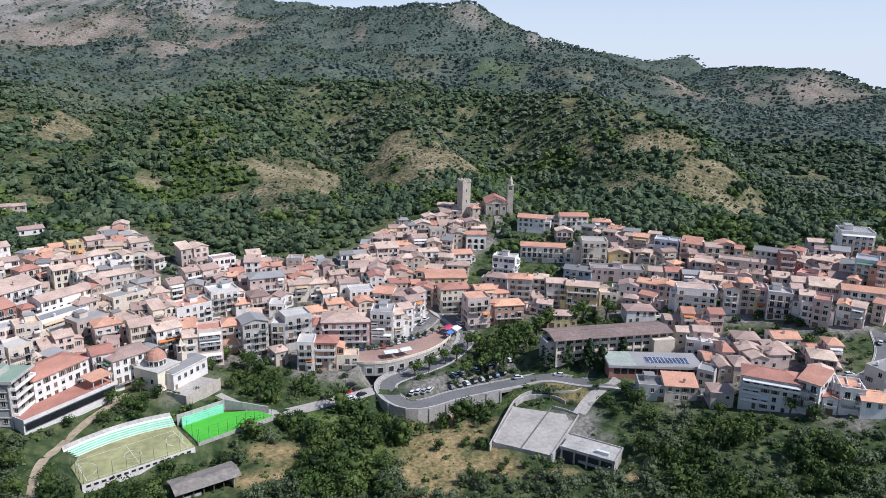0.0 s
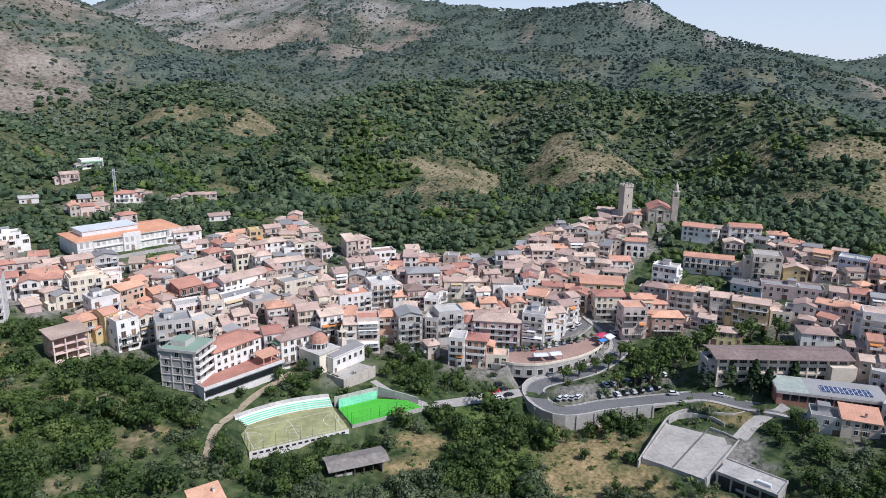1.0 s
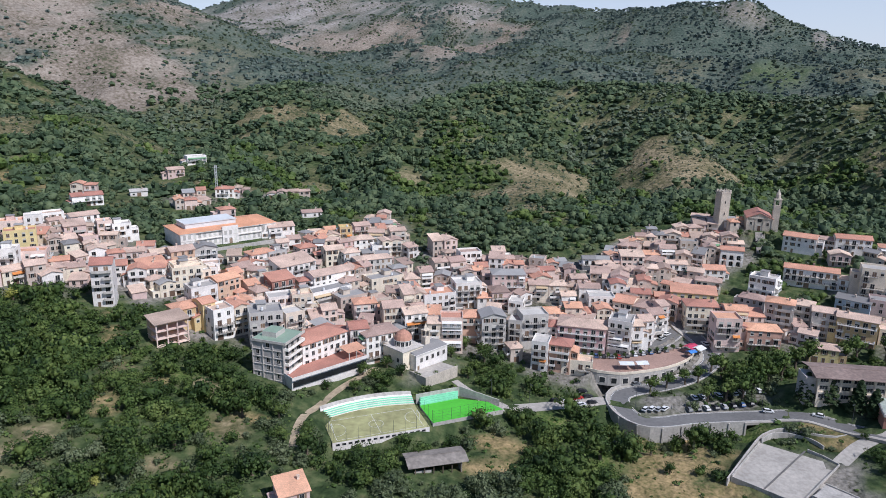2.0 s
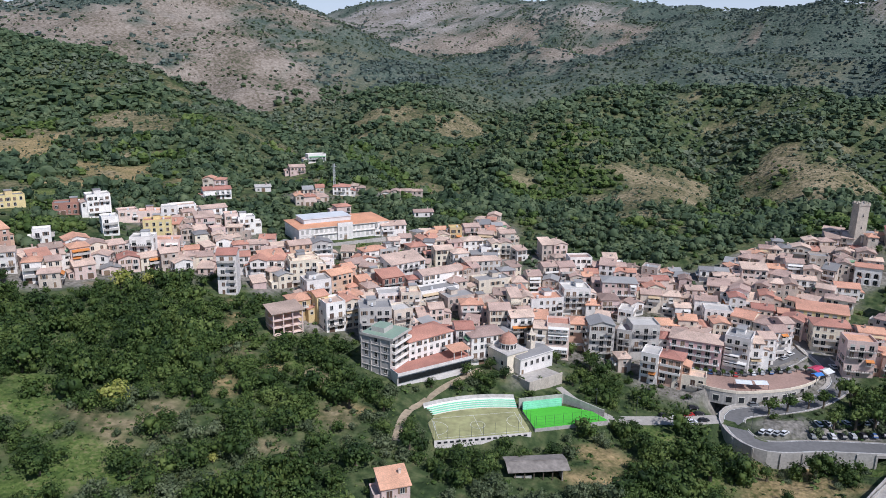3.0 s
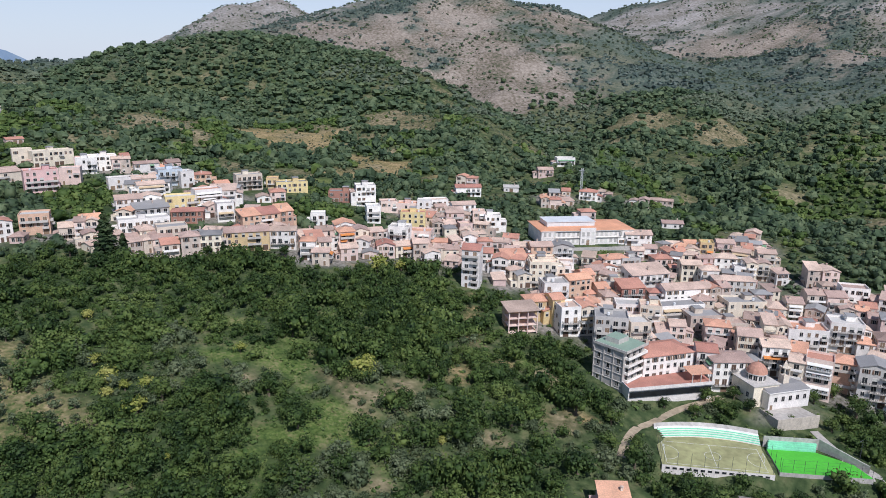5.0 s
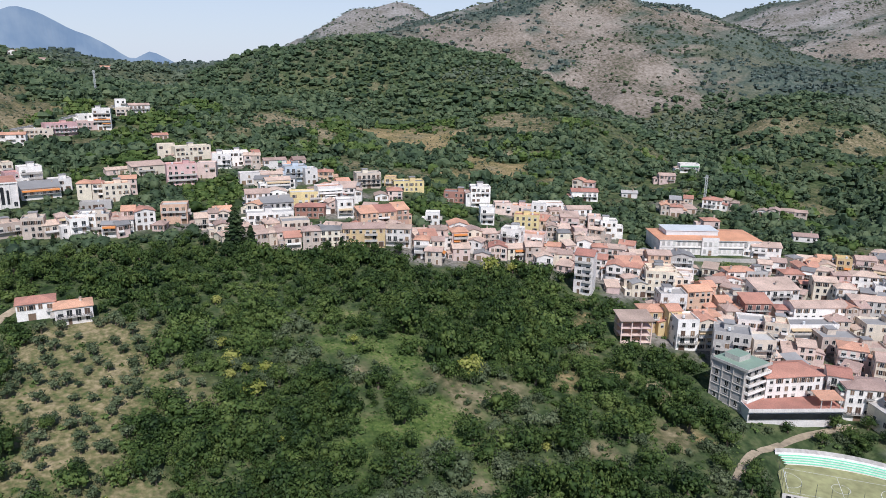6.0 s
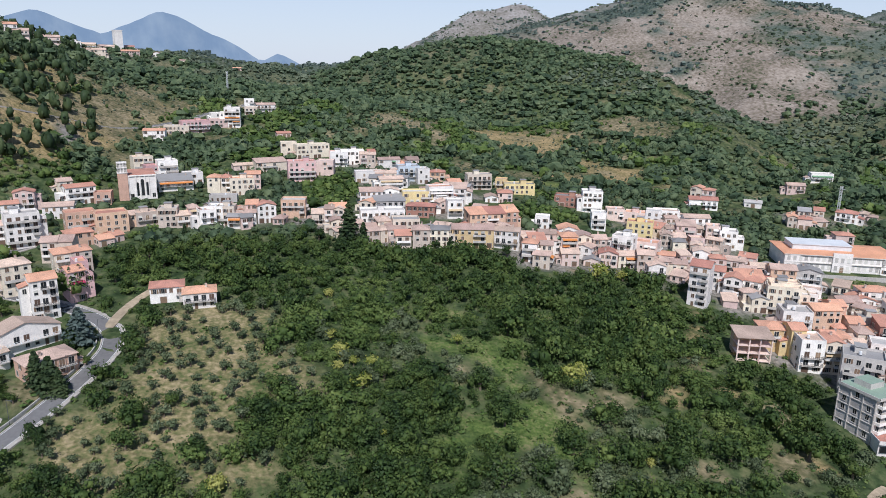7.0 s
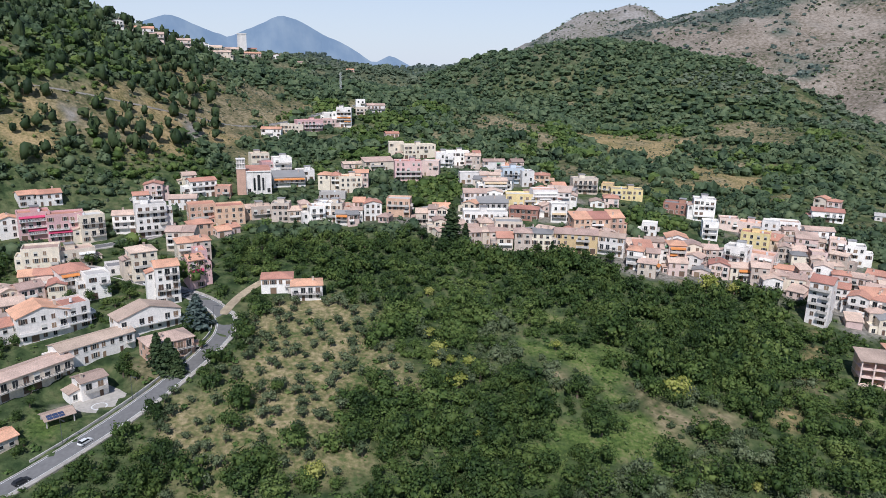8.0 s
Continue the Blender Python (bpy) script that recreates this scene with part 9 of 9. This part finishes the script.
OLIVES = tree_kind("olive_tree", "small round grey-green olive tree on dry grass", "olive trees of the grove", 170, 0.10, 10, 1.0, 0.8, 0.35, OLIVE, 6)
OAKS = tree_kind("oak_tree", "large dark green broadleaf tree", "large broadleaf trees", 520, 0.06, 16, 1.0, 0.95, 0.35, OAK, 6)
STREET = tree_kind("street_tree", "round clipped green street tree on a bare trunk", "street trees", 260, 0.085, 11, 0.95, 0.9, 0.7, FRESH, 5)
LIMES = tree_kind("acacia_tree", "bright yellow-green tree among the woods", "yellow-green trees", 300, 0.08, 12, 1.0, 0.9, 0.3, LIME, 4)
CYPRESS = tree_kind("cypress_tree", "slim dark green cypress", "cypress trees", 160, 0.2, 5, 0.8, 3.4, 0.1, PINE, 3)
CEDARS = conifer_kind("cedar_tree", "tall blue-grey cedar with spreading tiers beside the road", "cedars", 1500, 11, 1.0, 1.75, 0.12, CEDAR, 2)
FIRS = conifer_kind("fir_tree", "tall dark green conifer between the houses", "dark conifers", 1100, 10, 1.0, 1.95, 0.1, PINE, 4)
plant(CEDARS, -257, -34, 7.5)
plant(FIRS, -229, -40, 6.2)
plant(FIRS, -232, -44, 5.4)
plant(FIRS, -226, -37, 4.4)
plant(FIRS, -331, 80, 9.5)
plant(FIRS, -326, 86, 5.0)
plant(FIRS, -330, 50, 3.4)
plant(FIRS, -318, 108, 3.6)
plant(FIRS, -306, 124, 3.4)
plant(FIRS, -352, 4, 3.6)
plant(FIRS, -364, 88, 4.0)
plant(FIRS, 46, 280, 5.8)
plant(FIRS, 54, 279, 5.0)
plant(FIRS, 63, 277, 5.4)
plant(FIRS, 68, 275, 5.2)
plant(FIRS, 79, 283, 4.6)
plant(FIRS, -320, 118, 4.0)
plant(FIRS, -300, -118, 4.5)
x, y = scatter(5.9, 170, 330, 70, 118)
c = open_land(x, y)
ok = (c["grove"] > 0.3) & free_of_town(x, y, 1.0) & (grow.random(len(x)) < 0.9)
for px, py in zip(x[ok], y[ok]):
    plant(OLIVES, px, py, dice.uniform(1.9, 3.5))
plant(OAKS, -207, -15, 6.0)
plant(OAKS, -195, -18, 5.0)
plant(OAKS, -212, -6, 4.0)
plant(OAKS, -186, 1, 4.0)
plant(OAKS, -183, -36, 5.0)
plant(OAKS, -238, 123, 8.5)
plant(OAKS, -178, 92, 6.0)
plant(OAKS, -200, 150, 6.5)
plant(OAKS, -150, 140, 7.0)
plant(OAKS, -130, 150, 6.0)
plant(OAKS, -74, 262, 6.5)
plant(OAKS, -80, 268, 6.0)
plant(OAKS, -68, 258, 5.5)
plant(OAKS, -112, 226, 4.5)
plant(OAKS, -109, 228, 4.2)
plant(OAKS, -14, 226, 6.5)
plant(OAKS, 7, 245, 5.0)
plant(OAKS, 11, 249, 4.0)
# Garden trees of the lower villas and by the upper road.
plant(OAKS, -231, -55, 3.6)
plant(OAKS, -236, -55, 2.6)
plant(OAKS, -226, -50, 2.2)
plant(OAKS, -250, -62, 2.6)
plant(OAKS, -252, -38, 3.2)
plant(OAKS, -246, -34, 2.6)
plant(OAKS, -242, -31, 2.2)
plant(OAKS, -287, -70, 4.0)
plant(OAKS, -283, -62, 3.6)
plant(OAKS, -280, -76, 3.4)
plant(OAKS, -290, -64, 3.2)
plant(OAKS, -276, -66, 3.0)
plant(OAKS, -284, -84, 3.0)
plant(OAKS, -246, -96, 4.2)
plant(OAKS, -250, -92, 3.4)
plant(OAKS, -242, -101, 3.6)
plant(OAKS, -306, -25, 4.5)
plant(OAKS, -312, -15, 5.5)
plant(OAKS, -318, -6, 6.0)
plant(OAKS, -322, -22, 5.5)
plant(OAKS, -330, -12, 6.0)
plant(OAKS, -326, 2, 6.5)
plant(OAKS, -336, 8, 5.5)
plant(OAKS, -306, -38, 2.4)
plant(OAKS, -319, -84, 4.2)
plant(OAKS, -314, -90, 4.0)
plant(OAKS, -222, -80, 2.2)
plant(OAKS, -214, -78, 2.0)
plant(OAKS, -207, -79, 2.2)
plant(OAKS, -200, -77, 1.8)
plant(OAKS, -195, -74, 1.8)
plant(LIMES, -192, 126, 7.6)
plant(LIMES, -206, 53, 5.8)
plant(LIMES, -227, 52, 4.6)
plant(LIMES, -239, 50, 3.8)
plant(LIMES, -218, 59, 3.8)
plant(LIMES, -263, 181, 6.8)
plant(LIMES, -150, 127, 2.5)
plant(LIMES, -251, 48, 3.0)
plant(LIMES, -271, 56, 3.2)
plant(LIMES, -260, 193, 4.8)
plant(LIMES, -207, 54, 4.5)
plant(LIMES, -226, 51, 3.4)
plant(LIMES, -219, 48, 3.0)
plant(LIMES, -251, 47, 3.2)
plant(LIMES, -220, 54, 3.0)
plant(LIMES, -170, 5, 4.9)
plant(LIMES, -183, 54, 1.8)
plant(LIMES, -225, 95, 3.2)
plant(STREET, -11, 275, 4.5)
plant(STREET, -5, 281, 4.5)
plant(STREET, 2, 286, 4.3)
plant(STREET, 7, 289, 4.3)
plant(STREET, 11, 275, 4.8)
plant(STREET, 18, 279, 5.4)
plant(STREET, 24, 280, 6.1)
plant(STREET, 28, 287, 6.7)
plant(STREET, 34, 296, 6.8)
plant(STREET, 39, 299, 6.6)
plant(STREET, 22, 289, 5.9)
plant(STREET, 16, 295, 5.6)
plant(STREET, 12, 300, 4.8)
plant(STREET, 45, 309, 6.3)
plant(STREET, 50, 314, 6.3)
plant(STREET, 65, 319, 5.1)
plant(STREET, 69, 320, 5.9)
plant(STREET, 80, 321, 5.6)
plant(STREET, 30, 304, 5.6)
plant(STREET, 38, 310, 5.4)
# Shrubs and trees on the slope below the bend, round the car park and in front of the courts.
plant(OAKS, 10, 247, 5.8)
plant(OAKS, 18, 241, 3.5)
plant(OAKS, -23, 220, 7.0)
plant(OAKS, -13, 228, 4.6)
plant(OAKS, -7, 231, 3.8)
plant(OAKS, 0, 221, 3.0)
plant(OAKS, -29, 219, 5.6)
plant(OAKS, -19, 203, 5.0)
plant(OAKS, -16, 192, 5.4)
plant(OAKS, 63, 259, 2.0)
plant(OAKS, 29, 209, 2.4)
plant(OAKS, 23, 211, 2.0)
plant(OAKS, 31, 204, 2.0)
plant(OAKS, 13, 200, 3.2)
plant(OAKS, 20, 206, 2.4)
plant(OAKS, 36, 205, 3.4)
plant(OAKS, 73, 252, 4.4)
plant(OAKS, 74, 244, 5.6)
plant(OAKS, 66, 240, 4.0)
plant(OAKS, 76, 230, 5.6)
plant(OAKS, 69, 216, 4.6)
plant(OAKS, 72, 208, 4.6)
plant(OAKS, 64, 248, 3.8)
plant(OAKS, 10, 203, 2.6)
plant(OAKS, -126, 214, 3.2)
plant(OAKS, -116, 218, 3.4)
plant(OAKS, -119, 230, 3.8)
plant(OAKS, -113, 240, 3.6)
plant(OAKS, -108, 232, 3.6)
plant(OAKS, -105, 237, 3.4)
plant(OAKS, -93, 175, 4.4)
plant(OAKS, -110, 173, 5.4)
plant(OAKS, -116, 182, 3.8)
plant(OAKS, -79, 193, 3.8)
plant(OAKS, -70, 202, 3.8)
plant(OAKS, -93, 244, 2.4)
plant(OAKS, -93, 262, 3.6)
plant(OAKS, -91, 274, 4.2)
plant(OAKS, -82, 252, 3.6)
plant(OAKS, -90, 184, 2.6)
plant(OAKS, -104, 177, 3.0)
plant(OAKS, -121, 175, 5.0)
plant(OAKS, -129, 186, 5.0)
plant(OAKS, -139, 179, 5.6)
plant(OAKS, 24, 439, 3.2)
plant(OAKS, 41, 441, 2.6)
plant(OAKS, 50, 465, 5.0)
plant(OAKS, 63, 472, 4.6)
plant(OAKS, 29, 441, 1.8)
plant(OAKS, 37, 441, 1.5)
plant(OAKS, 43, 437, 1.6)
plant(OAKS, 38, 430, 1.4)
plant(OAKS, 44, 424, 1.6)
plant(OAKS, 68, 429, 3.0)
plant(OAKS, 62, 420, 2.6)
plant(OAKS, -322, 60, 4.4)
plant(OAKS, -318, 72, 4.2)
plant(OAKS, -326, 36, 4.0)
plant(OAKS, -336, 66, 4.0)
plant(OAKS, -345, 60, 3.8)
plant(OAKS, -300, 138, 4.0)
plant(OAKS, -310, 118, 3.6)
plant(OAKS, -296, 150, 3.8)
plant(OAKS, -340, 20, 3.8)
plant(OAKS, 113, 241, 3.4)
plant(OAKS, 121, 236, 3.6)
plant(OAKS, 126, 229, 4.2)
plant(OAKS, 109, 225, 4.2)
plant(OAKS, 116, 221, 4.4)
plant(OAKS, 102, 232, 3.6)
plant(OAKS, 97, 224, 4.0)
plant(OAKS, 131, 222, 4.2)
plant(OAKS, 104, 214, 4.4)
for k in range(14):
    px, py = -44 + k * 3.3, 286.5 + k * 1.1 + max(0, k - 5) * 1.7
    plant(STREET, px, py, 1.7, height(px, py) - 6.6)
# Large single crowns of the valley woods.
plant(OAKS, -227, 117, 9.3, 1.2)
plant(OAKS, -197, 92, 5.9, 1.2)
plant(OAKS, -189, 75, 8.3, 1.2)
plant(OAKS, -206, 70, 5.9, 1.2)
plant(OAKS, -185, 95, 5.7, 1.2)
plant(OAKS, -161, 107, 5.8, 1.2)
plant(OAKS, -154, 80, 7.5, 1.2)
plant(OAKS, -175, 58, 6.9, 1.2)
plant(OAKS, -165, 64, 6.8, 1.2)
plant(OAKS, -179, 47, 6.9, 1.2)
plant(OAKS, -172, 129, 5.5, 1.2)
plant(OAKS, -186, 145, 5.4, 1.2)
plant(OAKS, -220, 149, 6.9, 1.2)
plant(OAKS, -251, 62, 6.2, 1.2)
plant(OAKS, -240, 146, 5.3, 1.2)
plant(OAKS, -137, 110, 6.8, 1.2)
plant(OAKS, -205, 43, 5.7, 1.2)
plant(OAKS, -229, 70, 5.4, 1.2)
plant(OAKS, -118, 155, 7.7, 1.2)
plant(OAKS, -162, 196, 4.5, 1.2)
plant(OAKS, -211, 158, 6.0, 1.2)
plant(OAKS, -204, -17, 6.1, 1.2)
plant(OAKS, -210, 62, 5.9, 1.2)
plant(OAKS, -185, 46, 7.1, 1.2)
plant(OAKS, -182, 29, 7.2, 1.2)
plant(OAKS, -184, 16, 6.9, 1.2)
plant(OAKS, -188, 65, 6.9, 1.2)
plant(OAKS, -159, 81, 6.1, 1.2)
plant(OAKS, -163, 29, 7.2, 1.2)
plant(OAKS, -163, 49, 7.4, 1.2)
plant(OAKS, -211, 26, 5.7, 1.2)
plant(OAKS, -178, -7, 4.7, 1.2)
plant(OAKS, -294, -40, 10.0, 1.2)
plant(OAKS, -156, 71, 3.6, 1.2)
plant(OAKS, -171, 124, 6.9, 1.2)
plant(OAKS, -180, 146, 6.6, 1.2)
plant(OAKS, -158, 144, 7.4, 1.2)
plant(OAKS, -166, 167, 7.6, 1.2)
plant(OAKS, -152, 121, 7.3, 1.2)
plant(OAKS, -189, 124, 6.1, 1.2)
plant(OAKS, -145, 153, 7.8, 1.2)
plant(OAKS, -183, 168, 6.1, 1.2)
plant(OAKS, -203, 167, 6.0, 1.2)
plant(OAKS, -205, 152, 5.8, 1.2)
plant(OAKS, -164, 107, 6.2, 1.2)
plant(OAKS, -181, 193, 6.5, 1.2)
plant(OAKS, -190, 136, 5.4, 1.2)
plant(OAKS, -198, 191, 5.7, 1.2)
plant(OAKS, -146, 133, 7.4, 1.2)
plant(OAKS, -154, 92, 6.2, 1.2)
plant(OAKS, -152, 107, 6.0, 1.2)
